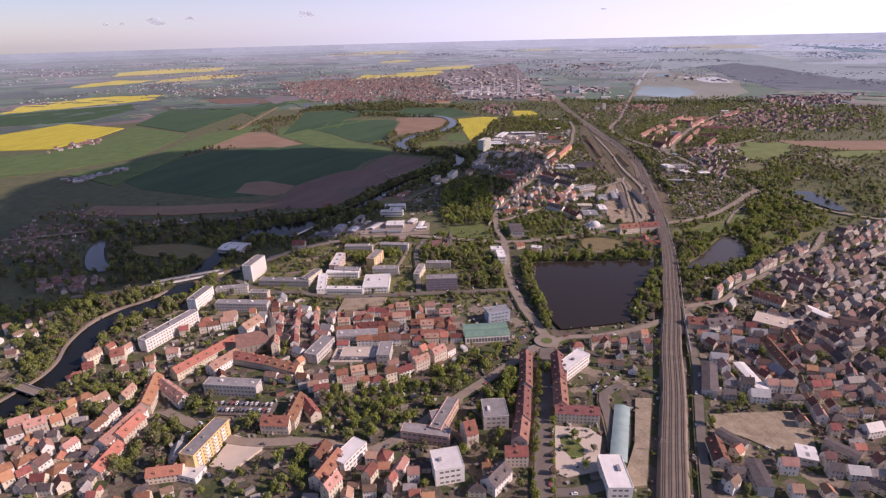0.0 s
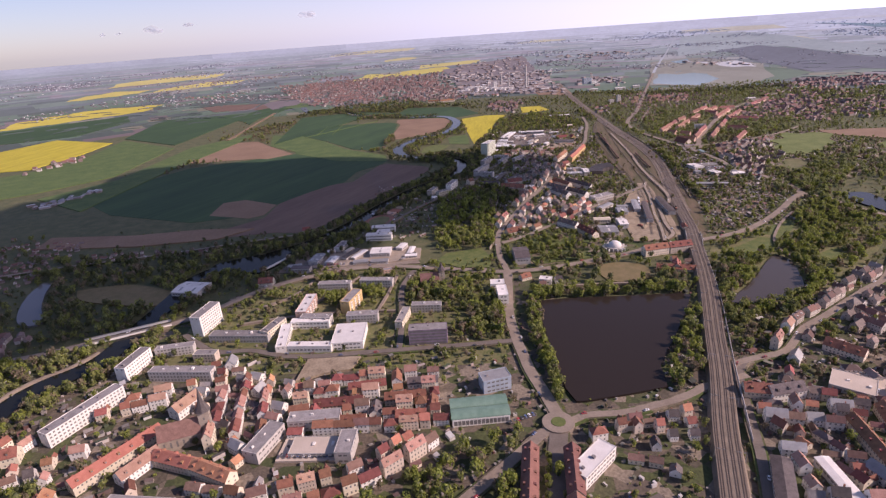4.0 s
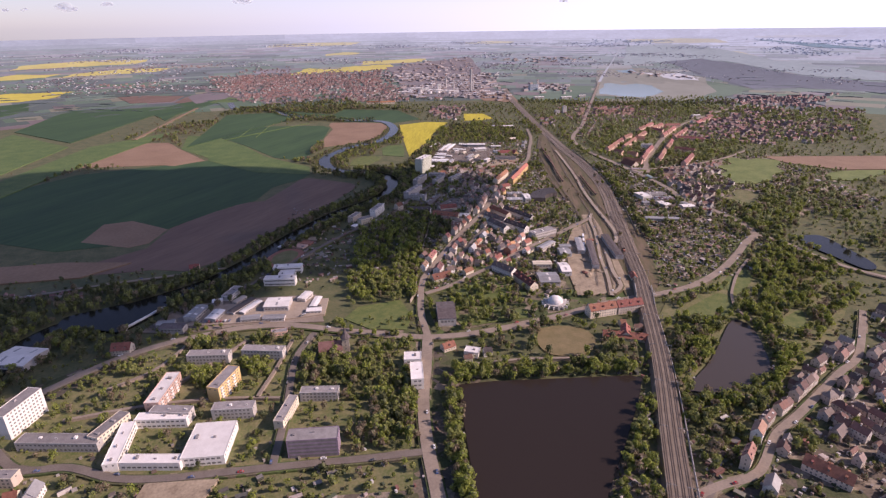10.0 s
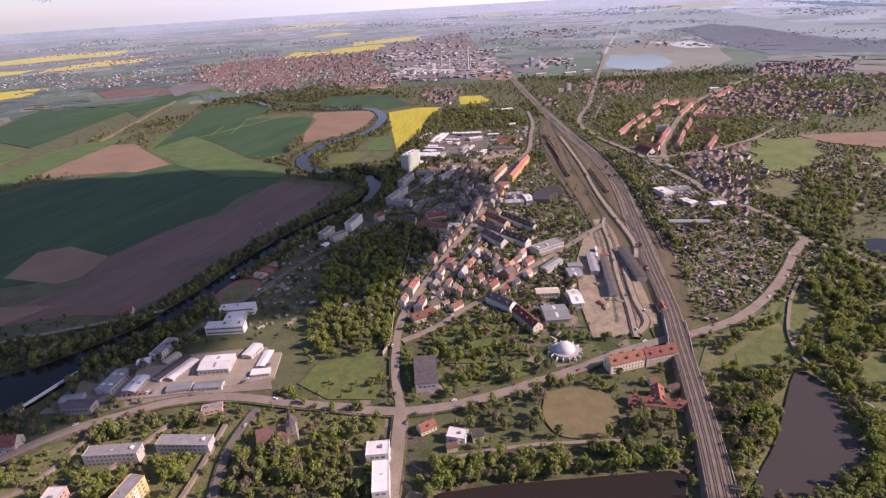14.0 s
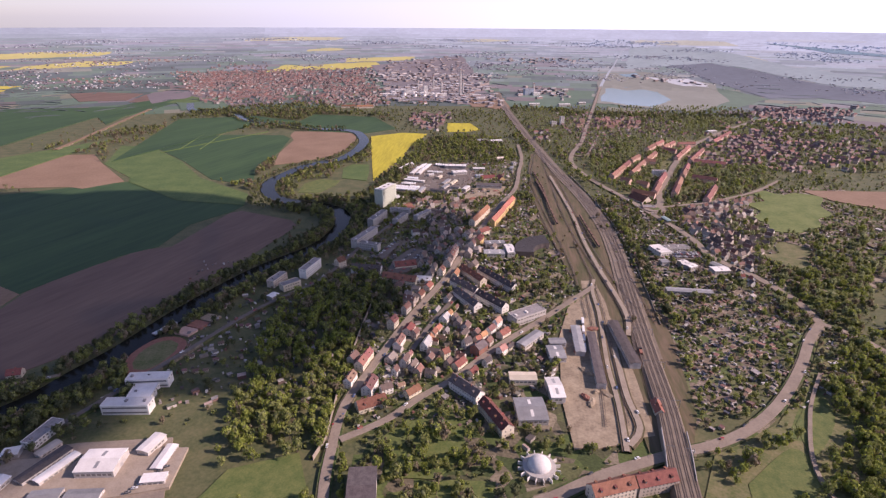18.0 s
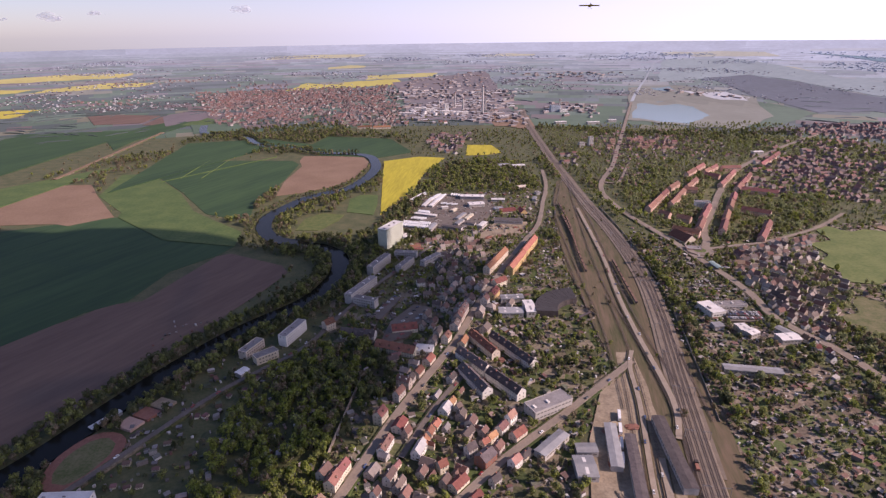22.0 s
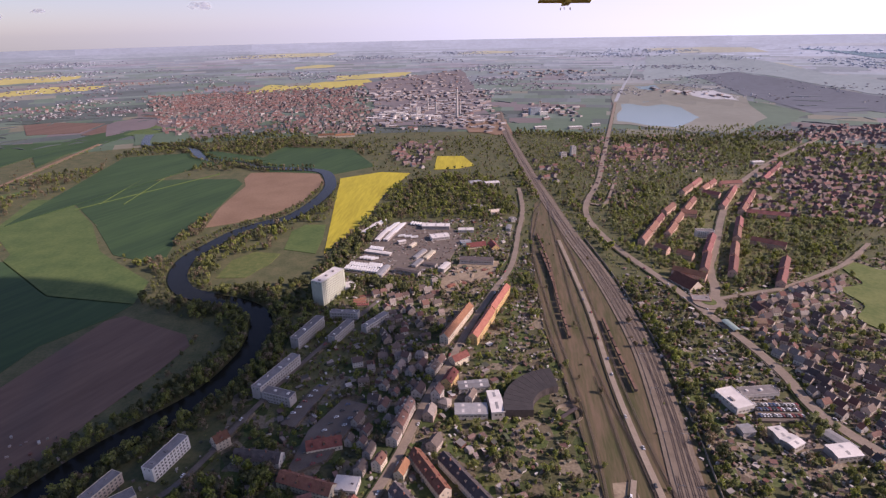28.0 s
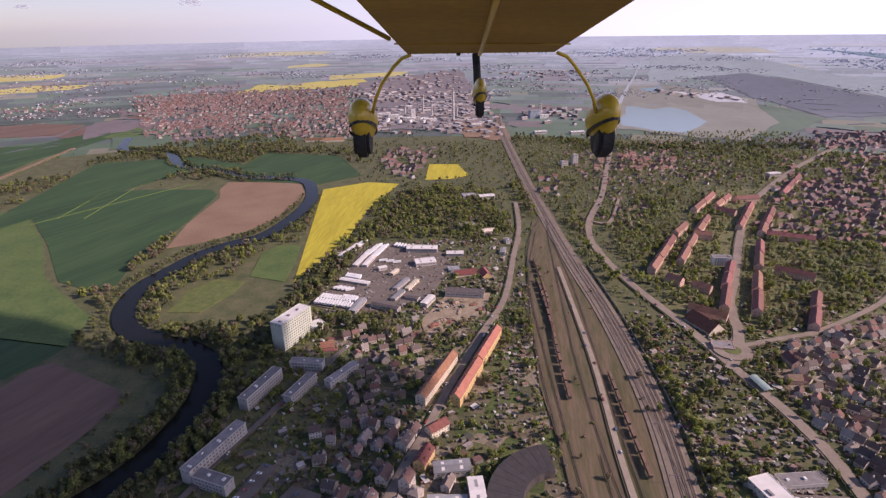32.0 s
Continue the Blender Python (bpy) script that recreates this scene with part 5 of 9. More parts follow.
def set_house(src, x, y, ang, sx, sy, sz):
    """Puts one house of a kind down, a little narrower or taller than its pattern; those far from the path join one mesh."""
    m = pose(x, y, 0, 0, 0, ang) @ Matrix.Diagonal((sx, sy, sz, 1.0))
    base = src.name.split(".")[0]
    far = base in ("town_house", "family_house") and (COUNT[base] > 285 or (x > 335 and y < 900) or y > 1150)
    if not far:
        COUNT[base] = COUNT.get(base, 0) + 1
        if src in USED:
            copy_thing(src, m)
        else:
            USED.add(src)
            src.matrix_basis = m
        return
    v, f, s = JOINED
    for ob in src.children_recursive:
        k = len(v)
        v += [tuple(m @ p.co) for p in ob.data.vertices]
        roof = "roof" in ob.name
        for q in ob.data.polygons:
            f.append(tuple(k + i for i in q.vertices))
            s.append(2 if q.material_index == 1 else 1 if roof else 0)


def finish_houses():
    v, f, s = JOINED
    tagged(from_arrays("town_quarter", v, f, [M_FARWALL, M_FARROOF, M_GLASS], s), "outer quarters of small gabled houses with mixed roofs", "houses", kind="stuff")
    for kinds in KINDS.values():
        for src, _, _ in kinds:
            if src not in USED:
                for o in (*src.children_recursive, src):
                    bpy.data.objects.remove(o)


def district(a, b, c, d, rows, cols, kind, fill):
    """Sets houses along the lines of a four-cornered quarter, where its ground is free."""
    A, Bv, C, Dv = (Vector((*q, 0)) for q in (a, b, c, d))
    for i in range(rows):
        v = (i + 0.5) / rows
        for j in range(cols):
            if hrng.random() > fill:
                continue
            loose = 0.48 if kind == "shed" else 0.25
            u = (j + 0.5 + hrng.uniform(-loose, loose)) / cols
            w = min(max(v + hrng.uniform(-loose, loose) / rows, 0), 1)
            p = (A * (1 - u) + Bv * u) * (1 - w) + (Dv * (1 - u) + C * u) * w
            run = (Bv - A) * (1 - w) + (C - Dv) * w
            ang = math.degrees(math.atan2(run.y, run.x)) + (90 if hrng.random() < 0.22 else 0) + hrng.uniform(-5, 5)
            for trial in range(5):
                if trial:
                    p = p + Vector((hrng.uniform(-4, 4), hrng.uniform(-4, 4), 0))
                src, L, W = hrng.choice(KINDS[kind])
                sx, sy, sz = hrng.uniform(0.72, 1.08), hrng.uniform(0.74, 1.0), hrng.uniform(0.75, 1.1)
                L, W = L * sx, W * sy
                free = taken(p.x, p.y, 2) < 2 and max((taken(q[0], q[1]) for q in footprint(p.x, p.y, L, W, ang, -0.5))) < 2
                if free:
                    break
            if not free:
                continue
            set_house(src, p.x, p.y, ang, sx, sy, sz)
            mark(footprint(p.x, p.y, L, W, ang, 0.5), 3)


def street_row(pts, off, kind):
    """House after house along one side of a street, eaves to the street, with few gaps."""
    line = offset_line(smooth_line(pts, 1.0), off)
    i = 2
    while i < len(line) - 2:
        src, L, W = hrng.choice(KINDS[kind])
        sx, sy, sz = hrng.uniform(0.8, 1.15), hrng.uniform(0.8, 1.0), hrng.uniform(0.75, 1.15)
        L, W = L * sx, W * sy
        j = min(int(i + L / 2), len(line) - 2)
        p, d = line[j], line[min(j + 3, len(line) - 1)] - line[max(j - 3, 0)]
        ang = math.degrees(math.atan2(d.y, d.x)) + hrng.uniform(-2, 2)
        foot = footprint(p.x, p.y, L, W, ang, -1.2)
        if hrng.random() < 0.93 and taken(p.x, p.y) < 2 and max(taken(*q) for q in foot) < 2:
            set_house(src, p.x, p.y, ang, sx, sy, sz)
            mark(footprint(p.x, p.y, L, W, ang, 0), 3)
        i += int(L + (hrng.uniform(-0.2, 0.6) if hrng.random() < 0.84 else hrng.uniform(3, 10)))


M_FARWALL = island_mat("far_house_walls", [(0.40, 0.35, 0.30), (0.60, 0.54, 0.47), (0.42, 0.33, 0.27), (0.52, 0.46, 0.40), (0.70, 0.66, 0.60)])
M_FARROOF = island_mat("far_house_roofs", [(0.18, 0.085, 0.065), (0.11, 0.082, 0.075), (0.24, 0.125, 0.095), (0.095, 0.078, 0.072), (0.20, 0.155, 0.13), (0.14, 0.10, 0.085), (0.34, 0.30, 0.265), (0.26, 0.135, 0.105), (0.12, 0.095, 0.085)])
M_FARGREY = island_mat("far_hall_roofs", [(0.30, 0.28, 0.28), (0.48, 0.46, 0.46), (0.22, 0.20, 0.20), (0.34, 0.32, 0.32), (0.70, 0.69, 0.68), (0.26, 0.24, 0.24)])


M_FARWALL2 = island_mat("distant_house_walls", [(0.25, 0.20, 0.18), (0.40, 0.34, 0.31), (0.22, 0.17, 0.15), (0.30, 0.25, 0.23), (0.62, 0.57, 0.53)])
M_FARROOF2 = island_mat("distant_house_roofs", [(0.19, 0.095, 0.08), (0.25, 0.135, 0.115), (0.14, 0.105, 0.10), (0.22, 0.115, 0.095), (0.24, 0.20, 0.185)])


def true_place(az, dist):
    return (MID[0] + dist * math.sin(radians(az)), MID[1] + dist * math.cos(radians(az)))


def far_town(a, b, c, d, rows, cols, fill, red, size=1.0):
    """A distant quarter whose houses can no longer be told apart: one mesh of gabled blocks."""
    A, Bv, C, Dv = (Vector((*q, 0)) for q in (a, b, c, d))
    v, f, s = [], [], []
    for i in range(rows):
        for j in range(cols):
            u, w = (j + hrng.random()) / cols, (i + 0.3 + 0.4 * hrng.random()) / rows
            rim = min(1.0, 5.5 * min(u, 1 - u, w, 1 - w) + 0.25)
            gap = noise.noise(Vector((u * 7, w * 7, rows * 0.37))) + 0.75
            if hrng.random() > fill * rim * min(1.15, max(0.15, gap * 1.25)):
                continue
            p = (A * (1 - u) + Bv * u) * (1 - w) + (Dv * (1 - u) + C * u) * w
            big = hrng.random() > red
            L, W, h = (hrng.uniform(16, 40), hrng.uniform(10, 18), hrng.uniform(4, 10)) if big and red < 0.3 else (hrng.uniform(9, 16), hrng.uniform(8, 10), hrng.uniform(4, 7))
            r = 0.8 if big and red < 0.3 else 3.5 * size
            L, W, h = L * size, W * size, h * size
            t = radians(hrng.choice((20, 110)) + hrng.uniform(-15, 15))
            k = len(v)
            cx, sx = math.cos(t), math.sin(t)
            rad = math.hypot(p.x - MID[0], p.y - MID[1])
            bx, by, bz = far_point(math.degrees(math.atan2(p.x - MID[0], p.y - MID[1])), rad) if rad > R_NEAR else (p.x, p.y, 0.0)
            e = math.hypot(bx - MID[0], by - MID[1]) / rad
            P = lambda x, y, z: (bx + e * (cx * x - sx * y), by + e * (sx * x + cx * y), bz + e * z)
            v += [P(-L / 2, -W / 2, 0), P(L / 2, -W / 2, 0), P(L / 2, W / 2, 0), P(-L / 2, W / 2, 0), P(-L / 2, -W / 2, h), P(L / 2, -W / 2, h), P(L / 2, W / 2, h), P(-L / 2, W / 2, h), P(-L / 2, 0, h + r), P(L / 2, 0, h + r)]
            f += [(k, k + 1, k + 5, k + 4), (k + 2, k + 3, k + 7, k + 6), (k + 1, k + 2, k + 6, k + 9, k + 5), (k + 3, k, k + 4, k + 8, k + 7)]
            s += [0] * 4
            k2 = len(v)
            v += [P(-L / 2 - 0.3, -W / 2 - 0.4, h - 0.1), P(L / 2 + 0.3, -W / 2 - 0.4, h - 0.1), P(L / 2 + 0.3, 0, h + r + 0.15), P(-L / 2 - 0.3, 0, h + r + 0.15), P(L / 2 + 0.3, W / 2 + 0.4, h - 0.1), P(-L / 2 - 0.3, W / 2 + 0.4, h - 0.1)]
            f += [(k2, k2 + 1, k2 + 2, k2 + 3), (k2 + 3, k2 + 2, k2 + 4, k2 + 5)]
            s += [2 if big and red < 0.3 else 1] * 2
            mark(footprint(p.x, p.y, L, W, math.degrees(t), 0), 3)
    tagged(from_arrays("far_houses", v, f, [M_FARWALL2, M_FARROOF2, M_FARGREY], s), "distant cluster of small houses with red and grey roofs", "houses", kind="stuff")


# ---- trees ----
def crown_arrays(seed, leaves=140, core=2):
    """A crown about one unit high and wide: a few lobes of small leaf clumps round a dark inner mass, open between the lobes."""
    r = np.random.RandomState(seed)
    lobes = [(r.uniform(-0.26, 0.26), r.uniform(-0.26, 0.26), 0.42 + r.uniform(-0.22, 0.36), r.uniform(0.2, 0.32)) for _ in range(6)]
    lobes.append((0, 0, 0.5, 0.34))
    V, F, S = [], [], []
    for i in range(leaves):
        x, y, z, q = lobes[i % len(lobes)]
        d = r.normal(size=3)
        d[2] = abs(d[2]) * 0.9 - 0.25 if r.rand() < 0.8 else d[2]
        d /= np.linalg.norm(d)
        c = np.array((x, y, z)) + d * q * r.uniform(0.72, 1.12)
        n = d + r.normal(scale=0.45, size=3)
        n /= np.linalg.norm(n)
        a = np.cross(n, r.normal(size=3))
        a /= np.linalg.norm(a)
        b = np.cross(n, a)
        w = r.uniform(0.07, 0.14) * (1 if leaves > 60 else 1.9)
        k = len(V)
        V += [c + a * w, c - a * w * 0.5 + b * w * 0.87, c - a * w * 0.6 - b * w * 0.8]
        F.append((k, k + 1, k + 2)), S.append(0)
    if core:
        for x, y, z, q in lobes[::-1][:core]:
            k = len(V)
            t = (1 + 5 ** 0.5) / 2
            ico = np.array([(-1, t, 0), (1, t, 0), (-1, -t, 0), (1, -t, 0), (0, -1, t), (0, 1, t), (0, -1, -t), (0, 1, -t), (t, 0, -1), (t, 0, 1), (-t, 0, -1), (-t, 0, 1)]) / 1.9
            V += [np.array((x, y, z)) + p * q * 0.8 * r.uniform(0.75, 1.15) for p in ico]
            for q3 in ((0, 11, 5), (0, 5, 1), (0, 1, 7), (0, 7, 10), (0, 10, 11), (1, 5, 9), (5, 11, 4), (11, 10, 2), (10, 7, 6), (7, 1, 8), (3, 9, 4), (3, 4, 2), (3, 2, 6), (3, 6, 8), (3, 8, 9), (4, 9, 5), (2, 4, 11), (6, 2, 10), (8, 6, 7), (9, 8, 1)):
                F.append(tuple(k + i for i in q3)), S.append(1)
    return np.array(V, np.float32), np.array(F, np.int32), np.array(S, np.int32)


CROWNS = [crown_arrays(s) for s in range(5)]
SMALL = [crown_arrays(20 + s, 30, 1) for s in range(4)]
pile = {k: ([], [], [], [0]) for k in LEAF}
trng = random.Random(17)


def drop_tree(x, y, h, wide, sort, small=False):
    """Adds a tree, crown and stem, to the joined woods of its sort."""
    V, F, S = trng.choice(SMALL if small else CROWNS)
    t = trng.uniform(0, 6.28)
    c, s = math.cos(t), math.sin(t)
    w = V.copy()
    w[:, 0], w[:, 1] = (V[:, 0] * c - V[:, 1] * s) * wide * 1.5 + x, (V[:, 0] * s + V[:, 1] * c) * wide * 1.5 + y
    w[:, 2] = h * 0.16 + V[:, 2] * h * 0.84
    vs, fs, ss, n = pile[sort]
    vs.append(w), fs.append(F + n[0]), ss.append(S)
    n[0] += len(w)
    st = np.array([(x + 0.3 * a, y + 0.3 * b, z) for z in (0, h * 0.5) for a, b in ((1, 0), (-0.5, 0.87), (-0.5, -0.87))], np.float32)
    vs.append(st), fs.append(np.array([(0, 1, 4), (0, 4, 3), (1, 2, 5), (1, 5, 4), (2, 0, 3), (2, 3, 5)], np.int32) + n[0]), ss.append(np.full(6, 2, np.int32))
    n[0] += 6


def finish_woods():
    for sort, (vs, fs, ss, n) in pile.items():
        if not vs:
            continue
        V, F, S = np.concatenate(vs), np.concatenate(fs), np.concatenate(ss)
        me = bpy.data.meshes.new("woods")
        me.vertices.add(len(V)), me.loops.add(len(F) * 3), me.polygons.add(len(F))
        me.vertices.foreach_set("co", V.ravel())
        me.loops.foreach_set("vertex_index", F.ravel())
        me.polygons.foreach_set("loop_start", np.arange(0, len(F) * 3, 3, dtype=np.int32))
        me.polygons.foreach_set("material_index", S)
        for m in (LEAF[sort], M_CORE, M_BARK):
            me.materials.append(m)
        me.update(calc_edges=True)
        me.validate()
        tagged(new("woods", me), {"fresh": "fresh yellow-green spring trees standing in groves", "green": "mid-green broadleaf trees of parks and gardens", "dark": "dark green trees along the river", "brown": "brown budding trees and scrub", "pale": "trees towards the sun side, haze put into their pale leaf colour"}[sort], "trees", kind="stuff")


def bank_trees(pts, width, gap, kind, tall=(8, 14)):
    """Trees thick along both banks of a river."""
    for side in (-1, 1):
        for row in (0, 1, 2):
            line = offset_line(smooth_line(pts, 1.0), side * (width / 2 + 4 + 6 * row))
            i = trng.randint(0, 6)
            while i < len(line):
                q = line[i]
                x, y = q.x + trng.uniform(-2.5, 2.5), q.y + trng.uniform(-2.5, 2.5)
                if taken(x, y, 0) < 1 + (row == 0):
                    h = trng.uniform(*tall)
                    drop_tree(x, y, h, h * trng.uniform(0.38, 0.55), pick_sort(kind), small=y > 1500)
                i += int(gap * trng.uniform(0.6, 1.4)) + 1


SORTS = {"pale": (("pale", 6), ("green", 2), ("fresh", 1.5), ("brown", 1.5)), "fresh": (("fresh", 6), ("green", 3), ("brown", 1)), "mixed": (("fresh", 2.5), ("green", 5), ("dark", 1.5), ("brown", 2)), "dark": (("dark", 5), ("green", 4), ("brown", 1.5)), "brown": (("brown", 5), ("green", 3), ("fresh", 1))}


def pick_sort(kind):
    names, weights = zip(*SORTS[kind])
    return trng.choices(names, weights)[0]


def wood(poly, density, kind):
    """Trees strewn over a grove, none on roads, water or buildings."""
    xs, ys = [p[0] for p in poly], [p[1] for p in poly]
    x0, x1, y0, y1 = min(xs), max(xs), min(ys), max(ys)
    for _ in range(int((x1 - x0) * (y1 - y0) * density * 1.35)):
        x, y = trng.uniform(x0, x1), trng.uniform(y0, y1)
        inside = False
        for (ax, ay), (bx, by) in zip(poly, poly[1:] + poly[:1]):
            if (ay > y) != (by > y) and x < (bx - ax) * (y - ay) / (by - ay) + ax:
                inside = not inside
        if not inside or taken(x, y, 2) >= (1 if x < 150 and y > 880 else 2):
            continue
        h = trng.uniform(8, 15) if trng.random() < 0.75 else trng.uniform(3.5, 7)
        drop_tree(x, y, h, h * trng.uniform(0.36, 0.52), pick_sort(kind), small=y > 1500)

# ---- the cloud whose shadow lies on the fields by the river ----
cloud_outline = [(-560, 480), (-495, 545), (-416, 629), (-355, 658), (-276, 705), (-198, 815), (-117, 890), (-40, 925), (12, 942), (45, 980), (77, 1022), (95, 1062), (114, 1088), (153, 1140), (172, 1184), (203, 1233), (222, 1295), (195, 1385), (130, 1398), (75, 1415), (20, 1440), (-28, 1450), (-145, 1455), (-281, 1520), (-460, 1535), (-773, 1534), (-842, 1314), (-924, 1132)]
M_CLOUD = mat("cloud_white", (0.82, 0.82, 0.84), (0.9, 0.9, 0.92), 200, rough=1.0, bump=0)
cn, cl = M_CLOUD.node_tree.nodes, M_CLOUD.node_tree.links   # thin: a third of the sunlight comes through
clear, both = cn.new("ShaderNodeBsdfTransparent"), cn.new("ShaderNodeMixShader")
both.inputs[0].default_value = 0.27
cl.new(cn["Principled BSDF"].outputs[0], both.inputs[1])
cl.new(clear.outputs[0], both.inputs[2])
cl.new(both.outputs[0], cn["Material Output"].inputs["Surface"])
M_PUFF = M_CLOUD.copy()
M_PUFF.name = "cloud_puff"
cn, cl = M_PUFF.node_tree.nodes, M_PUFF.node_tree.links   # vapour: light passes through to the underside
through_lit, vapour = cn.new("ShaderNodeBsdfTranslucent"), cn.new("ShaderNodeMixShader")
through_lit.inputs["Color"].default_value = (0.97, 0.96, 0.95, 1)
vapour.inputs[0].default_value = 0.88
cl.new(cn["Principled BSDF"].outputs[0], vapour.inputs[1])
cl.new(through_lit.outputs[0], vapour.inputs[2])
cl.new(vapour.outputs[0], cn["Mix Shader"].inputs[1])
cn["Mix Shader"].inputs[0].default_value = 0.8
HIGH = 900.0
shift = sun_dir * (HIGH / sun_dir.z)
bm = bmesh.new()
edge = smooth_line([*cloud_outline, cloud_outline[0]], 25.0)[:-1]
mid = sum(edge, Vector()) / len(edge)
lower, upper = [], []
for i, q in enumerate(edge):
    w = q + (q - mid).normalized() * 22 * math.sin(i * 1.9) * math.sin(i * 0.37)
    lower.append(bm.verts.new((w.x + shift.x, w.y + shift.y, HIGH - 15)))
    w2 = mid.lerp(w, 0.7)
    upper.append(bm.verts.new((w2.x + shift.x, w2.y + shift.y, HIGH + 60 + 25 * math.sin(i * 0.9))))
bm.faces.new(lower), bm.faces.new(upper)
for i in range(len(edge)):
    j = (i + 1) % len(edge)
    bm.faces.new((lower[i], lower[j], upper[j], upper[i]))
bmesh.ops.triangulate(bm, faces=[g for g in bm.faces if len(g.verts) > 4])
bmesh.ops.recalc_face_normals(bm, faces=bm.faces)
tagged(part("cloud", bm, M_CLOUD), "low white cloud drifting over the valley", "cloud", kind="structure")

crn = random.Random(4)
for az, up, wide in ((-33.4, 1.5, 105), (-30.2, 1.5, 145), (-26.6, 2.0, 70), (-15.5, 2.2, 110)):
    bm = bmesh.new()
    cx, cy = MID[0] + 3900 * math.sin(radians(az)), MID[1] + 3900 * math.cos(radians(az))
    for k in range(7):
        u = crn.uniform(-1, 1)
        r = wide * (0.1 + 0.13 * crn.random()) * (1.2 - abs(u))
        m = Matrix.Translation((cx + u * wide * 0.62 * math.cos(radians(az)), cy - u * wide * 0.62 * math.sin(radians(az)), EYE_Z + 3900 * math.tan(radians(up)) + r * 0.5 + crn.uniform(0, 0.12) * wide)) @ Matrix.Diagonal((1.5, 1.2, 0.8, 1))
        bmesh.ops.create_icosphere(bm, subdivisions=2, radius=r, matrix=m)
    for g in bm.faces:
        g.smooth = True
    tagged(part("cloud", bm, M_PUFF), "small white fair-weather cloud low over the horizon", "cloud", kind="structure")

# ---- buildings: centre, length, depth, turn, eaves, kind ----
building(-241, 656, 36, 12, 78, 22, "slab_white")
building(-195, 626, 63, 11, 174, 8, "slab_grey")
building(-164, 637, 31, 10, 69, 10, "slab_cream")
building(-139, 679, 43, 12, 87, 12, "slab_pink")
building(-122, 651, 33, 9, 172, 10, "slab_grey")
building(-90, 685, 33, 11, 74, 15, "slab_orange")
building(-73, 651, 33, 10, 179, 10, "slab_grey")
building(-118, 733, 39, 10, 177, 10, "slab_grey")
building(-68, 736, 40, 10, 172, 10, "slab_grey")
building(-72, 508, 40, 10, 4, 8, "red")
building(-18, 512, 34, 10, 3, 8, "red")
building(-62, 487, 30, 9, 1, 7, "red")
building(-12, 489, 24, 9, 0, 8, "red")
building(-41, 498, 14, 9, 92, 7, "dark")
building(-90, 497, 14, 9, 95, 7, "red")
building(4, 501, 14, 9, 88, 8, "red")
building(-52, 531, 32, 9, 8, 7, "red")
building(-5, 533, 26, 9, 5, 7, "dark")
building(-117, 599, 44, 9, 175, 7, "flat_white")
building(-148, 618, 46, 10, 98, 7.7, "flat_white")
building(-127, 645, 41, 9, 177, 8.4, "flat_white")
building(-81, 615, 31, 38, 1, 8, "flat_white")
building(-2, 604, 37, 13, 0, 16, "slab_purple")
building(-6, 667, 32, 9, 176, 9, "slab_grey")
building(-30, 645, 33, 8, 79, 9, "slab_cream")
building(-283, 508, 66, 11, 66, 13, "slab_white")
building(-280, 580, 36, 11, 80, 14, "slab_white")
building(-253, 606, 36, 9, 9, 9, "slab_grey")
building(-216, 591, 22, 9, 176, 9, "slab_cream")
building(-226, 562, 60, 10, 175, 10, "slab_grey")
building(56, 525, 24, 14, 15, 12, "flat_blue")
building(-120, 465, 34, 13, 71, 10, "flat_grey")
building(-87, 487, 40, 12, 3, 10, "flat_grey")
building(-57, 456, 12, 24, 177, 10, "flat_grey")
building(-81, 459, 35, 18, 177, 5, "flat_pave")
building(70, 417, 52, 11, 81, 11, "brick_red")
building(61, 369, 39, 11, 80, 11, "brick_red")
building(54, 336, 22, 12, 77, 12, "brick_red")
building(99, 419, 42, 11, 82, 11, "brick_red")
building(93, 381, 32, 11, 81, 11, "brick_red")
building(101, 359, 34, 10, 173, 11, "brick_red")
building(37, 361, 19, 22, 2, 12, "flat_grey")
building(-16, 341, 37, 10, 167, 9, "flat_pink")
building(-7, 352, 22, 9, 102, 9.7, "flat_pink")
building(-2, 359, 39, 9, 68, 10.4, "flat_pink")
building(-1, 306, 20, 20, 11, 13, "flat_white")
building(32, 295, 20, 12, 49, 10, "dark")
building(16, 338, 9, 16, 17, 14, "red")
building(48, 316, 16, 11, 178, 11, "red")
building(129, 339, 64, 12, 70, 4, "canopy")
building(111, 295, 16, 30, 178, 9, "flat_white")
building(113, 427, 37, 13, 45, 11, "flat_white")
building(260, 403, 40, 9, 90, 6, "hall_w")
building(301, 433, 52, 10, 84, 9, "red")
building(357, 546, 30, 12, 130, 8, "red")
building(206, 291, 25, 10, 81, 8, "hall_d")
building(190, 315, 23, 11, 79, 8, "red")
building(249, 310, 12, 14, 158, 7, "hall_w")
building(207, 329, 21, 8, 123, 5, "hall_d")
building(256, 495, 20, 12, 167, 10, "red")
building(276, 493, 28, 12, 9, 10, "dark")
building(277, 314, 22, 9, 129, 6, "hall_d")
building(390, 515, 25, 10, 112, 5, "hall_w")
building(225, 403, 45, 12, 66, 7, "hall_d")
building(330, 458, 26, 11, 74, 8, "red")
building(333, 500, 30, 25, 142, 5, "flat_pave")
building(-183, 406, 47, 11, 173, 11, "slab_grey")
building(-132, 357, 22, 12, 175, 10, "red")
building(-122, 372, 32, 11, 85, 10, "red")
building(-110, 375, 23, 9, 125, 8, "red")
building(-226, 456, 67, 11, 58, 10, "old_orange")
building(-206, 447, 31, 11, 61, 9, "old_pink")
building(-181, 450, 34, 11, 161, 9, "old_orange")
building(-148, 437, 36, 11, 155, 9, "old_orange")
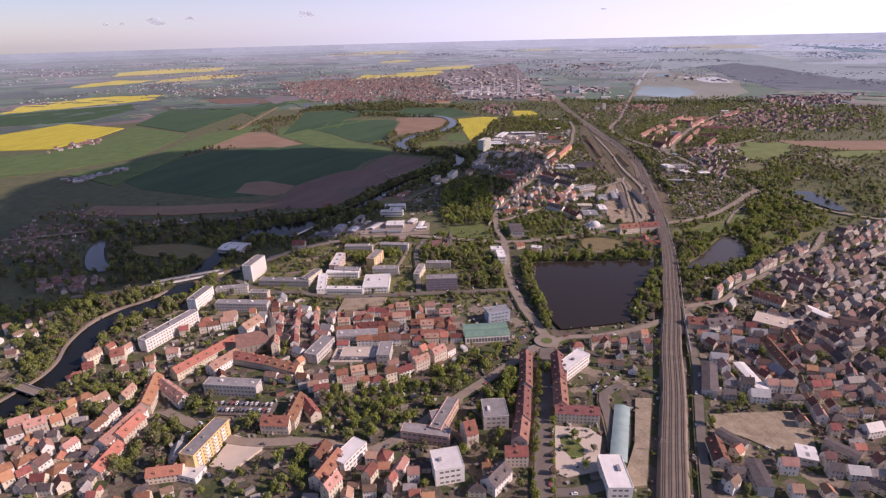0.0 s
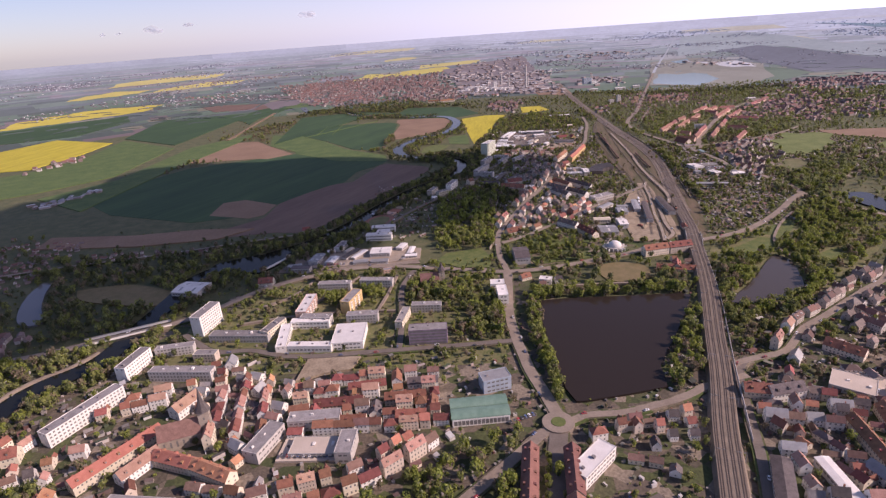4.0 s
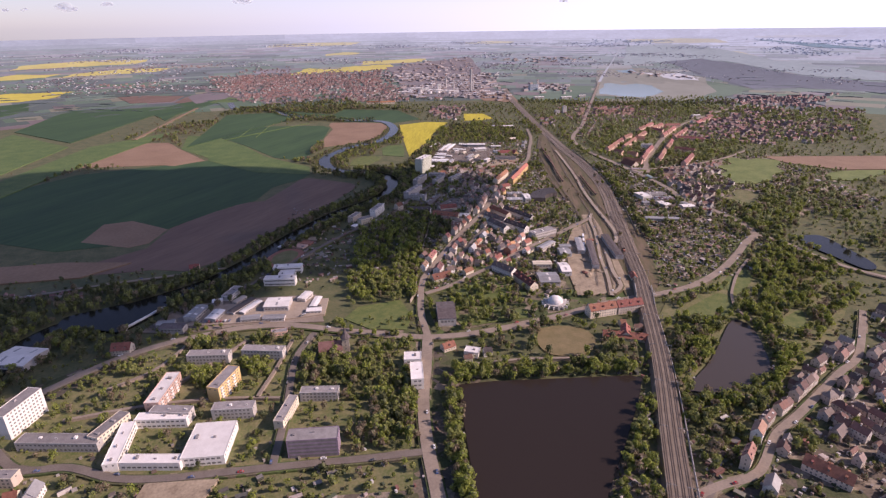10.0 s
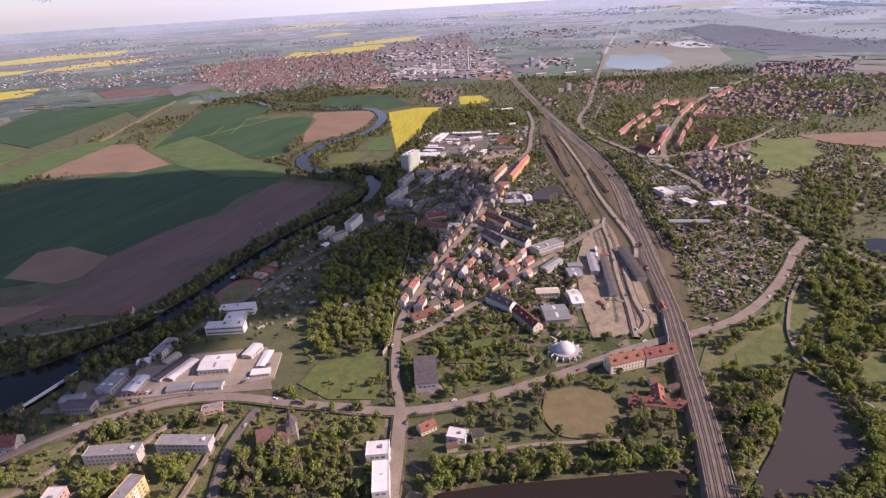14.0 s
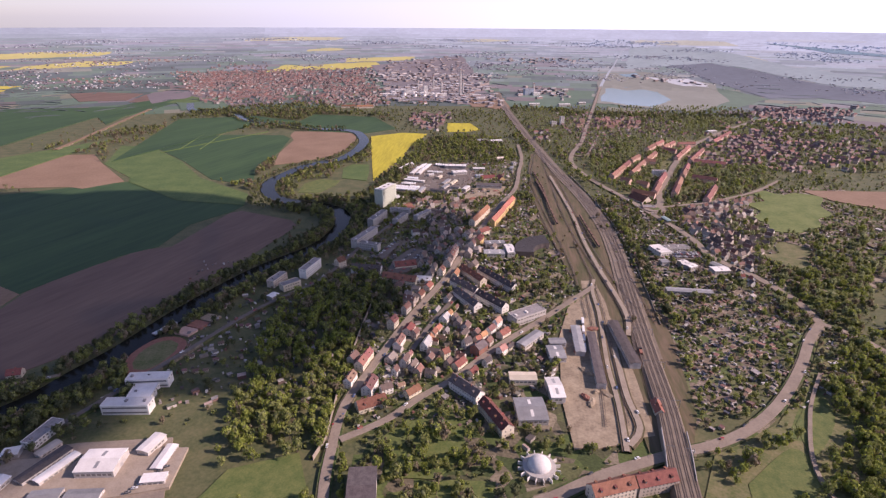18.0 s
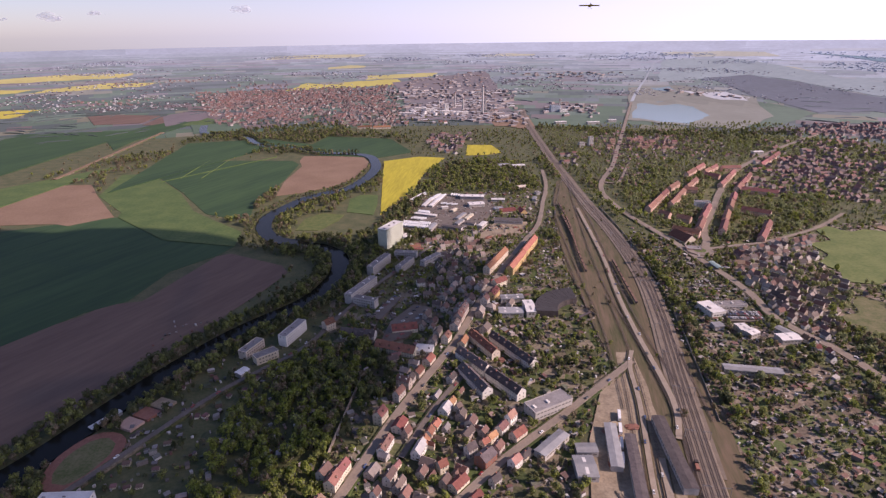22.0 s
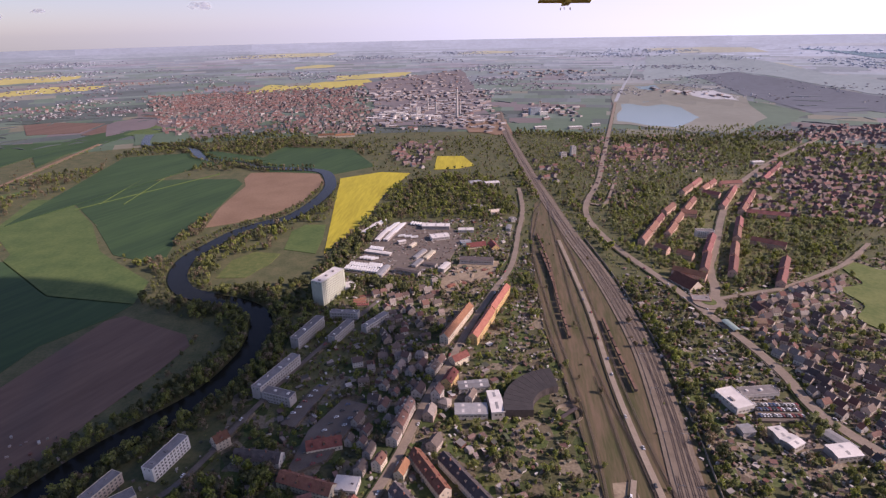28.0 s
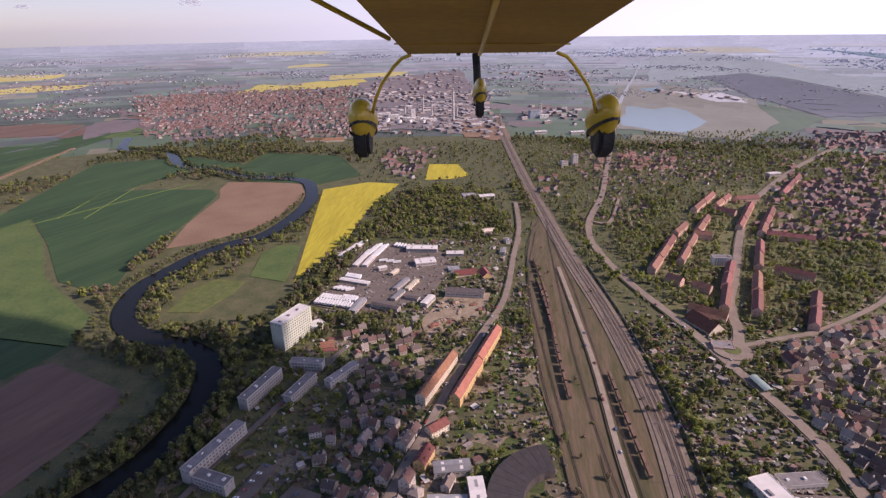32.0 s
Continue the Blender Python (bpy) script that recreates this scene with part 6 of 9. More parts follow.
building(-177, 333, 40, 12, 74, 15, "slab_orange")
building(-180, 310, 18, 12, 164, 5, "flat_white")
building(-252, 357, 43, 11, 77, 9, "old_pink")
building(-246, 356, 25, 11, 79, 9, "old_orange")
building(-251, 400, 44, 12, 102, 10, "old_orange")
building(-232, 401, 39, 11, 141, 9, "old_pink")
building(-244, 322, 28, 11, 84, 9, "old_orange")
building(-196, 309, 24, 10, 8, 8, "old_orange")
building(-83, 306, 28, 12, 67, 11, "red")
building(-70, 319, 25, 12, 59, 11, "flat_white")
building(-91, 322, 17, 10, 74, 10, "red")
building(-312, 463, 12, 12, 22, 10, "red")
building(-330, 445, 9, 10, 28, 8, "red")
building(-202, 515, 25, 12, 66, 10, "old_pink")
building(-81, 934, 36, 11, 0, 9, "school")
building(-84, 899, 38, 11, 177, 9, "school")
building(-80, 916.5, 20, 22, 2, 6, "school")
building(-174, 794, 25, 11, 175, 7, "hall_d")
building(-160, 824, 28, 14, 78, 7, "hall_g")
building(-138, 817, 21, 12, 77, 6, "hall_w")
building(-74, 835, 27, 22, 178, 8, "hall_w")
building(-73, 807, 23, 9, 179, 5, "hall_g")
building(-32, 819, 16, 8, 2, 5, "hall_w")
building(-47, 853, 19, 10, 70, 6, "hall_w")
building(-135, 872, 28, 11, 74, 6, "slab_white")
building(-146, 852, 11, 9, 12, 5, "hall_w")
building(-209, 758, 18, 12, 2, 8, "red")
building(-300, 750, 36, 30, -12, 7, "hall_w")
building(-115, 838, 36, 9, 62, 5, "hall_d")
building(-104, 834, 30, 7, 62, 5, "hall_w")
building(-98, 808, 20, 10, 4, 5, "hall_g")
building(-33, 840, 24, 8, 82, 4, "hall_w")
building(-122, 855, 16, 7, 62, 4, "hall_c")
building(-186, 806, 18, 9, 8, 5, "hall_g")
building(-206, 955, 12, 9, 10, 6, "red")
building(-62, 778, 16, 8, 10, 4, "flat_pink")
building(77, 681, 11, 26, 1, 13, "flat_white")
building(74, 709, 16, 13, 178, 10, "flat_white")
building(112, 795, 19, 38, 0, 9, "hall_d")
building(280, 785, 32, 12, 11, 11, "red")
building(312, 790, 30, 12, 9, 11, "red")
building(287, 735, 43, 10, 163, 5, "red")
building(290, 741, 19, 9, 72, 7, "red")
building(131, 720, 14, 10, 160, 6, "flat_white")
building(109, 733, 13, 9, 25, 6, "red")
building(315, 973, 49, 9, 79, 6, "hall_g")
building(322, 940, 86, 8, 78, 7, "hall_d")
building(358, 964, 78, 10, 85, 7, "hall_d")
building(247, 915, 24, 12, 175, 6, "hall_c")
building(271, 896, 12, 28, 178, 7, "hall_w")
building(244, 871, 24, 28, 178, 6, "hall_g")
building(287, 951, 15, 22, 178, 6, "hall_g")
building(293, 970, 16, 10, 178, 6, "hall_g")
building(275, 1025, 40, 16, 27, 9, "flat_grey")
building(268, 977, 33, 10, 43, 6, "hall_g")
building(195, 901, 33, 11, 128, 10, "dark")
building(214, 864, 38, 11, 111, 10, "red")
building(114, 890, 25, 12, 22, 7, "red")
building(350, 868, 16, 8, 81, 6, "red")
building(229, 1126, 47, 10, 117, 10, "red")
building(257, 1113, 65, 10, 121, 10, "dark")
building(215, 1063, 44, 11, 116, 10, "dark")
building(242, 1057, 43, 11, 125, 10, "dark")
building(216, 1095, 43, 11, 125, 10, "dark")
building(269, 1347, 76, 10, 63, 11, "red")
building(296, 1337, 63, 10, 64, 12, "orange_red")
building(324, 1397, 63, 10, 64, 12, "orange_red")
building(265, 1277, 19, 10, 36, 9, "red")
building(253, 1243, 20, 10, 65, 10, "yellow_red")
building(290, 1203, 11, 30, 1, 8, "hall_w")
building(268, 1197, 28, 15, 176, 6, "hall_g")
building(274, 1232, 28, 12, 3, 6, "hall_g")
building(116, 1437, 46, 16, 60, 31, "tower")
building(137, 1460, 18, 16, 37, 5, "flat_white")
building(105, 1341, 51, 10, 66, 13, "slab_grey")
building(141, 1340, 39, 9, 64, 10, "slab_grey")
building(177, 1360, 39, 8, 52, 8, "slab_grey")
building(141, 1378, 33, 9, 170, 10, "slab_grey")
building(89, 1261, 59, 10, 63, 13, "slab_grey")
building(97, 1230, 30, 10, 156, 10, "slab_grey")
building(26, 1159, 38, 10, 69, 12, "slab_white")
building(8, 1117, 23, 11, 39, 8, "slab_cream")
building(-10, 1131, 28, 10, 66, 9, "slab_cream")
building(146, 1166, 28, 12, 10, 7, "red")
building(168, 1122, 18, 14, 169, 5, "flat_white")
building(62, 1175, 12, 10, 44, 11, "red")
building(97, 1155, 38, 12, 168, 8, "dark")
building(139, 1124, 44, 12, 157, 8, "red")
building(-7, 1090, 11, 9, 57, 5, "hall_w")
building(499, 1191, 18, 28, 12, 7, "flat_white")
building(526, 1200, 33, 12, 1, 6, "flat_grey")
building(566, 1314, 23, 9, 94, 5, "canopy")
building(569, 1425, 37, 22, 109, 6, "red")
building(566, 1380, 21, 14, 166, 5, "flat_pink")
building(511, 1146, 11, 14, 5, 6, "hall_w")
building(515, 1136, 13, 12, 23, 6, "hall_w")
building(547, 1123, 21, 14, 3, 6, "hall_w")
building(479, 1069, 52, 10, 168, 5, "hall_g")
building(488, 1154, 11, 10, 5, 5, "hall_g")
building(553, 1135, 23, 10, 111, 5, "hall_g")
building(262, 1676, 46, 16, 172, 7, "hall_w")
building(265, 1627, 29, 18, 10, 6, "hall_w")
building(312, 1524, 48, 14, 168, 7, "hall_d")
building(170, 1573, 42, 8, 156, 4, "hall_w")
building(180, 1503, 34, 9, 71, 5, "hall_g")
building(265, 1507, 24, 9, 62, 6, "hall_w")
building(152, 1679, 58, 9, 64, 5, "hall_w")
building(175, 1652, 60, 8, 72, 4, "hall_w")
building(188, 1650, 58, 8, 72, 4, "hall_w")
building(205, 1612, 12, 7, 20, 5, "hall_w")
building(222, 1598, 16, 6, 60, 4, "hall_c")
building(232, 1560, 34, 7, 62, 4, "hall_g")
building(246, 1556, 30, 6, 62, 4, "hall_c")
building(228, 1528, 26, 7, 62, 4, "hall_g")
building(246, 1520, 18, 8, 152, 4, "hall_d")
building(214, 1497, 36, 9, 152, 6, "hall_d")
building(318, 1586, 30, 12, 10, 5, "red")
building(345, 1583, 22, 12, 100, 5, "yellow_red")
building(304, 1602, 16, 10, 10, 4, "flat_blue")
building(372, 1740, 22, 14, 12, 7, "hall_c")
building(396, 1700, 14, 10, 100, 5, "flat_grey")
building(340, 1780, 26, 10, 8, 5, "flat_grey")
building(382, 1660, 20, 8, 75, 4, "hall_g")
building(310, 1655, 25, 12, 175, 5, "hall_w")
building(581, 1583, 44, 11, 54, 10, "estate")
building(609, 1622, 44, 11, 54, 10, "estate")
building(636, 1660, 44, 11, 54, 10, "estate")
building(678, 1715, 52, 11, 48, 10, "estate")
building(635, 1611, 54, 11, 54, 10, "estate")
building(668, 1658, 54, 11, 54, 10, "estate")
building(712, 1717, 38, 11, 52, 10, "estate")
building(737, 1750, 38, 11, 52, 10, "estate")
building(766, 1829, 58, 11, 48, 10, "estate")
building(807, 1874, 58, 11, 48, 10, "estate")
building(808, 1838, 38, 11, 46, 10, "estate")
building(837, 1867, 38, 11, 46, 10, "estate")
building(798, 1793, 31, 11, 131, 10, "estate")
building(874, 1861, 45, 11, 2, 10, "estate")
building(788, 1730, 46, 11, 52, 10, "estate")
building(819, 1770, 46, 11, 52, 10, "estate")
building(849, 1809, 46, 11, 52, 10, "estate")
building(650, 1524, 39, 11, 56, 10, "estate")
building(673, 1559, 39, 11, 56, 10, "estate")
building(623, 1478, 61, 11, 58, 10, "estate")
building(586, 1534, 21, 11, 125, 10, "estate")
building(609, 1509, 23, 11, 134, 10, "estate")
building(584, 1446, 42, 11, 140, 10, "estate")
building(727, 1581, 50, 11, 58, 10, "estate")
building(756, 1626, 50, 11, 58, 10, "estate")
building(807, 1701, 46, 11, 52, 10, "estate")
building(838, 1740, 46, 11, 52, 10, "estate")
building(868, 1778, 46, 11, 52, 10, "estate")
building(654, 1464, 56, 11, 58, 10, "estate")
building(685, 1515, 56, 11, 58, 10, "estate")
building(749, 1537, 46, 11, 139, 10, "estate")
building(694, 1421, 45, 11, 52, 10, "estate")
building(723, 1460, 45, 11, 52, 10, "estate")
building(828, 1664, 64, 11, 151, 10, "estate")
building(701, 1686, 25, 11, 157, 10, "estate")
building(677, 1587, 26, 12, 170, 12, "slab_white")
building(976, 1903, 55, 11, 47, 10, "estate")
building(1016, 1945, 55, 11, 47, 10, "estate")
building(1056, 1987, 55, 11, 47, 10, "estate")

# ---- house rows along the streets ----
street_row([(-338, 355), (-311, 374), (-288, 407)], 7.5, "oldred")
street_row([(-338, 355), (-311, 374), (-288, 407)], -7.5, "oldred")
street_row([(-283, 312), (-266, 359), (-261, 402)], 7.5, "oldred")
street_row([(-283, 312), (-266, 359), (-261, 402)], -7.5, "oldred")
street_row([(-286, 510), (-223, 531), (-177, 542)], 7.5, "oldred")
street_row([(-286, 510), (-223, 531), (-177, 542)], -7.5, "oldred")
street_row([(-109, 507), (-51, 513), (11, 517)], 7.5, "oldred")
street_row([(-109, 507), (-51, 513), (11, 517)], -7.5, "oldred")
street_row([(-106, 486), (-49, 486), (10, 487)], 7.5, "oldred")
street_row([(-106, 486), (-49, 486), (10, 487)], -7.5, "oldred")
street_row([(-112, 406), (-45, 428), (7, 471)], 7.5, "oldred")
street_row([(-112, 406), (-45, 428), (7, 471)], -7.5, "oldred")
street_row([(-87, 286), (-63, 326)], 7.5, "oldred")
street_row([(-87, 286), (-63, 326)], -7.5, "oldred")
street_row([(-52, 284), (-36, 321)], 7.5, "oldred")
street_row([(-52, 284), (-36, 321)], -7.5, "oldred")
street_row([(-310, 305), (-290, 329)], 7.5, "oldred")
street_row([(-310, 305), (-290, 329)], -7.5, "oldred")
street_row([(-368, 410), (-334, 443), (-318, 481)], 7.5, "oldred")
street_row([(-368, 410), (-334, 443), (-318, 481)], -7.5, "oldred")
for y_ in (497, 524, 540):
    street_row([(-104, y_), (-45, y_ + 3), (12, y_ + 6)], 0, "oldred")
for x_ in (-178, -160, -140):
    street_row([(x_, 548), (x_ + 6, 510), (x_ + 14, 470)], 0, "oldred")
for a_ in ((-300, 340, -262, 300), (-330, 330, -300, 296), (-210, 440, -190, 410), (-160, 425, -110, 415), (-60, 420, -10, 455), (-200, 345, -190, 300)):
    street_row([a_[:2], a_[2:]], 0, "old")
for a_ in ((228, 440, 330, 410), (240, 470, 345, 440), (300, 395, 330, 470), (345, 400, 385, 470), (385, 400, 430, 480), (400, 470, 520, 545), (410, 500, 520, 570), (430, 560, 560, 620), (470, 620, 600, 690), (480, 650, 610, 740), (225, 300, 300, 290), (290, 330, 350, 340), (420, 430, 500, 500)):
    street_row([a_[:2], a_[2:]], 0, "old")
street_row([(213, 392), (283, 381), (365, 387)], 7.5, "old")
street_row([(213, 392), (283, 381), (365, 387)], -7.5, "old")
street_row([(253, 469), (283, 397), (276, 341)], 7.5, "old")
street_row([(253, 469), (283, 397), (276, 341)], -7.5, "old")
street_row([(362, 513), (362, 427), (359, 379)], 7.5, "old")
street_row([(362, 513), (362, 427), (359, 379)], -7.5, "old")
street_row([(322, 515), (385, 502), (432, 474)], 7.5, "old")
street_row([(322, 515), (385, 502), (432, 474)], -7.5, "old")
street_row([(417, 627), (458, 508)], 7.5, "old")
street_row([(417, 627), (458, 508)], -7.5, "old")
street_row([(540, 740), (556, 636)], 7.5, "old")
street_row([(540, 740), (556, 636)], -7.5, "old")
street_row([(259, 315), (286, 284)], 7.5, "old")
street_row([(259, 315), (286, 284)], -7.5, "old")
street_row([(178, 289), (214, 314)], 7.5, "old")
street_row([(178, 289), (214, 314)], -7.5, "old")
street_row([(92, 880), (114, 947), (143, 1019), (170, 1075), (203, 1144), (234, 1229), (254, 1273)], 9.5, "street")
street_row([(96, 900), (114, 947), (143, 1019), (170, 1075), (203, 1144), (234, 1229), (254, 1273)], -9.5, "street")
street_row([(150, 892), (187, 922), (232, 968), (292, 1020)], -9, "street")
street_row([(187, 922), (232, 968), (270, 1000)], 9, "old")
street_row([(206, 1075), (180, 1029), (155, 975)], 8, "old")
street_row([(206, 1075), (180, 1029), (155, 975)], -8, "old")
street_row([(175, 960), (215, 990), (250, 1030)], 6, "old")
street_row([(300, 540), (346, 588), (379, 610), (440, 650)], 9, "old")
street_row([(300, 540), (346, 588), (379, 610), (440, 650)], -9, "oldred")

# ---- quarters ----
district((-349, 359), (-254, 379), (-236, 293), (-310, 295), 8, 14, "old", 0.90)
district((-233, 293), (-188, 322), (-175, 291), (-217, 278), 3, 6, "old", 0.60)
district((-300, 502), (-269, 512), (-241, 421), (-267, 414), 3, 3, "old", 0.50)
district((-186, 565), (-116, 547), (-117, 442), (-163, 469), 7, 7, "old", 0.90)
district((-114, 534), (9, 547), (15, 482), (-110, 482), 6, 18, "oldred", 0.95)
district((-149, 434), (-97, 432), (-93, 406), (-120, 400), 2, 6, "old", 0.80)
district((-57, 449), (6, 466), (1, 437), (-44, 404), 2, 6, "old", 0.70)
district((-95, 325), (-14, 322), (-13, 281), (-93, 279), 5, 11, "old", 0.85)
district((14, 310), (42, 309), (38, 279), (13, 280), 3, 3, "old", 0.60)
district((147, 480), (211, 488), (175, 403), (136, 422), 3, 4, "villa", 0.60)
district((122, 468), (209, 481), (203, 466), (117, 450), 1, 9, "oldred", 0.90)
district((262, 514), (348, 481), (297, 390), (214, 393), 7, 12, "old", 0.65)
district((364, 515), (521, 590), (348, 365), (293, 382), 12, 15, "old", 0.62)
district((401, 650), (711, 838), (533, 606), (379, 540), 12, 18, "old", 0.5)
district((292, 367), (346, 362), (277, 271), (239, 273), 7, 6, "old", 0.60)
district((184, 326), (216, 325), (186, 274), (163, 275), 4, 4, "old", 0.40)
district((224, 297), (251, 296), (235, 273), (207, 274), 2, 3, "old", 0.50)
district((-454, 430), (-411, 456), (-389, 506), (-486, 511), 5, 5, "villa", 0.60)
district((-429, 466), (-426, 508), (-428, 558), (-483, 523), 3, 6, "old", 0.80)
district((-318, 461), (-300, 480), (-266, 422), (-292, 415), 2, 2, "old", 0.60)
district((-211, 582), (-189, 586), (-137, 503), (-191, 509), 5, 4, "old", 0.70)
district((258, 516), (339, 489), (304, 446), (232, 462), 4, 8, "old", 0.75)
district((299, 529), (322, 513), (304, 493), (272, 497), 2, 4, "old", 0.60)
district((411, 632), (469, 653), (429, 583), (397, 579), 3, 4, "old", 0.80)
district((110, 719), (146, 722), (147, 702), (113, 700), 2, 3, "villa", 0.50)
district((275, 764), (317, 767), (311, 744), (271, 741), 2, 3, "villa", 0.40)
district((94, 946), (151, 1074), (163, 1056), (108, 930), 2, 10, "oldred", 0.85)
district((117, 937), (178, 1055), (200, 1027), (144, 921), 3, 8, "old", 0.75)
district((144, 925), (195, 1038), (239, 976), (192, 923), 4, 6, "old", 0.70)
district((142, 1074), (218, 1248), (229, 1191), (166, 1062), 2, 9, "old", 0.85)
district((215, 1210), (272, 1290), (276, 1209), (229, 1127), 3, 3, "old", 0.60)
district((108, 905), (139, 922), (153, 893), (119, 876), 2, 3, "old", 0.50)
district((288, 1191), (361, 1208), (337, 1070), (279, 1071), 4, 4, "shed", 0.22)
district((158, 1170), (218, 1315), (243, 1285), (185, 1142), 3, 9, "old", 0.70)
district((128, 1115), (185, 1134), (167, 1085), (144, 1045), 3, 5, "old", 0.55)
district((254, 1271), (292, 1268), (275, 1201), (247, 1203), 3, 3, "old", 0.50)
district((164, 1445), (252, 1476), (258, 1327), (190, 1308), 7, 9, "villa", 0.75)
district((151, 1304), (199, 1315), (226, 1245), (170, 1243), 4, 5, "old", 0.40)
district((148, 1423), (189, 1437), (193, 1398), (154, 1406), 3, 4, "garage", 0.95)
district((216, 1589), (270, 1603), (253, 1497), (198, 1509), 4, 5, "shed", 0.30)
district((301, 1600), (386, 1631), (370, 1540), (319, 1545), 3, 6, "shed", 0.28)
district((298, 1815), (420, 1834), (402, 1674), (308, 1683), 4, 6, "shed", 0.35)
district((440, 1009), (552, 1017), (480, 909), (376, 832), 12, 14, "shed", 0.30)
district((482, 1301), (556, 1289), (558, 1017), (440, 1015), 9, 16, "shed", 0.25)
district((506, 1504), (539, 1451), (536, 1313), (485, 1317), 8, 12, "shed", 0.28)
district((533, 1293), (543, 1215), (501, 1218), (508, 1255), 6, 8, "shed", 0.28)
district((342, 1413), (370, 1416), (342, 1254), (311, 1250), 14, 5, "shed", 0.30)
district((444, 1012), (571, 1048), (554, 974), (382, 835), 8, 10, "shed", 0.22)
district((-96, 1068), (-29, 1078), (-22, 950), (-58, 943), 6, 9, "shed", 0.35)
district((-38, 1033), (2, 1103), (32, 1077), (-3, 949), 6, 5, "shed", 0.30)
district((592, 1308), (684, 1227), (560, 1074), (563, 1181), 10, 12, "villa", 0.70)
district((483, 1140), (561, 1118), (521, 1077), (455, 1081), 4, 9, "shed", 0.28)
district((701, 1413), (747, 1304), (684, 1227), (603, 1315), 5, 12, "villa", 0.50)
district((637, 1393), (786, 1430), (685, 1310), (597, 1300), 7, 9, "villa", 0.70)
district((610, 1353), (655, 1349), (628, 1306), (592, 1309), 4, 2, "row", 0.90)
district((721, 2250), (929, 2290), (862, 2115), (655, 2088), 5, 12, "row", 0.60)
district((591, 1959), (795, 2023), (694, 1872), (569, 1851), 4, 9, "shed", 0.28)

def far_quarter(a, b, c, d, rows, cols, fill, red):
    """The same with its corners as bearing and distance."""
    far_town(true_place(*a), true_place(*b), true_place(*c), true_place(*d), rows, cols, fill, red)


far_quarter((-18, 2330), (-0.5, 2120), (-2.2, 3900), (-20.5, 3850), 56, 60, 0.85, 0.85)
far_quarter((-18.3, 3350), (-11, 3500), (-12, 4600), (-17, 4300), 9, 14, 0.5, 0.7)
far_quarter((-1, 2200), (11, 2060), (9, 3500), (-2.5, 3500), 34, 28, 0.55, 0.05)
far_quarter((-1.8, 3300), (8, 3300), (6, 5400), (-1.5, 4600), 18, 18, 0.42, 0.05)
far_quarter((1.7, 1700), (4.2, 1640), (6.2, 1990), (1, 1960), 12, 9, 0.7, 0.5)
far_quarter((11.5, 2400), (17.5, 2330), (17, 2800), (12, 2900), 8, 12, 0.4, 0.1)
far_quarter((31.6, 2133), (40, 2150), (41, 2700), (33, 2420), 15, 26, 0.66, 0.6)
far_quarter((-30, 3300), (-24, 3200), (-23, 3500), (-29, 3700), 6, 12, 0.5, 0.5)
far_quarter((-27, 4600), (-19, 4700), (-18, 5200), (-26, 5200), 6, 18, 0.45, 0.5)
far_quarter((22, 3650), (29, 3250), (29, 3100), (22, 3450), 4, 14, 0.4, 0.0)
far_quarter((9, 4300), (19, 4600), (19, 5200), (8, 5200), 8, 16, 0.35, 0.2)
far_town((600, 1960), (980, 1990), (1080, 2420), (660, 2420), 26, 26, 0.55, 0.7, 0.6)
far_town((560, 1700), (640, 1760), (760, 1990), (590, 1960), 16, 9, 0.5, 0.7, 0.5)
for a_, b_ in (((810, 1700), (1010, 1585)), ((815, 1735), (1015, 1620)), ((890, 1835), (1190, 1645)), ((910, 1870), (1210, 1680)), ((990, 1945), (1320, 1765)), ((1015, 1978), (1340, 1798)), ((860, 1780), (1110, 1640)), ((960, 1905), (1260, 1730))):
    d_ = (Vector(b_) - Vector(a_)).orthogonal().normalized() * 7
    far_town(a_, b_, (b_[0] + d_.x, b_[1] + d_.y), (a_[0] + d_.x, a_[1] + d_.y), 1, 24, 1.6, 0.8, 0.85)
far_town((-690, 735), (-545, 720), (-560, 960), (-720, 1010), 26, 20, 0.5, 0.7, 0.42)
far_town((-520, 620), (-440, 612), (-430, 650), (-505, 695), 6, 8, 0.7, 0.6, 0.7)
far_town((-560, 868), (-300, 882), (-290, 905), (-570, 905), 3, 30, 0.5, 0.8, 0.4)
far_town((-860, 1205), (-770, 1330), (-745, 1320), (-800, 1190), 6, 9, 0.6, 0.0, 0.55)
far_town((-1098, 1535), (-1034, 1698), (-1076, 1804), (-1158, 1651), 4, 9, 0.60, 0.60)
far_town((787, 1630), (1261, 1557), (1657, 2073), (1130, 2279), 16, 26, 0.55, 0.40)

far_town((1023, 1952), (1564, 2354), (964, 1642), (900, 1725), 14, 14, 0.75, 0.55)
far_town((516, 2157), (635, 2200), (558, 1923), (495, 1893), 6, 7, 0.40, 0.55)
finish_houses()

# ---- landmarks ----
def cylinder(bm, r0, r1, z0, z1, n=24, cx=0.0, cy=0.0, cap=True, slot=0):
    a = [bm.verts.new((cx + r0 * math.cos(2 * math.pi * i / n), cy + r0 * math.sin(2 * math.pi * i / n), z0)) for i in range(n)]
    if r1 < 0.01:
        t = bm.verts.new((cx, cy, z1))
        for i in range(n):
            bm.faces.new((a[i], a[(i + 1) % n], t)).material_index = slot
        return
    b = [bm.verts.new((cx + r1 * math.cos(2 * math.pi * i / n), cy + r1 * math.sin(2 * math.pi * i / n), z1)) for i in range(n)]
    for i in range(n):
        bm.faces.new((a[i], a[(i + 1) % n], b[(i + 1) % n], b[i])).material_index = slot
    if cap:
        bm.faces.new(b).material_index = slot


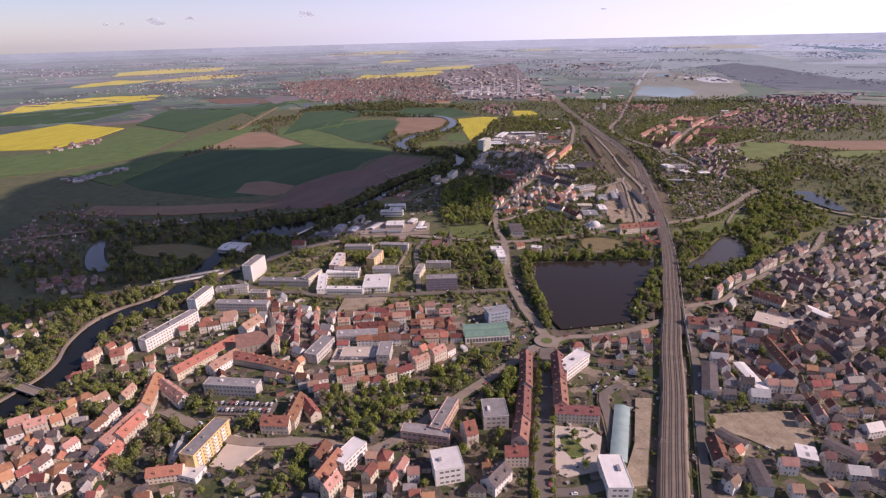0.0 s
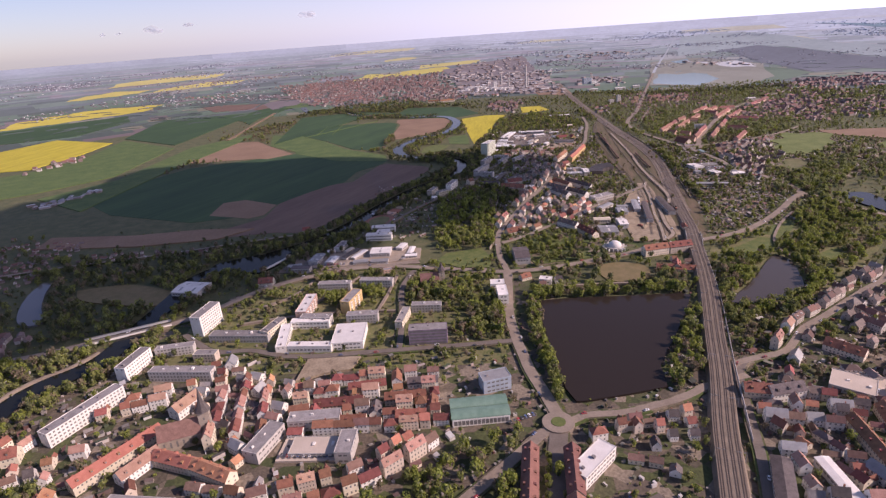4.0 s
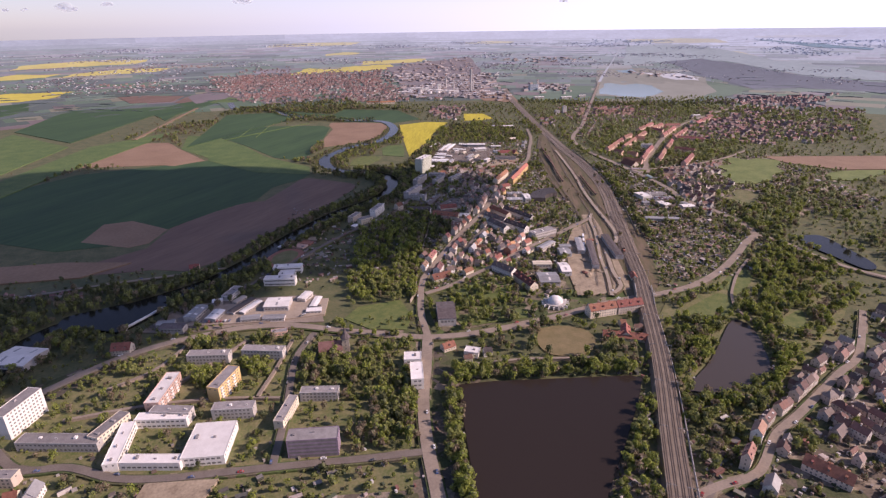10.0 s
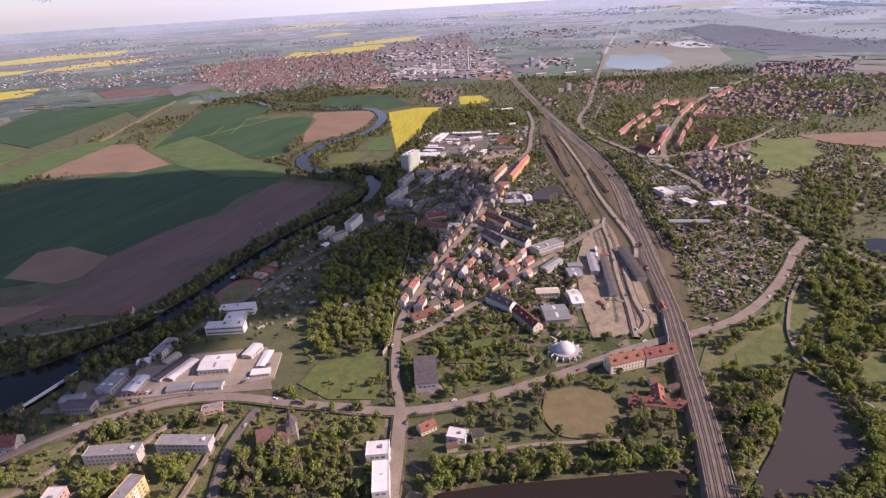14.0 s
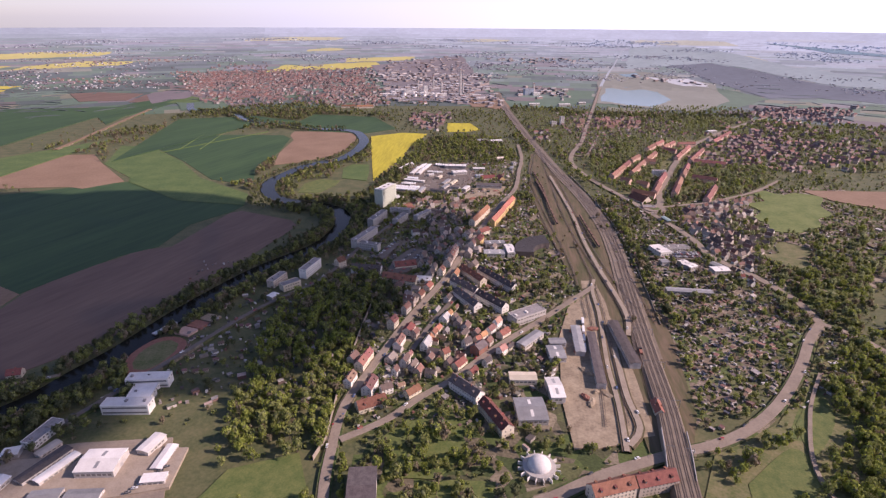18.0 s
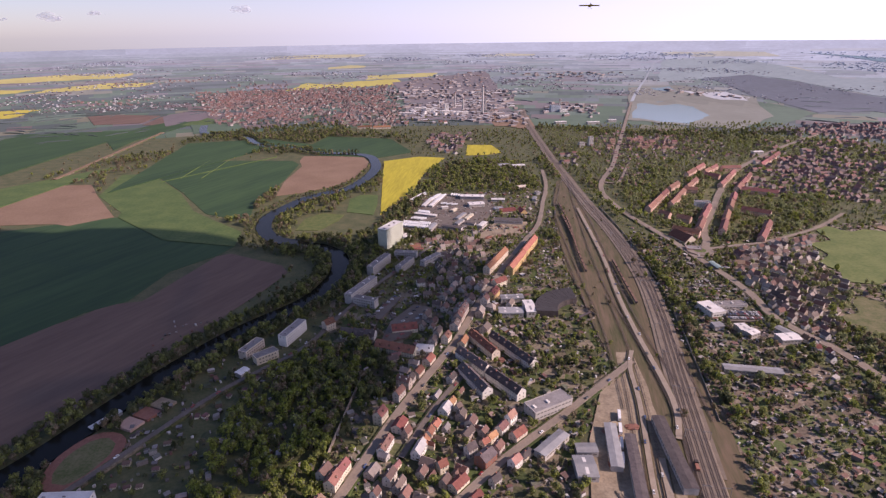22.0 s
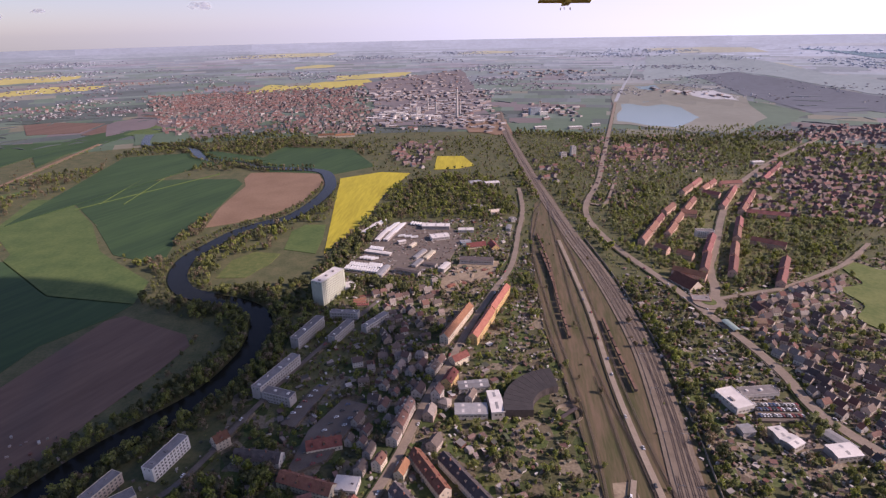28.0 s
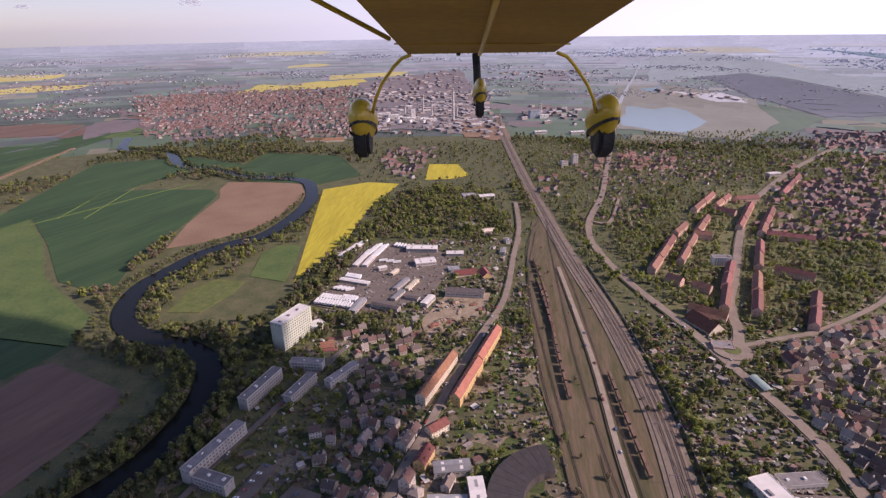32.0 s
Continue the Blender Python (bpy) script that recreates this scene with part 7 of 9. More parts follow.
def church(x, y, turn, tower, tower_h, spire_h, nave_L, nave_W, nave_h, label, side=-1):
    root = tagged(new("church"), label, "church")
    root.matrix_world = pose(x, y, 0, 0, 0, turn)
    bm = bmesh.new()
    quad_box(bm, -tower / 2, tower / 2, -tower / 2, tower / 2, 0, tower_h)
    for k in range(3):
        for s in (-1, 1):
            window_line(bm, -tower / 2, tower / 2, s * tower / 2, tower_h * (0.3 + 0.22 * k), tower_h * (0.3 + 0.22 * k) + 2, tower, 1.2, s, 1)
            end_windows(bm, s * tower / 2, -1.5, 1.5, tower_h * (0.3 + 0.22 * k), tower_h * (0.3 + 0.22 * k) + 2, s, 1)
    part("tower", bm, [M_STONE, M_GLASS], root)
    bm = bmesh.new()
    cylinder(bm, tower * 0.74, tower * 0.30, tower_h, tower_h + spire_h * 0.35, 8, cap=False)
    cylinder(bm, tower * 0.30, 0, tower_h + spire_h * 0.35, tower_h + spire_h, 8)
    part("spire", bm, M_DARKROOF, root)
    nave = new("nave")
    nave.parent = root
    nave.matrix_basis = pose(side * (nave_L / 2 + tower / 2), 0, 0)
    gable_parts(nave, root, nave_L, nave_W, nave_h)
    mark(footprint(x, y, tower + 4, tower + 4, turn), 3)


def gable_parts(holder, root, L, W, h):
    """Nave: walls and steep roof as parts of the church."""
    m = holder.matrix_basis.copy()
    bpy.data.objects.remove(holder)
    bm = bmesh.new()
    quad_box(bm, -L / 2, L / 2, -W / 2, W / 2, 0, h)
    for s in (-1, 1):
        window_line(bm, -L / 2, L / 2, s * W / 2, h * 0.3, h * 0.8, 4.5, 1.4, s, 1)
    part("nave", bm, [M_STONE, M_GLASS], root).matrix_basis = m
    bm = bmesh.new()
    r = W * 0.75
    a = [bm.verts.new(c) for c in ((-L / 2 - 0.3, -W / 2 - 0.4, h), (L / 2 + 0.3, -W / 2 - 0.4, h), (L / 2 + 0.3, W / 2 + 0.4, h), (-L / 2 - 0.3, W / 2 + 0.4, h), (-L / 2 - 0.3, 0, h + r), (L / 2 + 0.3, 0, h + r))]
    for q in ((0, 1, 5, 4), (2, 3, 4, 5), (1, 2, 5), (3, 0, 4)):
        bm.faces.new([a[i] for i in q])
    part("nave_roof", bm, M_BROWNROOF, root).matrix_basis = m


church(-169, 481, 20, 8, 25, 20, 30, 14, 10, "old stone church with a slim pointed spire")
church(10, 737, 5, 7, 17, 11, 22, 11, 6, "dark stone church tower beside a roofless nave")

# market hall with two green barrel roofs
hall = tagged(new("market_hall"), "long hall with two green barrel-vaulted roofs", "hall")
hall.matrix_world = pose(41, 491, 0, 0, 0, 4)
bm = bmesh.new()
quad_box(bm, -22, 22, -13, 13, 0, 6.5)
for s in (-1, 1):
    window_line(bm, -21, 21, s * 13, 1.2, 5.2, 3.0, 2.5, s, 1)
part("wall", bm, [M_WHITE, M_GLASS], hall)
for cy in (-6.6, 6.6):
    bm = bmesh.new()
    a, b = [], []
    for i in range(13):
        t = math.pi * i / 12
        a.append(bm.verts.new((-22.6, cy + 6.3 * math.cos(t), 6.6 + 2.6 * math.sin(t)))), b.append(bm.verts.new((22.6, cy + 6.3 * math.cos(t), 6.6 + 2.6 * math.sin(t))))
    for i in range(12):
        bm.faces.new((a[i], a[i + 1], b[i + 1], b[i]))
    bm.faces.new(a), bm.faces.new(b)
    bmesh.ops.recalc_face_normals(bm, faces=bm.faces)
    part("barrel_roof", bm, M_TEAL, hall)
mark(footprint(41, 491, 44, 26, 4), 3)

# planetarium
dome = tagged(new("planetarium"), "small round building with a white dome", "planetarium")
dome.location = (237, 812, 0)
bm = bmesh.new()
cylinder(bm, 12, 12, 0, 3.6, 40)
part("ring_wall", bm, M_GREYW, dome)
bm = bmesh.new()
for k in range(8):
    t0, t1 = math.pi / 2 * k / 8, math.pi / 2 * (k + 1) / 8
    cylinder(bm, 8.5 * math.cos(t0), max(8.5 * math.cos(t1), 0.0), 3.6 + 7 * math.sin(t0), 3.6 + 7 * math.sin(t1), 32, cap=False)
part("dome", bm, M_PALEROOF, dome)
for i in range(16):
    bm = bmesh.new()
    quad_box(bm, -0.25, 0.25, 12.0, 15.5, 0, 3.2)
    part("fin_wall", bm, M_WHITE, dome).matrix_basis = pose(0, 0, 0, 0, 0, i * 22.5)
mark([(237 + 16 * math.cos(i), 812 + 16 * math.sin(i)) for i in range(6)], 3)

# roundhouse and turntable
M_WAGON = mat("dark_wagon_paint", (0.055, 0.045, 0.045), (0.10, 0.08, 0.075), 3, bump=0.2, vary=0.4)
M_TAR = mat("tarred_roof", (0.035, 0.03, 0.03), (0.06, 0.052, 0.05), 5, rough=0.7, bump=0.2, fine=0.8)
rh = tagged(new("roundhouse"), "curved dark-roofed engine shed round a turntable", "engine shed")
rh.location = (352, 1189, 0)
for k in range(11):
    t0, t1 = radians(93 + 8 * k), radians(93 + 8 * k + 7.8)
    bm = bmesh.new()
    pts = [(r * math.cos(t), r * math.sin(t)) for r, t in ((31, t0), (57, t0), (57, t1), (31, t1))]
    hs = (7.5, 9.5, 9.5, 7.5)
    low = [bm.verts.new((x, y, 0)) for x, y in pts]
    top = [bm.verts.new((x, y, h)) for (x, y), h in zip(pts, hs)]
    for i in range(4):
        bm.faces.new((low[i], low[(i + 1) % 4], top[(i + 1) % 4], top[i])).material_index = 1
    bm.faces.new(top)
    bmesh.ops.recalc_face_normals(bm, faces=bm.faces)
    part("bay", bm, [M_TAR, M_WAGON], rh)
mark([(352 + r * math.cos(radians(t)), 1189 + r * math.sin(radians(t))) for r, t in ((30, 93), (58, 93), (58, 120), (58, 150), (58, 181), (30, 181))], 3)
tt = tagged(new("turntable"), "round turntable pit with a bridge girder", "turntable")
tt.location = (352, 1189, 2.0)
bm = bmesh.new()
cylinder(bm, 12, 12, -2, 0.4, 40, cap=False)
cylinder(bm, 10.6, 10.6, -2, 0.4, 40, cap=False)
part("pit_wall", bm, M_STONE, tt)
bm = bmesh.new()
quad_box(bm, -10.4, 10.4, -1.6, 1.6, -0.2, 0.5, bottom=True)
part("bridge_girder", bm, M_RAIL, tt).matrix_basis = pose(0, 0, 0, 0, 0, 35)
mark([(352 + 13 * math.cos(i), 1189 + 13 * math.sin(i)) for i in range(6)], 3)

# sports ground
area("sports_ground", [(-116, 962), (-117, 982), (-105, 1006), (-88, 1010), (-74, 1002), (-70, 986), (-78, 960), (-94, 947), (-108, 950)], M_BRICK, "dull red running track of a sports ground", "sports ground", rounded=True, value=2)
area("sports_lawn", [(-109, 964), (-110, 981), (-101, 999), (-88, 1003), (-79, 996), (-77, 985), (-84, 963), (-94, 953), (-104, 955)], M_ESTATE, "worn lawn inside the running track", "lawn", rounded=True, value=2)
for k, (paint, lab) in enumerate(((M_PINKW, "faded pink ball court"), (M_BRICK, "dull red ball court"), (M_SAND, "sandy ball court"))):
    x, y = -82 + 8 * k, 1018 + 13 * k
    area("ball_court", [(x - 9, y), (x - 3, y + 12), (x + 13, y + 5), (x + 7, y - 7)], paint, lab, "ball court", value=2)
building(-103, 1026, 26, 5, 58, 3, "hall_w")


def wall_line(name, pts, h, thick, material, label, category):
    line = smooth_line(pts, 12.0)
    a, b = offset_line(line, -thick / 2), offset_line(line, thick / 2)
    v, f = [], []
    for p, q in zip(a, b):
        v += [(p.x, p.y, p.z), (p.x, p.y, p.z + h), (q.x, q.y, q.z + h), (q.x, q.y, q.z)]
    for i in range(len(a) - 1):
        k = 4 * i
        f += [(k + 4, k + 5, k + 1, k), (k + 1, k + 5, k + 6, k + 2), (k + 2, k + 6, k + 7, k + 3)]
    return tagged(from_arrays(name, v, f, material), label, category)


wall_line("cemetery_wall", [(74, 832, 0), (81, 852, 0), (84, 900, 0), (90, 950, 0), (98, 1010, 0), (108, 1075, 0)], 4.2, 0.6, M_STONE, "long pale stone wall beside the wood", "wall")
wall_line("noise_barrier", [(226, 442, 3), (257, 532, 3), (287, 614, 3), (313, 692, 3), (336, 772, 3)], 3.4, 0.3, M_GREYW, "grey noise barrier along the railway", "noise barrier")
wall_line("noise_barrier", [(413, 1000, 0), (432, 1080, 0), (452, 1170, 0), (473, 1290, 0), (487, 1440, 0), (492, 1600, 0)], 2.6, 0.3, M_STONE, "long grey barrier beside the tracks", "noise barrier")
for side in (-9.2, 9.2):
    wall_line("bridge_parapet", [(q.x, q.y, 4.6) for q in offset_line([Vector((332, 790, 0)), Vector((340, 811, 0)), Vector((349, 838, 0))], side)], 2.6, 0.5, M_GREYW, "concrete parapet of the railway bridge over the road", "bridge parapet")

# river bridge by the old town
rb = tagged(new("river_bridge"), "narrow concrete road bridge over the river", "bridge")
rb.matrix_world = pose(-372, 416, 0, 0, 0, -24)
bm = bmesh.new()
quad_box(bm, -24, 24, -4, 4, 3.6, 4.6, bottom=True)
part("deck", bm, M_ROADL, rb)
for s in (-1, 1):
    bm = bmesh.new()
    quad_box(bm, -24, 24, s * 4 - 0.2, s * 4 + 0.2, 4.6, 5.7)
    part("parapet", bm, M_GREYW, rb)
for x in (-12, 12):
    bm = bmesh.new()
    quad_box(bm, x - 1, x + 1, -3.6, 3.6, 0, 3.6)
    part("pier", bm, M_STONE, rb)
# road bridge of the main road over the river
mb = tagged(new("road_bridge"), "long pale concrete girder bridge carrying the main road over the river", "bridge")
mb.matrix_world = pose(-325, 650, 0, 0, 0, 25)
for s_ in (-1, 1):
    bm = bmesh.new()
    quad_box(bm, -42, 42, s_ * 6.2 - 0.35, s_ * 6.2 + 0.35, 1.9, 4.0, bottom=True)
    part("girder", bm, M_WHITE, mb)
    bm = bmesh.new()
    quad_box(bm, -42, 42, s_ * 6.2 - 0.08, s_ * 6.2 + 0.08, 4.0, 4.9)
    part("railing", bm, M_STEEL, mb)
wall_line("weir", [(-227, 800, 0), (-215, 823, 0), (-203, 847, 0)], 3.7, 2.2, M_PALEROOF, "foaming white weir across the river", "weir")
area("gravel_lot", [(-165, 800), (-150, 845), (-60, 850), (-20, 850), (-20, 812), (-80, 802)], M_FREIGHT, "gravel yard between workshops", "yard", value=1)
area("car_park", [(120, 1135), (150, 1150), (178, 1215), (155, 1225), (130, 1185)], M_ASPH, "grey car park behind the houses", "car park", value=2)
area("car_park", [(105, 1195), (118, 1190), (140, 1245), (128, 1250)], M_ASPH, "narrow grey car park", "car park", value=2)
area("car_park", [(505, 1165), (545, 1160), (552, 1185), (515, 1190)], M_ASPH, "car park of a market", "car park", value=2)
area("car_park", [(320, 505), (350, 480), (372, 500), (340, 525)], M_PAVE, "pale paved yard", "car park", value=2)
area("car_park", [(-95, 555), (-70, 560), (-65, 580), (-115, 580), (-118, 545)], M_SAND, "sandy parking ground by the old town", "car park", value=2)


# ---- rolling stock ----
M_RUST = mat("rusty_load", (0.13, 0.075, 0.05), (0.22, 0.13, 0.09), 2, bump=0.5, vary=0.3)
M_BLACK = mat("black_rubber", (0.015, 0.015, 0.016), (0.03, 0.03, 0.03), 1, rough=0.7)


def wagon_kind():
    root = tagged(new("freight_wagon"), "dark open freight wagon standing on a siding", "freight wagon", "wagons of the yard")
    bm = bmesh.new()
    quad_box(bm, -6.6, 6.6, -1.45, 1.45, 1.1, 3.2, bottom=True)
    part("body", bm, M_WAGON, root)
    bm = bmesh.new()
    quad_box(bm, -6.3, 6.3, -1.2, 1.2, 3.2, 3.42)
    part("load", bm, M_RUST, root)
    for x in (-4.6, 4.6):
        bm = bmesh.new()
        quad_box(bm, x - 1.3, x + 1.3, -1.0, 1.0, 0.1, 1.1, bottom=True)
        part("bogie", bm, M_BLACK, root)
    return root


wagon = wagon_kind()
first = True
for pts, n in (([(386, 1310), (395, 1391), (404, 1450), (413, 1520), (422, 1639)], 22), ([(420, 1214), (426, 1275), (434, 1346)], 9), ([(399, 1420), (405, 1480), (411, 1560)], 9)):
    line = smooth_line(pts, 1.0)
    for k in range(n):
        i = int(k * 13.9 + 7)
        if i + 1 < len(line):
            d = line[i + 1] - line[i]
            m = pose(line[i].x, line[i].y, 2.1, 0, 0, math.degrees(math.atan2(d.y, d.x)))
            if first:
                wagon.matrix_basis, first = m, False
            else:
                copy_thing(wagon, m)
loco = tagged(new("shunting_locomotive"), "small dark shunting engine on a siding", "locomotive")
loco.matrix_world = pose(370, 950, 2.1, 0, 0, 78)
for nm, box_, mm in (("body", (-4.5, 1.5, -1.2, 1.2, 1.0, 2.6), M_BRICK), ("cab", (1.5, 4, -1.4, 1.4, 1.0, 3.8), M_WAGON), ("frame", (-4.8, 4.8, -1.3, 1.3, 0.3, 1.0), M_BLACK)):
    bm = bmesh.new()
    quad_box(bm, *box_, bottom=True)
    part(nm, bm, mm, loco)


# ---- catenary masts along the main line ----
def mast_kind():
    root = tagged(new("catenary_mast"), "grey steel catenary mast with a side arm", "catenary mast", "masts of the line")
    bm = bmesh.new()
    cylinder(bm, 0.28, 0.16, 0, 8.2, 8)
    part("pole", bm, M_STEEL, root)
    bm = bmesh.new()
    quad_box(bm, 0, 6.5, -0.09, 0.09, 6.7, 6.9, bottom=True)
    quad_box(bm, 0.2, 5.5, -0.06, 0.06, 7.4, 7.55, bottom=True)
    part("arm", bm, M_STEEL, root)
    return root


mast, first = mast_kind(), True
line = smooth_line(MAIN, 1.0)
for i in range(25, min(len(line) - 2, 1700), 58):
    d = line[i + 1] - line[i]
    a = math.degrees(math.atan2(d.y, d.x))
    s = Vector((d.y, -d.x, 0)).normalized()
    for side in (-9.4, 9.4):
        q = line[i] + s * side
        m = pose(q.x, q.y, q.z + 0.2, 0, 0, a + (90 if side > 0 else -90))
        if first:
            mast.matrix_basis, first = m, False
        else:
            copy_thing(mast, m)


# ---- vehicles ----
M_VAN = mat("white_vehicle_paint", (0.78, 0.77, 0.75), (0.84, 0.83, 0.81), 3, rough=0.4, bump=0)
CARS = [mat("car_paint", c, tuple(min(1, k * 1.15) for k in c), 3, rough=0.3, bump=0, vary=0.3) for c in ((0.55, 0.55, 0.56), (0.05, 0.055, 0.06), (0.30, 0.03, 0.03), (0.75, 0.75, 0.74), (0.06, 0.10, 0.22))]


def trailer_kind():
    root = tagged(new("lorry_trailer"), "white box trailer parked in the lorry yard", "trailer", "trailers of the yard")
    bm = bmesh.new()
    quad_box(bm, -6, 6, -1.25, 1.25, 1.2, 3.9, bottom=True)
    part("box_body", bm, M_VAN, root)
    bm = bmesh.new()
    quad_box(bm, -5.6, 5.6, -0.9, 0.9, 0.8, 1.2, bottom=True)
    part("chassis", bm, M_BLACK, root)
    for x in (-4.5, -3.2):
        bm = bmesh.new()
        quad_box(bm, x - 0.5, x + 0.5, -1.2, 1.2, 0, 1.0, bottom=True)
        part("axle", bm, M_BLACK, root)
    return root


trailer, first = trailer_kind(), True
for (x0, y0), (x1, y1), n, a in (((128, 1521), (172, 1504), 13, 75), ((133, 1533), (170, 1519), 11, 75), ((160, 1527), (176, 1521), 6, 75), ((172, 1718), (160, 1690), 7, 30), ((196, 1700), (180, 1664), 10, 35), ((206, 1697), (192, 1658), 10, 35),
                                 ((158, 1592), (176, 1584), 7, 80), ((222, 1700), (240, 1690), 5, 70), ((150, 1556), (166, 1549), 4, 20), ((205, 1640), (225, 1632), 3, 10), ((318, 960), (332, 1010), 4, 75)):
    for k in range(n):
        u = k / max(1, n - 1)
        m = pose(x0 + (x1 - x0) * u, y0 + (y1 - y0) * u, 0.9, 0, 0, a)
        if first:
            trailer.matrix_basis, first = m, False
        else:
            copy_thing(trailer, m)


def car_kind(paint, label):
    root = tagged(new("car"), label, "car", "parked cars")
    bm = bmesh.new()
    quad_box(bm, -2.15, 2.15, -0.88, 0.88, 0.3, 0.85, bottom=True)
    bmesh.ops.bevel(bm, geom=[e for e in bm.edges], offset=0.12, segments=1, affect="EDGES")
    part("body", bm, paint, root)
    bm = bmesh.new()
    p = [bm.verts.new(c) for c in ((-1.7, -0.8, 0.85), (1.0, -0.8, 0.85), (1.0, 0.8, 0.85), (-1.7, 0.8, 0.85), (-1.2, -0.66, 1.45), (0.4, -0.66, 1.45), (0.4, 0.66, 1.45), (-1.2, 0.66, 1.45))]
    for q, sl in (((4, 5, 6, 7), 0), ((0, 1, 5, 4), 1), ((1, 2, 6, 5), 1), ((2, 3, 7, 6), 1), ((3, 0, 4, 7), 1)):
        bm.faces.new([p[i] for i in q]).material_index = sl
    part("cabin", bm, [paint, M_GLASS], root)
    return root


car_kinds = [car_kind(CARS[0], "silver car parked at the kerb"), car_kind(CARS[1], "black car parked at the kerb"), car_kind(CARS[2], "dark red car parked at the kerb"), car_kind(CARS[3], "white car parked at the kerb"), car_kind(CARS[4], "dark blue car parked at the kerb")]
placed = set()
crng = random.Random(8)


def put_car(x, y, z, a):
    c = crng.choice(car_kinds)
    if c in placed:
        copy_thing(c, pose(x, y, z, 0, 0, a))
    else:
        placed.add(c)
        c.matrix_basis = pose(x, y, z, 0, 0, a)


for lane, (pts, w, m_, lab) in enumerate(ROADS):
    if lane in (1, 17, 18, 19, 20):
        continue
    line = smooth_line(pts, 1.0)
    i = 20
    while i < len(line) - 2:
        d = line[i + 1] - line[i]
        s = Vector((d.y, -d.x, 0)).normalized() * crng.choice((-1, 1)) * (w * crng.choice((0.22, 0.4)))
        if line[i].y < 1500:
            put_car(line[i].x + s.x, line[i].y + s.y, 2.32 + 0.02 * lane, math.degrees(math.atan2(d.y, d.x)) + crng.choice((0, 180)))
        i += crng.randint(22, 75)
for x0, y0, x1, y1, n, a, z in ((510, 1170, 545, 1166, 14, 95, 3.4), (512, 1178, 547, 1174, 14, 95, 3.4), (514, 1184, 549, 1180, 12, 95, 3.4), (128, 1150, 160, 1215, 9, 20, 3.3), (140, 1145, 168, 1205, 8, 20, 3.3), (110, 1200, 132, 1245, 7, 0, 3.35),
                                (325, 507, 350, 486, 6, 50, 3.4), (64, 478, 82, 486, 7, 110, 0.9), (85, 868, 92, 880, 5, 70, 1.2), (-45, 808, -28, 830, 7, 10, 3.3), (122, 392, 132, 404, 6, 45, 1.0), (-186, 379, -144, 376, 12, 90, 3.0), (-186, 388, -144, 384, 11, 90, 3.0), (-104, 452, -66, 450, 10, 88, 3.0), (-150, 806, -120, 806, 8, 88, 3.0)):
    for k in range(n):
        u = k / max(1, n - 1)
        put_car(x0 + (x1 - x0) * u, y0 + (y1 - y0) * u, z, a + crng.uniform(-4, 4))
for c in car_kinds:
    if c not in placed:
        for o in (*c.children_recursive, c):
            bpy.data.objects.remove(o)


# ---- works in the distance ----
def chimney_stack(x, y, h, r):
    root = tagged(new("factory_chimney"), "tall slim factory chimney in the distance", "chimney", "chimneys of the works")
    root.location = (x, y, 0)
    bm = bmesh.new()
    cylinder(bm, r, r * 0.6, 0, h, 14)
    part("shaft", bm, M_GREYW, root)
    bm = bmesh.new()
    cylinder(bm, r * 0.75, r * 0.75, h - 6, h - 3, 14, cap=False)
    part("band", bm, M_BRICK, root)


for x, y, h, r in ((403, 2900, 110, 5), (420, 2960, 60, 4), (330, 3000, 55, 4), (722, 2935, 48, 2.5), (728, 2937, 48, 2.5), (300, 3080, 70, 4), (230, 3050, 45, 3)):
    chimney_stack(x, y, h, r)
for x, y, L, W, h, st in ((700, 2915, 40, 25, 26, "flat_blue"), (730, 2900, 30, 18, 12, "flat_white"), (394, 1935, 30, 16, 7, "hall_w"), (360, 1947, 26, 20, 6, "hall_g"), (1034, 2031, 28, 14, 8, "hall_w"), (640, 2186, 12, 12, 26, "flat_grey"), (610, 2170, 16, 12, 14, "flat_grey"),
                          (250, 2900, 40, 20, 14, "flat_white"), (190, 2950, 36, 16, 18, "flat_white"), (320, 2880, 44, 18, 12, "flat_white"), (150, 3030, 50, 20, 12, "flat_white"), (470, 2760, 36, 16, 8, "hall_w"), (650, 2600, 40, 18, 8, "hall_w"), (760, 2580, 44, 18, 8, "hall_w"), (840, 2620, 30, 16, 8, "hall_w"), (260, 2990, 16, 16, 30, "flat_white"), (90, 2900, 50, 16, 9, "hall_w"), (20, 2560, 60, 12, 8, "red"), (-40, 2570, 50, 12, 8, "red")):
    building(x, y, L, W, 8, h, st)
for i in range(14):
    tank = tagged(new("storage_tank"), "pale round storage tank of the works", "tank", "tanks of the works")
    tank.location = (120 + (i % 5) * 42 + hrng.uniform(-8, 8), 2870 + (i // 5) * 55 + hrng.uniform(-10, 10), 0)
    bm = bmesh.new()
    cylinder(bm, 10, 10, 0, 11, 20, cap=False)
    part("shell", bm, M_PALEROOF, tank)
    bm = bmesh.new()
    cylinder(bm, 10.2, 0, 11, 13, 20)
    part("lid", bm, M_METAL, tank)


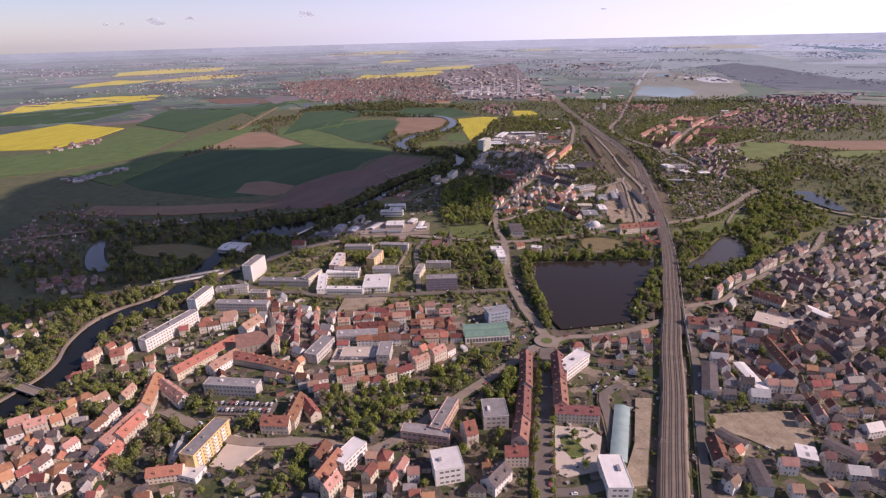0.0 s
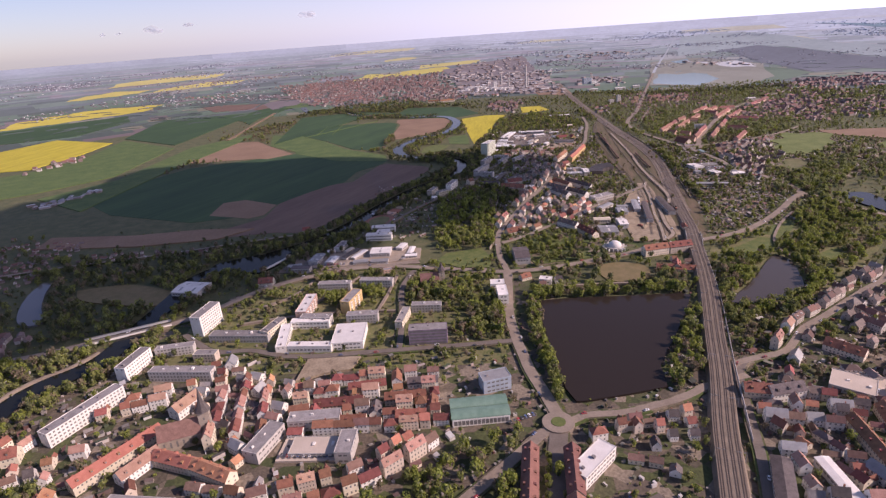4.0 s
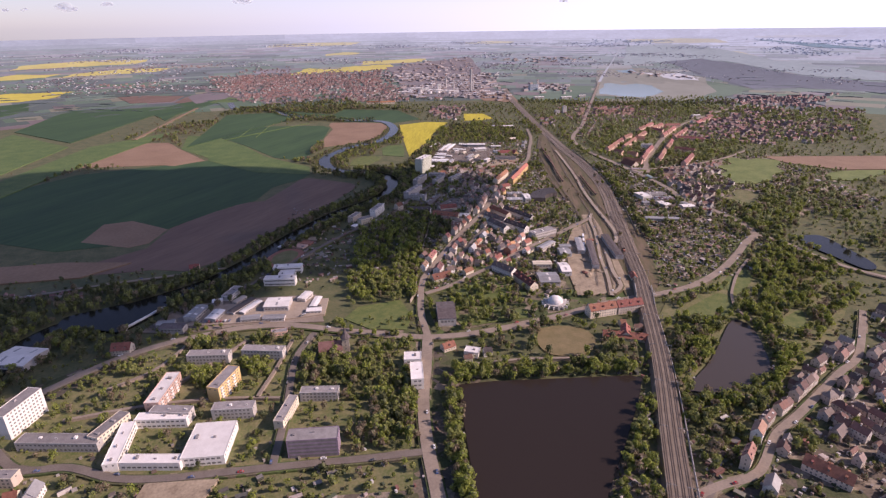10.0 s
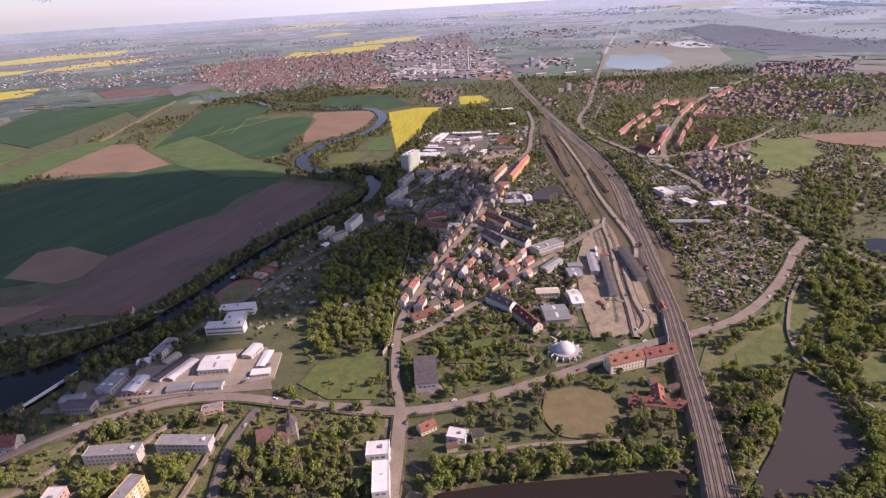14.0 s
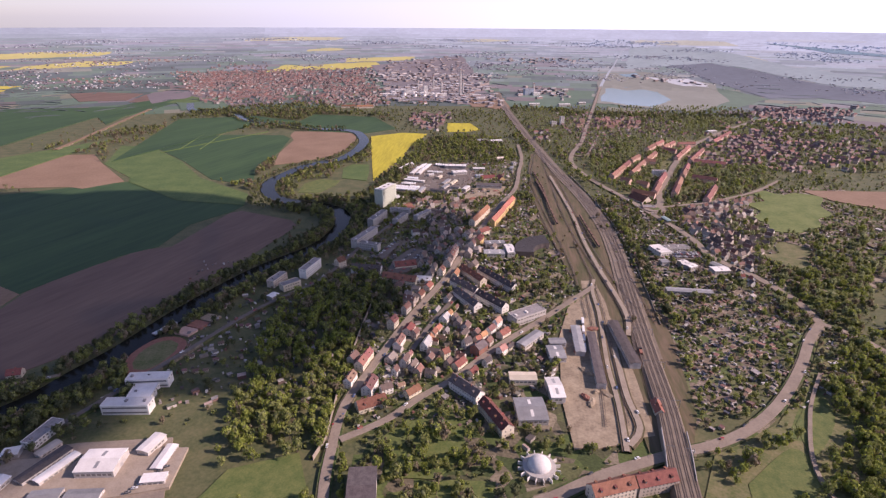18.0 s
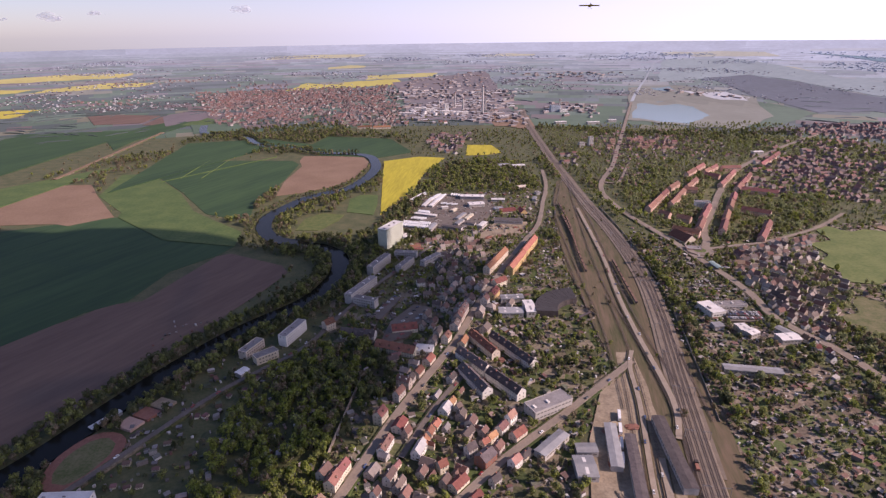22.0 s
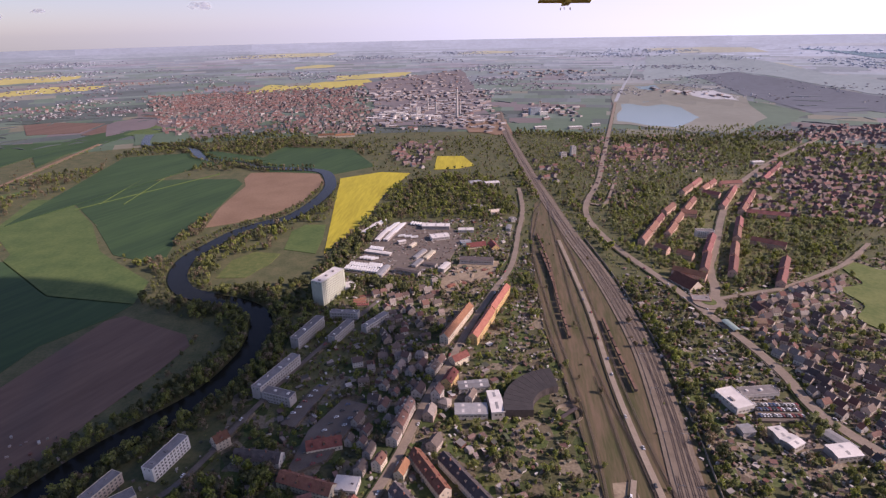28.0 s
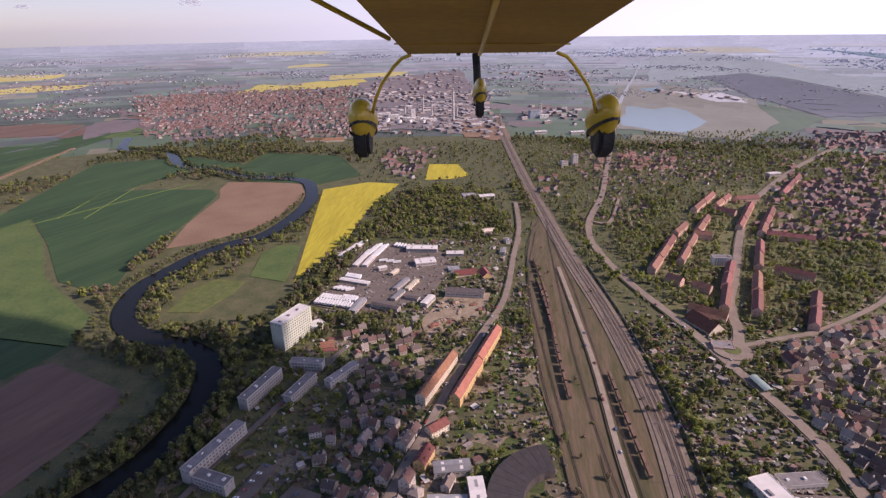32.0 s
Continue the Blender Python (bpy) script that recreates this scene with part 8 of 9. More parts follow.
# heaps of rubble on the demolition ground
hp = random.Random(31)
for i in range(28):
    u, w = hp.random(), hp.random()
    x, y = (268 + 62 * u, 1444 + 66 * w + 14 * u) if i < 16 else (284 + 30 * u + 40 * w, 840 + 190 * w)
    heap = tagged(new("rubble_heap"), "low heap of rubble, gravel or sand on bare ground", "rubble heap", "heaps of the demolition ground")
    heap.matrix_world = pose(x, y, 1.5, 0, 0, hp.uniform(0, 180))
    bm = bmesh.new()
    bmesh.ops.create_icosphere(bm, subdivisions=3, radius=1.0)
    sx, sy, sz = hp.uniform(3, 8), hp.uniform(2, 4), hp.uniform(0.8, 2.2)
    for q in bm.verts:
        k = 1 + 0.45 * noise.noise(q.co * 2.3 + Vector((i * 3.1, 0, 0)))
        q.co = Vector((q.co.x * sx * k, q.co.y * sy * k, max(-0.2, q.co.z) * sz * k))
    part("rubble", bm, M_SAND if i % 3 else M_BRICK, heap)


# villages and copses far off on the plain, in its haze-mixed colours
v, f, s = [], [], []
for c in range(110):
    az0, d0 = frng.uniform(-48, 50), 3050 * math.exp(frng.uniform(0, 1.25))
    for _ in range(int(frng.uniform(20, 70))):
        az1, d1 = az0 + frng.gauss(0, 1.3), d0 * (1 + frng.gauss(0, 0.03))
        if d1 < 2950:
            continue
        x, y, z = far_point(az1, d1)
        w, h, t = frng.uniform(3, 8), frng.uniform(2, 4), frng.uniform(0, 3)
        k = len(v)
        for zz, q in ((z - 2, 1.0), (z + h, 1.0)):
            for a in (0.6, 2.5, 3.8, 5.6):
                v.append((x + w * q * math.cos(a + t), y + w * q * 0.7 * math.sin(a + t), zz))
        f += [(k, k + 1, k + 5, k + 4), (k + 1, k + 2, k + 6, k + 5), (k + 2, k + 3, k + 7, k + 6), (k + 3, k, k + 4, k + 7), (k + 4, k + 5, k + 6, k + 7)]
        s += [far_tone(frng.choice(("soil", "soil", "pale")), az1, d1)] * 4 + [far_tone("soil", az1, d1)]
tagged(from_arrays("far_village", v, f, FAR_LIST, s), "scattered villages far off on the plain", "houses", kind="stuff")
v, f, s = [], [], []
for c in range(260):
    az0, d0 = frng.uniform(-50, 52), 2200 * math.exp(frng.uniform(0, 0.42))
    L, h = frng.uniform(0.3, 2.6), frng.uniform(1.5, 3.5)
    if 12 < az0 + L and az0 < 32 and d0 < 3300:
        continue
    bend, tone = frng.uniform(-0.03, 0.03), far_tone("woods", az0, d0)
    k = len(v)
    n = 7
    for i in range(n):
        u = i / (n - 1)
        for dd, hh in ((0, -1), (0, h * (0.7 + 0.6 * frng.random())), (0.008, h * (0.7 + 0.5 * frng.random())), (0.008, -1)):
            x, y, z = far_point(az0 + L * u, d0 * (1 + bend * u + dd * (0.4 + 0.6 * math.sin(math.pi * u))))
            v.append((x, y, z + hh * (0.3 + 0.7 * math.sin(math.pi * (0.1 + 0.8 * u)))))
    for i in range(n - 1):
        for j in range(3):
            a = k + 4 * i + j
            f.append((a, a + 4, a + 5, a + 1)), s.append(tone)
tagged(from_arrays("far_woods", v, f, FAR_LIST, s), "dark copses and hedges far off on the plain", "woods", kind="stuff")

# ---- groves ----
wood([(6, 830), (82, 841), (94, 889), (91, 980), (105, 1075), (106, 1160), (22, 1131), (1, 1078), (0, 992), (4, 926), (-4, 875)], 0.0160, "fresh")
wood([(372, 805), (424, 829), (528, 914), (594, 876), (372, 607), (376, 638), (402, 679), (426, 729), (419, 758), (358, 696), (307, 646), (336, 719)], 0.0100, "fresh")
wood([(296, 633), (333, 638), (386, 658), (372, 607), (290, 616)], 0.0120, "mixed")
wood([(102, 683), (114, 671), (116, 567), (112, 517), (102, 518), (100, 555), (94, 592)], 0.0160, "fresh")
wood([(104, 700), (281, 692), (277, 670), (112, 674)], 0.0200, "fresh")
wood([(216, 567), (267, 645), (275, 625), (220, 503), (197, 506)], 0.0140, "mixed")
wood([(136, 795), (198, 798), (299, 734), (279, 687), (121, 697)], 0.0080, "mixed")
wood([(-17, 557), (79, 586), (85, 686), (34, 684), (-3, 737), (50, 681)], 0.0060, "mixed")
wood([(-35, 695), (-2, 724), (82, 722), (73, 595), (32, 593), (22, 675)], 0.0110, "mixed")
wood([(44, 708), (70, 737), (65, 745), (16, 730), (-32, 723), (-28, 682), (-5, 696), (66, 688)], 0.0130, "fresh")
wood([(127, 896), (183, 864), (208, 818), (138, 818), (145, 790), (115, 794)], 0.0070, "fresh")
wood([(-282, 795), (-333, 872), (-267, 884), (-150, 913), (-120, 960), (-137, 846), (-171, 860), (-203, 836), (-240, 790)], 0.0130, "dark")
wood([(-500, 562), (-430, 616), (-331, 610), (-252, 638), (-236, 589), (-305, 551), (-341, 504), (-334, 443), (-364, 418)], 0.0100, "mixed")
wood([(-411, 631), (-599, 885), (-451, 874), (-183, 946), (-84, 973), (-96, 875), (-233, 754), (-294, 695), (-369, 645)], 0.0080, "dark")
wood([(-571, 657), (-452, 617), (-480, 688), (-566, 802), (-615, 716)], 0.0040, "dark")
wood([(-120, 400), (-73, 406), (-44, 404), (22, 455), (77, 462), (30, 409), (-40, 353), (-65, 341), (-91, 342), (-107, 384)], 0.0140, "fresh")
wood([(-218, 404), (-154, 401), (-146, 357), (-175, 339), (-200, 312), (-226, 341), (-207, 366)], 0.0100, "mixed")
wood([(-291, 350), (-260, 390), (-227, 412), (-235, 457), (-296, 460), (-318, 416)], 0.0050, "mixed")
wood([(-122, 289), (-95, 288), (-97, 331), (-115, 337), (-121, 315)], 0.0140, "fresh")
wood([(3, 345), (47, 350), (42, 309), (3, 316)], 0.0080, "fresh")
wood([(24, 401), (62, 434), (55, 363), (31, 371)], 0.0120, "fresh")
wood([(13, 1227), (32, 1247), (45, 1290), (45, 1344), (13, 1402), (-49, 1428), (-111, 1456), (-149, 1460), (15, 1355), (17, 1314), (-23, 1240)], 0.0120, "dark")
wood([(-286, 1645), (-206, 1584), (-129, 1530), (-151, 1605), (-137, 1660), (-123, 1774), (-143, 1803), (-172, 1684), (-165, 1589), (-237, 1613)], 0.0100, "brown")
wood([(-90, 1534), (-88, 1636), (-24, 1715), (64, 1810), (75, 2017), (100, 1994), (78, 1729), (6, 1667), (6, 1608), (-51, 1578), (-53, 1464)], 0.0070, "mixed")
wood([(43, 1400), (101, 1395), (92, 1490), (95, 1582), (134, 1699), (217, 1888), (238, 1999), (284, 1994), (296, 1786), (219, 1794), (169, 1696), (126, 1530), (72, 1492), (-27, 1461)], 0.0100, "dark")
wood([(55, 1360), (98, 1385), (92, 1324), (76, 1256), (67, 1223), (34, 1225), (55, 1290)], 0.0120, "dark")
wood([(148, 1050), (112, 1042), (55, 1045), (17, 1047), (59, 1105), (111, 1164), (134, 1146)], 0.0120, "dark")
wood([(525, 1579), (649, 1697), (631, 1569), (583, 1398), (558, 1477)], 0.0045, "fresh")
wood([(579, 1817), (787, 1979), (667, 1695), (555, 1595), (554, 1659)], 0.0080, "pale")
wood([(547, 1925), (528, 1661), (520, 1544), (505, 1545), (508, 1711)], 0.0100, "mixed")
wood([(484, 2059), (472, 1644), (464, 1716), (452, 2017)], 0.0080, "mixed")
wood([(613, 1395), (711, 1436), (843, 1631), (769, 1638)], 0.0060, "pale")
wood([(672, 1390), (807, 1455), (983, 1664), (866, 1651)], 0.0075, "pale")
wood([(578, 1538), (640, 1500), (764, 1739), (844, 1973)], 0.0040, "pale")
wood([(494, 1363), (493, 1236), (532, 1305), (520, 1453)], 0.0040, "fresh")
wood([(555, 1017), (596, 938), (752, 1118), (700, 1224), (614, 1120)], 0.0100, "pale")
wood([(480, 909), (553, 975), (586, 995), (505, 909), (424, 840), (369, 827)], 0.0060, "mixed")
wood([(-431, 2118), (-229, 2248), (125, 2263), (112, 2434), (-202, 2514), (-393, 2392), (-664, 2145), (-602, 2051)], 0.0035, "dark")
wood([(670, 2324), (1301, 2276), (1375, 2381), (694, 2410)], 0.0035, "dark")
wood([(789, 1958), (1112, 2085), (1223, 2252), (943, 2288)], 0.0030, "pale")
wood([(501, 2501), (513, 2215), (504, 1929), (503, 2159)], 0.0050, "dark")
wood([(-701, 1156), (-526, 1675), (-337, 2132), (-133, 2349), (-144, 2556), (-698, 2120), (-729, 1807), (-795, 1327)], 0.0025, "brown")
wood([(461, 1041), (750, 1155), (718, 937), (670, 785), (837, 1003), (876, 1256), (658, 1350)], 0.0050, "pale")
wood([(337, 760), (457, 751), (369, 616), (364, 569), (276, 546), (282, 605)], 0.0100, "mixed")

wood([true_place(*q) for q in ((-20.9, 2040), (-15.9, 2209), (-11.0, 2248), (-7.1, 2271), (-4.8, 1970), (-11.0, 1850), (-11.2, 1712), (-19.5, 1849))], 0.0045, "dark")
wood([true_place(*q) for q in ((11.5, 2080), (19.5, 2000), (30, 2010), (30, 2090), (19.5, 2080), (11.8, 2160))], 0.005, "dark")
wood([(418, 1000), (437, 1080), (457, 1170), (478, 1290), (492, 1440), (503, 1440), (488, 1290), (467, 1170), (448, 1080), (430, 1000)], 0.02, "mixed")
wood([(440, 690), (560, 770), (640, 860), (705, 935), (620, 965), (560, 930), (470, 840), (430, 760)], 0.0085, "fresh")
wood([(560, 980), (640, 1000), (760, 1130), (720, 1180), (640, 1110)], 0.007, "fresh")
wood([(-157, 765), (-31, 770), (-35, 753), (-91, 762), (-141, 746)], 0.0200, "mixed")
wood([(-203, 727), (-179, 734), (-167, 700), (-214, 700)], 0.0120, "mixed")
wood([(-137, 715), (-111, 716), (-104, 684), (-133, 691)], 0.0150, "fresh")
wood([(-87, 729), (-57, 725), (-53, 687), (-75, 685)], 0.0160, "fresh")
wood([(787, 1630), (1261, 1557), (1657, 2073), (1130, 2279)], 0.0026, "pale")
wood([(135, 1705), (189, 1953), (304, 2035), (386, 1973), (416, 1766), (384, 1699), (253, 1736), (193, 1728)], 0.0075, "mixed")
wood([(-327, 385), (-286, 432), (-242, 413), (-257, 343), (-313, 345), (-360, 372)], 0.0150, "mixed")
wood([(-227, 360), (-189, 366), (-170, 333), (-176, 311), (-211, 318)], 0.0200, "mixed")
wood([(-253, 336), (-227, 338), (-209, 307), (-237, 308)], 0.0150, "mixed")
wood([(-328, 421), (-277, 419), (-256, 379), (-296, 380)], 0.0140, "mixed")
wood([(100, 1440), (110, 1500), (190, 1470), (262, 1430), (250, 1400), (180, 1430)], 0.0130, "dark")
wood([(80, 1500), (118, 1517), (150, 1600), (165, 1680), (140, 1690), (110, 1600)], 0.0150, "dark")

bank_trees([(-225, 863), (-197, 886), (-168, 915), (-150, 950), (-128, 990), (-94, 1069), (-40, 1165), (23, 1240), (46, 1299), (50, 1345), (40, 1391), (10, 1424), (-36, 1446)], 25, 6, "dark")
bank_trees([(-36, 1446), (-77, 1473), (-104, 1522), (-112, 1585), (-95, 1637), (-70, 1696), (-35, 1734), (2, 1762), (28, 1827), (47, 1921), (46, 1996)], 27, 9, "dark", (4, 9))
bank_trees([(-386, 300), (-382, 367), (-370, 386), (-360, 412), (-354, 437), (-356, 463), (-366, 494), (-368, 530), (-356, 559), (-337, 579), (-323, 606), (-318, 680), (-314, 740), (-312, 785), (-294, 815)], 30, 8, "mixed", (6, 12))
bank_trees([(-20, 2134), (-130, 2159), (-205, 2219), (-330, 2300), (-420, 2450), (-560, 2500)], 27, 8, "dark", (7, 12))
# scattered garden and street trees and bushes over the built-up ground
for x0, x1, y0, y1, n, kind in ((-430, 330, 250, 800, 3200, "mixed"), (200, 800, 300, 760, 2600, "mixed"), (90, 390, 800, 1560, 2700, "mixed"), (370, 620, 850, 1450, 2300, "mixed"),
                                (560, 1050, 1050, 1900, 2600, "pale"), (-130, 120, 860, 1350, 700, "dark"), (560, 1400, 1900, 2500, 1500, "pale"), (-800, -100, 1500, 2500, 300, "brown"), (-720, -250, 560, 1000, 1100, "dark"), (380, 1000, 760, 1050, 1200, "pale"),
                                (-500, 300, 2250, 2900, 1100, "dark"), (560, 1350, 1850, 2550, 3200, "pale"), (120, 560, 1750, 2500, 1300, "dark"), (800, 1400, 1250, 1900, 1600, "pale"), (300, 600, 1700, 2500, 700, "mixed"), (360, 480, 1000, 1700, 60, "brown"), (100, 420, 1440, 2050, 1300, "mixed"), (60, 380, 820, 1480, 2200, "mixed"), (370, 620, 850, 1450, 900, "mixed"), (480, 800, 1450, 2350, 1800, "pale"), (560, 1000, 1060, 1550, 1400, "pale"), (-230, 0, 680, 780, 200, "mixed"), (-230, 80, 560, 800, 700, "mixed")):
    for _ in range(n):
        x, y = trng.uniform(x0, x1), trng.uniform(y0, y1)
        tall = trng.random() < 0.4
        if taken(x, y, 2 if tall else 0) >= (1 if y > 1400 and x < 250 or x < 120 and y > 860 or plan[int((x - GX) / CELL), int((y - GY) / CELL)] == 1 and (200 < x < 280 and 305 < y < 368 or 250 < x < 390 and 1420 < y < 2240 and taken(x, y) == 1) or tall and kind == "brown" else 2) and not (kind == "brown" and x > 300 and y < 1700 and plan[int((x - GX) / CELL), int((y - GY) / CELL)] == 2):
            continue
        h = trng.uniform(5, 11) if tall else trng.uniform(1.4, 4)
        drop_tree(x, y, h, h * trng.uniform(0.36, 0.52) if tall else h * trng.uniform(0.5, 0.9), pick_sort(kind), small=y > 1500 or not tall)
finish_woods()

# small clutter of yards and gardens: huts, greenhouses, wood piles, water butts
v, f = [], []
for x0, x1, y0, y1, n in ((365, 600, 860, 1440, 3600), (100, 380, 860, 1500, 2600), (-420, 330, 260, 620, 2200), (250, 620, 300, 700, 2200), (-120, 90, 900, 1200, 500), (560, 900, 1080, 1480, 1600), (125, 390, 1480, 1710, 900)):
    for _ in range(n):
        x, y = hrng.uniform(x0, x1), hrng.uniform(y0, y1)
        if taken(x, y, 0) >= (3 if 119 < x < 300 and 1483 < y < 1715 else 1 if 200 < x < 280 and y < 370 or 250 < x < 350 and 1425 < y < 1530 else 2):
            continue
        w, d, h, t = hrng.uniform(0.5, 1.7), hrng.uniform(0.4, 1.1), hrng.uniform(0.3, 1.3), hrng.choice((0.5, 2.07)) + hrng.uniform(-0.2, 0.2)
        k = len(v)
        for z in (0, h):
            for a, b in ((-w, -d), (w, -d), (w, d), (-w, d)):
                v.append((x + a * math.cos(t) - b * math.sin(t), y + a * math.sin(t) + b * math.cos(t), z + 1.0 * (z > 0)))
        f += [(k, k + 1, k + 5, k + 4), (k + 1, k + 2, k + 6, k + 5), (k + 2, k + 3, k + 7, k + 6), (k + 3, k, k + 4, k + 7), (k + 4, k + 5, k + 6, k + 7)]
for x0, x1, y0, y1, n in ((95, 300, 880, 1320, 700), (-340, 20, 280, 600, 420), (215, 600, 300, 680, 700), (370, 560, 860, 1440, 420), (560, 900, 1080, 1480, 420), (130, 400, 1480, 1720, 160), (-110, 90, 900, 1100, 120), (210, 330, 830, 1000, 70)):
    for _ in range(n):
        x, y = hrng.uniform(x0, x1), hrng.uniform(y0, y1)
        w, d, h, t = hrng.uniform(1.5, 4.6), hrng.uniform(1.2, 2.8), hrng.uniform(2.0, 3.6), hrng.choice((0.5, 2.07)) + hrng.uniform(-0.25, 0.25)
        if taken(x, y, w) >= 2 or 200 < x < 280 and y < 370:
            continue
        mark(footprint(x, y, 2 * w, 2 * d, math.degrees(t), 0), 3)
        k, lean = len(v), hrng.uniform(-0.5, 0.5)
        for z in (0, h):
            for a, b in ((-w, -d), (w, -d), (w, d), (-w, d)):
                v.append((x + a * math.cos(t) - b * math.sin(t), y + a * math.sin(t) + b * math.cos(t), z + (lean * b / d if z else 0)))
        f += [(k, k + 1, k + 5, k + 4), (k + 1, k + 2, k + 6, k + 5), (k + 2, k + 3, k + 7, k + 6), (k + 3, k, k + 4, k + 7)]
        k = len(v)
        v += [(p[0], p[1], p[2] + 0.12) for p in v[k - 4:k]]
        f.append((k, k + 1, k + 2, k + 3))
tagged(from_arrays("garden_clutter", v, f, island_mat("clutter_paint", [(0.06, 0.05, 0.045), (0.34, 0.31, 0.28), (0.14, 0.10, 0.08), (0.62, 0.60, 0.56), (0.22, 0.10, 0.075), (0.10, 0.095, 0.09), (0.08, 0.10, 0.05), (0.28, 0.25, 0.21)])), "huts, greenhouses and piles in yards and gardens", "garden clutter", kind="stuff")

# ---- single trees along the walks, the lake and the boulevard ----
def tree_kind(seed, sort, label):
    root = tagged(new("tree"), label, "tree", "trees of the town")
    V, F, S = crown_arrays(40 + seed, 230, 4)
    h = 11.0
    v = [(float(a) * 7.4, float(b) * 7.4, h * 0.2 + float(c) * h * 0.82) for a, b, c in V]
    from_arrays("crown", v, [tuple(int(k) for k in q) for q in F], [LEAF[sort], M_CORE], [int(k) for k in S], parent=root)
    bm = bmesh.new()
    cylinder(bm, 0.34, 0.18, 0, h * 0.55, 7)
    for k in range(4):
        t = k * 1.57 + seed
        p = [bm.verts.new((0.1 * math.cos(t + j * 2.1), 0.1 * math.sin(t + j * 2.1), h * (0.34 + 0.04 * k))) for j in range(3)]
        tip = bm.verts.new((2.1 * math.cos(t), 2.1 * math.sin(t), h * (0.58 + 0.05 * k)))
        for j in range(3):
            bm.faces.new((p[j], p[(j + 1) % 3], tip))
    part("trunk", bm, M_BARK, root)
    return root


tree_kinds = [tree_kind(0, "fresh", "broadleaf tree in fresh yellow-green leaf"), tree_kind(1, "fresh", "lime tree with young pale leaves"), tree_kind(2, "green", "mid-green broadleaf tree beside the path"), tree_kind(3, "green", "green tree with a round crown"), tree_kind(4, "brown", "tree just budding, brownish crown")]
tree_used = set()


def put_tree(x, y, s, weights=(4, 4, 3, 2, 1)):
    if taken(x, y, 0) >= 3:
        return
    k = trng.choices(tree_kinds, weights)[0]
    m = pose(x, y, 0, 0, 0, trng.uniform(0, 360)) @ Matrix.Diagonal((s, s, s * trng.uniform(0.85, 1.15), 1))
    if k not in tree_used:
        tree_used.add(k)
        k.matrix_basis = m
    else:
        made = copy_thing(k, m)
        made.matrix_basis = m


def tree_line(pts, gap, side, s0=0.7, s1=1.1, **more):
    line = offset_line(smooth_line(pts, 1.0), side)
    i = 0
    while i < len(line):
        put_tree(line[i].x + trng.uniform(-1, 1), line[i].y + trng.uniform(-1, 1), trng.uniform(s0, s1), **more)
        i += int(gap * trng.uniform(0.7, 1.3))


tree_line([(105, 500), (104, 545), (103, 590), (104, 640), (108, 672)], 6, 0, 0.8, 1.2)
tree_line([(108, 520), (108, 560), (107, 600), (108, 640)], 7, 0, 0.6, 1.0)
tree_line([(112, 680), (160, 681), (215, 680), (268, 678)], 6, 0, 0.7, 1.1)
tree_line([(60, 275), (71, 334), (83, 389), (92, 440)], 9, -6, 0.5, 0.8)
tree_line([(60, 275), (71, 334), (83, 389), (92, 440)], 9, 6, 0.5, 0.8)
tree_line([(200, 512), (206, 545), (222, 570), (236, 595), (255, 625)], 7, 6, 0.6, 1.0)
tree_line([(96, 448), (57, 422), (29, 395), (4, 371), (-14, 351)], 8, -18, 0.7, 1.1)
tree_line([(120, 806), (165, 818), (215, 812)], 9, 0, 0.6, 0.9)
tree_line([(183, 912), (200, 885), (215, 850)], 7, -10, 0.8, 1.1)
tree_line([(0, 798), (25, 775), (60, 768)], 9, 8, 0.6, 1.0)
tree_line([(90, 765), (86, 795), (84, 830)], 8, 12, 0.5, 0.9)
tree_line([(305, 636), (335, 630), (375, 645), (398, 662), (412, 690)], 8, 5, 0.7, 1.2)
tree_line([(312, 660), (345, 695), (375, 730), (405, 760)], 7, -6, 0.7, 1.2)
tree_line([(420, 760), (432, 735), (425, 700), (418, 670)], 8, 2, 0.7, 1.2)
for k in tree_kinds:
    if k not in tree_used:
        for o in (*k.children_recursive, k):
            bpy.data.objects.remove(o)

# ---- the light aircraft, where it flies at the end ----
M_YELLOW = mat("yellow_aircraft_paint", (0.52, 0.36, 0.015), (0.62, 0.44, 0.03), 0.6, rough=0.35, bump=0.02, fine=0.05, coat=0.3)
# yellow browned and darkened: the belly's shade is put into this colour
M_FABRIC = mat("shaded_yellow_fabric", (0.31, 0.20, 0.02), (0.42, 0.275, 0.03), 0.5, rough=0.6, bump=0.05, fine=0.04)
plane = tagged(new("light_aircraft"), "yellow high-wing light aircraft with faired wheels, in flight", "aircraft")
plane.matrix_world = pose(252.87, 910.21, 314.92, 90 - 22.178, 0, -3.031) @ pose(0, 0, 0, 0, 0, -0.946)


def tube(pts, r, n=10):
    """A round bar through points, in the aircraft's own measure."""
    bm = bmesh.new()
    p = [Vector(q) for q in pts]
    rings = []
    for i, q in enumerate(p):
        d = (p[min(i + 1, len(p) - 1)] - p[max(i - 1, 0)]).normalized()
        u = d.cross(Vector((0, 0.3, 1))).normalized()
        w = d.cross(u)
        rings.append([bm.verts.new(q + (u * math.cos(2 * math.pi * k / n) + w * math.sin(2 * math.pi * k / n)) * r) for k in range(n)])
    for a, b in zip(rings, rings[1:]):
        for k in range(n):
            bm.faces.new((a[k], a[(k + 1) % n], b[(k + 1) % n], b[k])).smooth = True
    bm.faces.new(rings[0]), bm.faces.new(rings[-1])
    bmesh.ops.recalc_face_normals(bm, faces=bm.faces)
    return bm


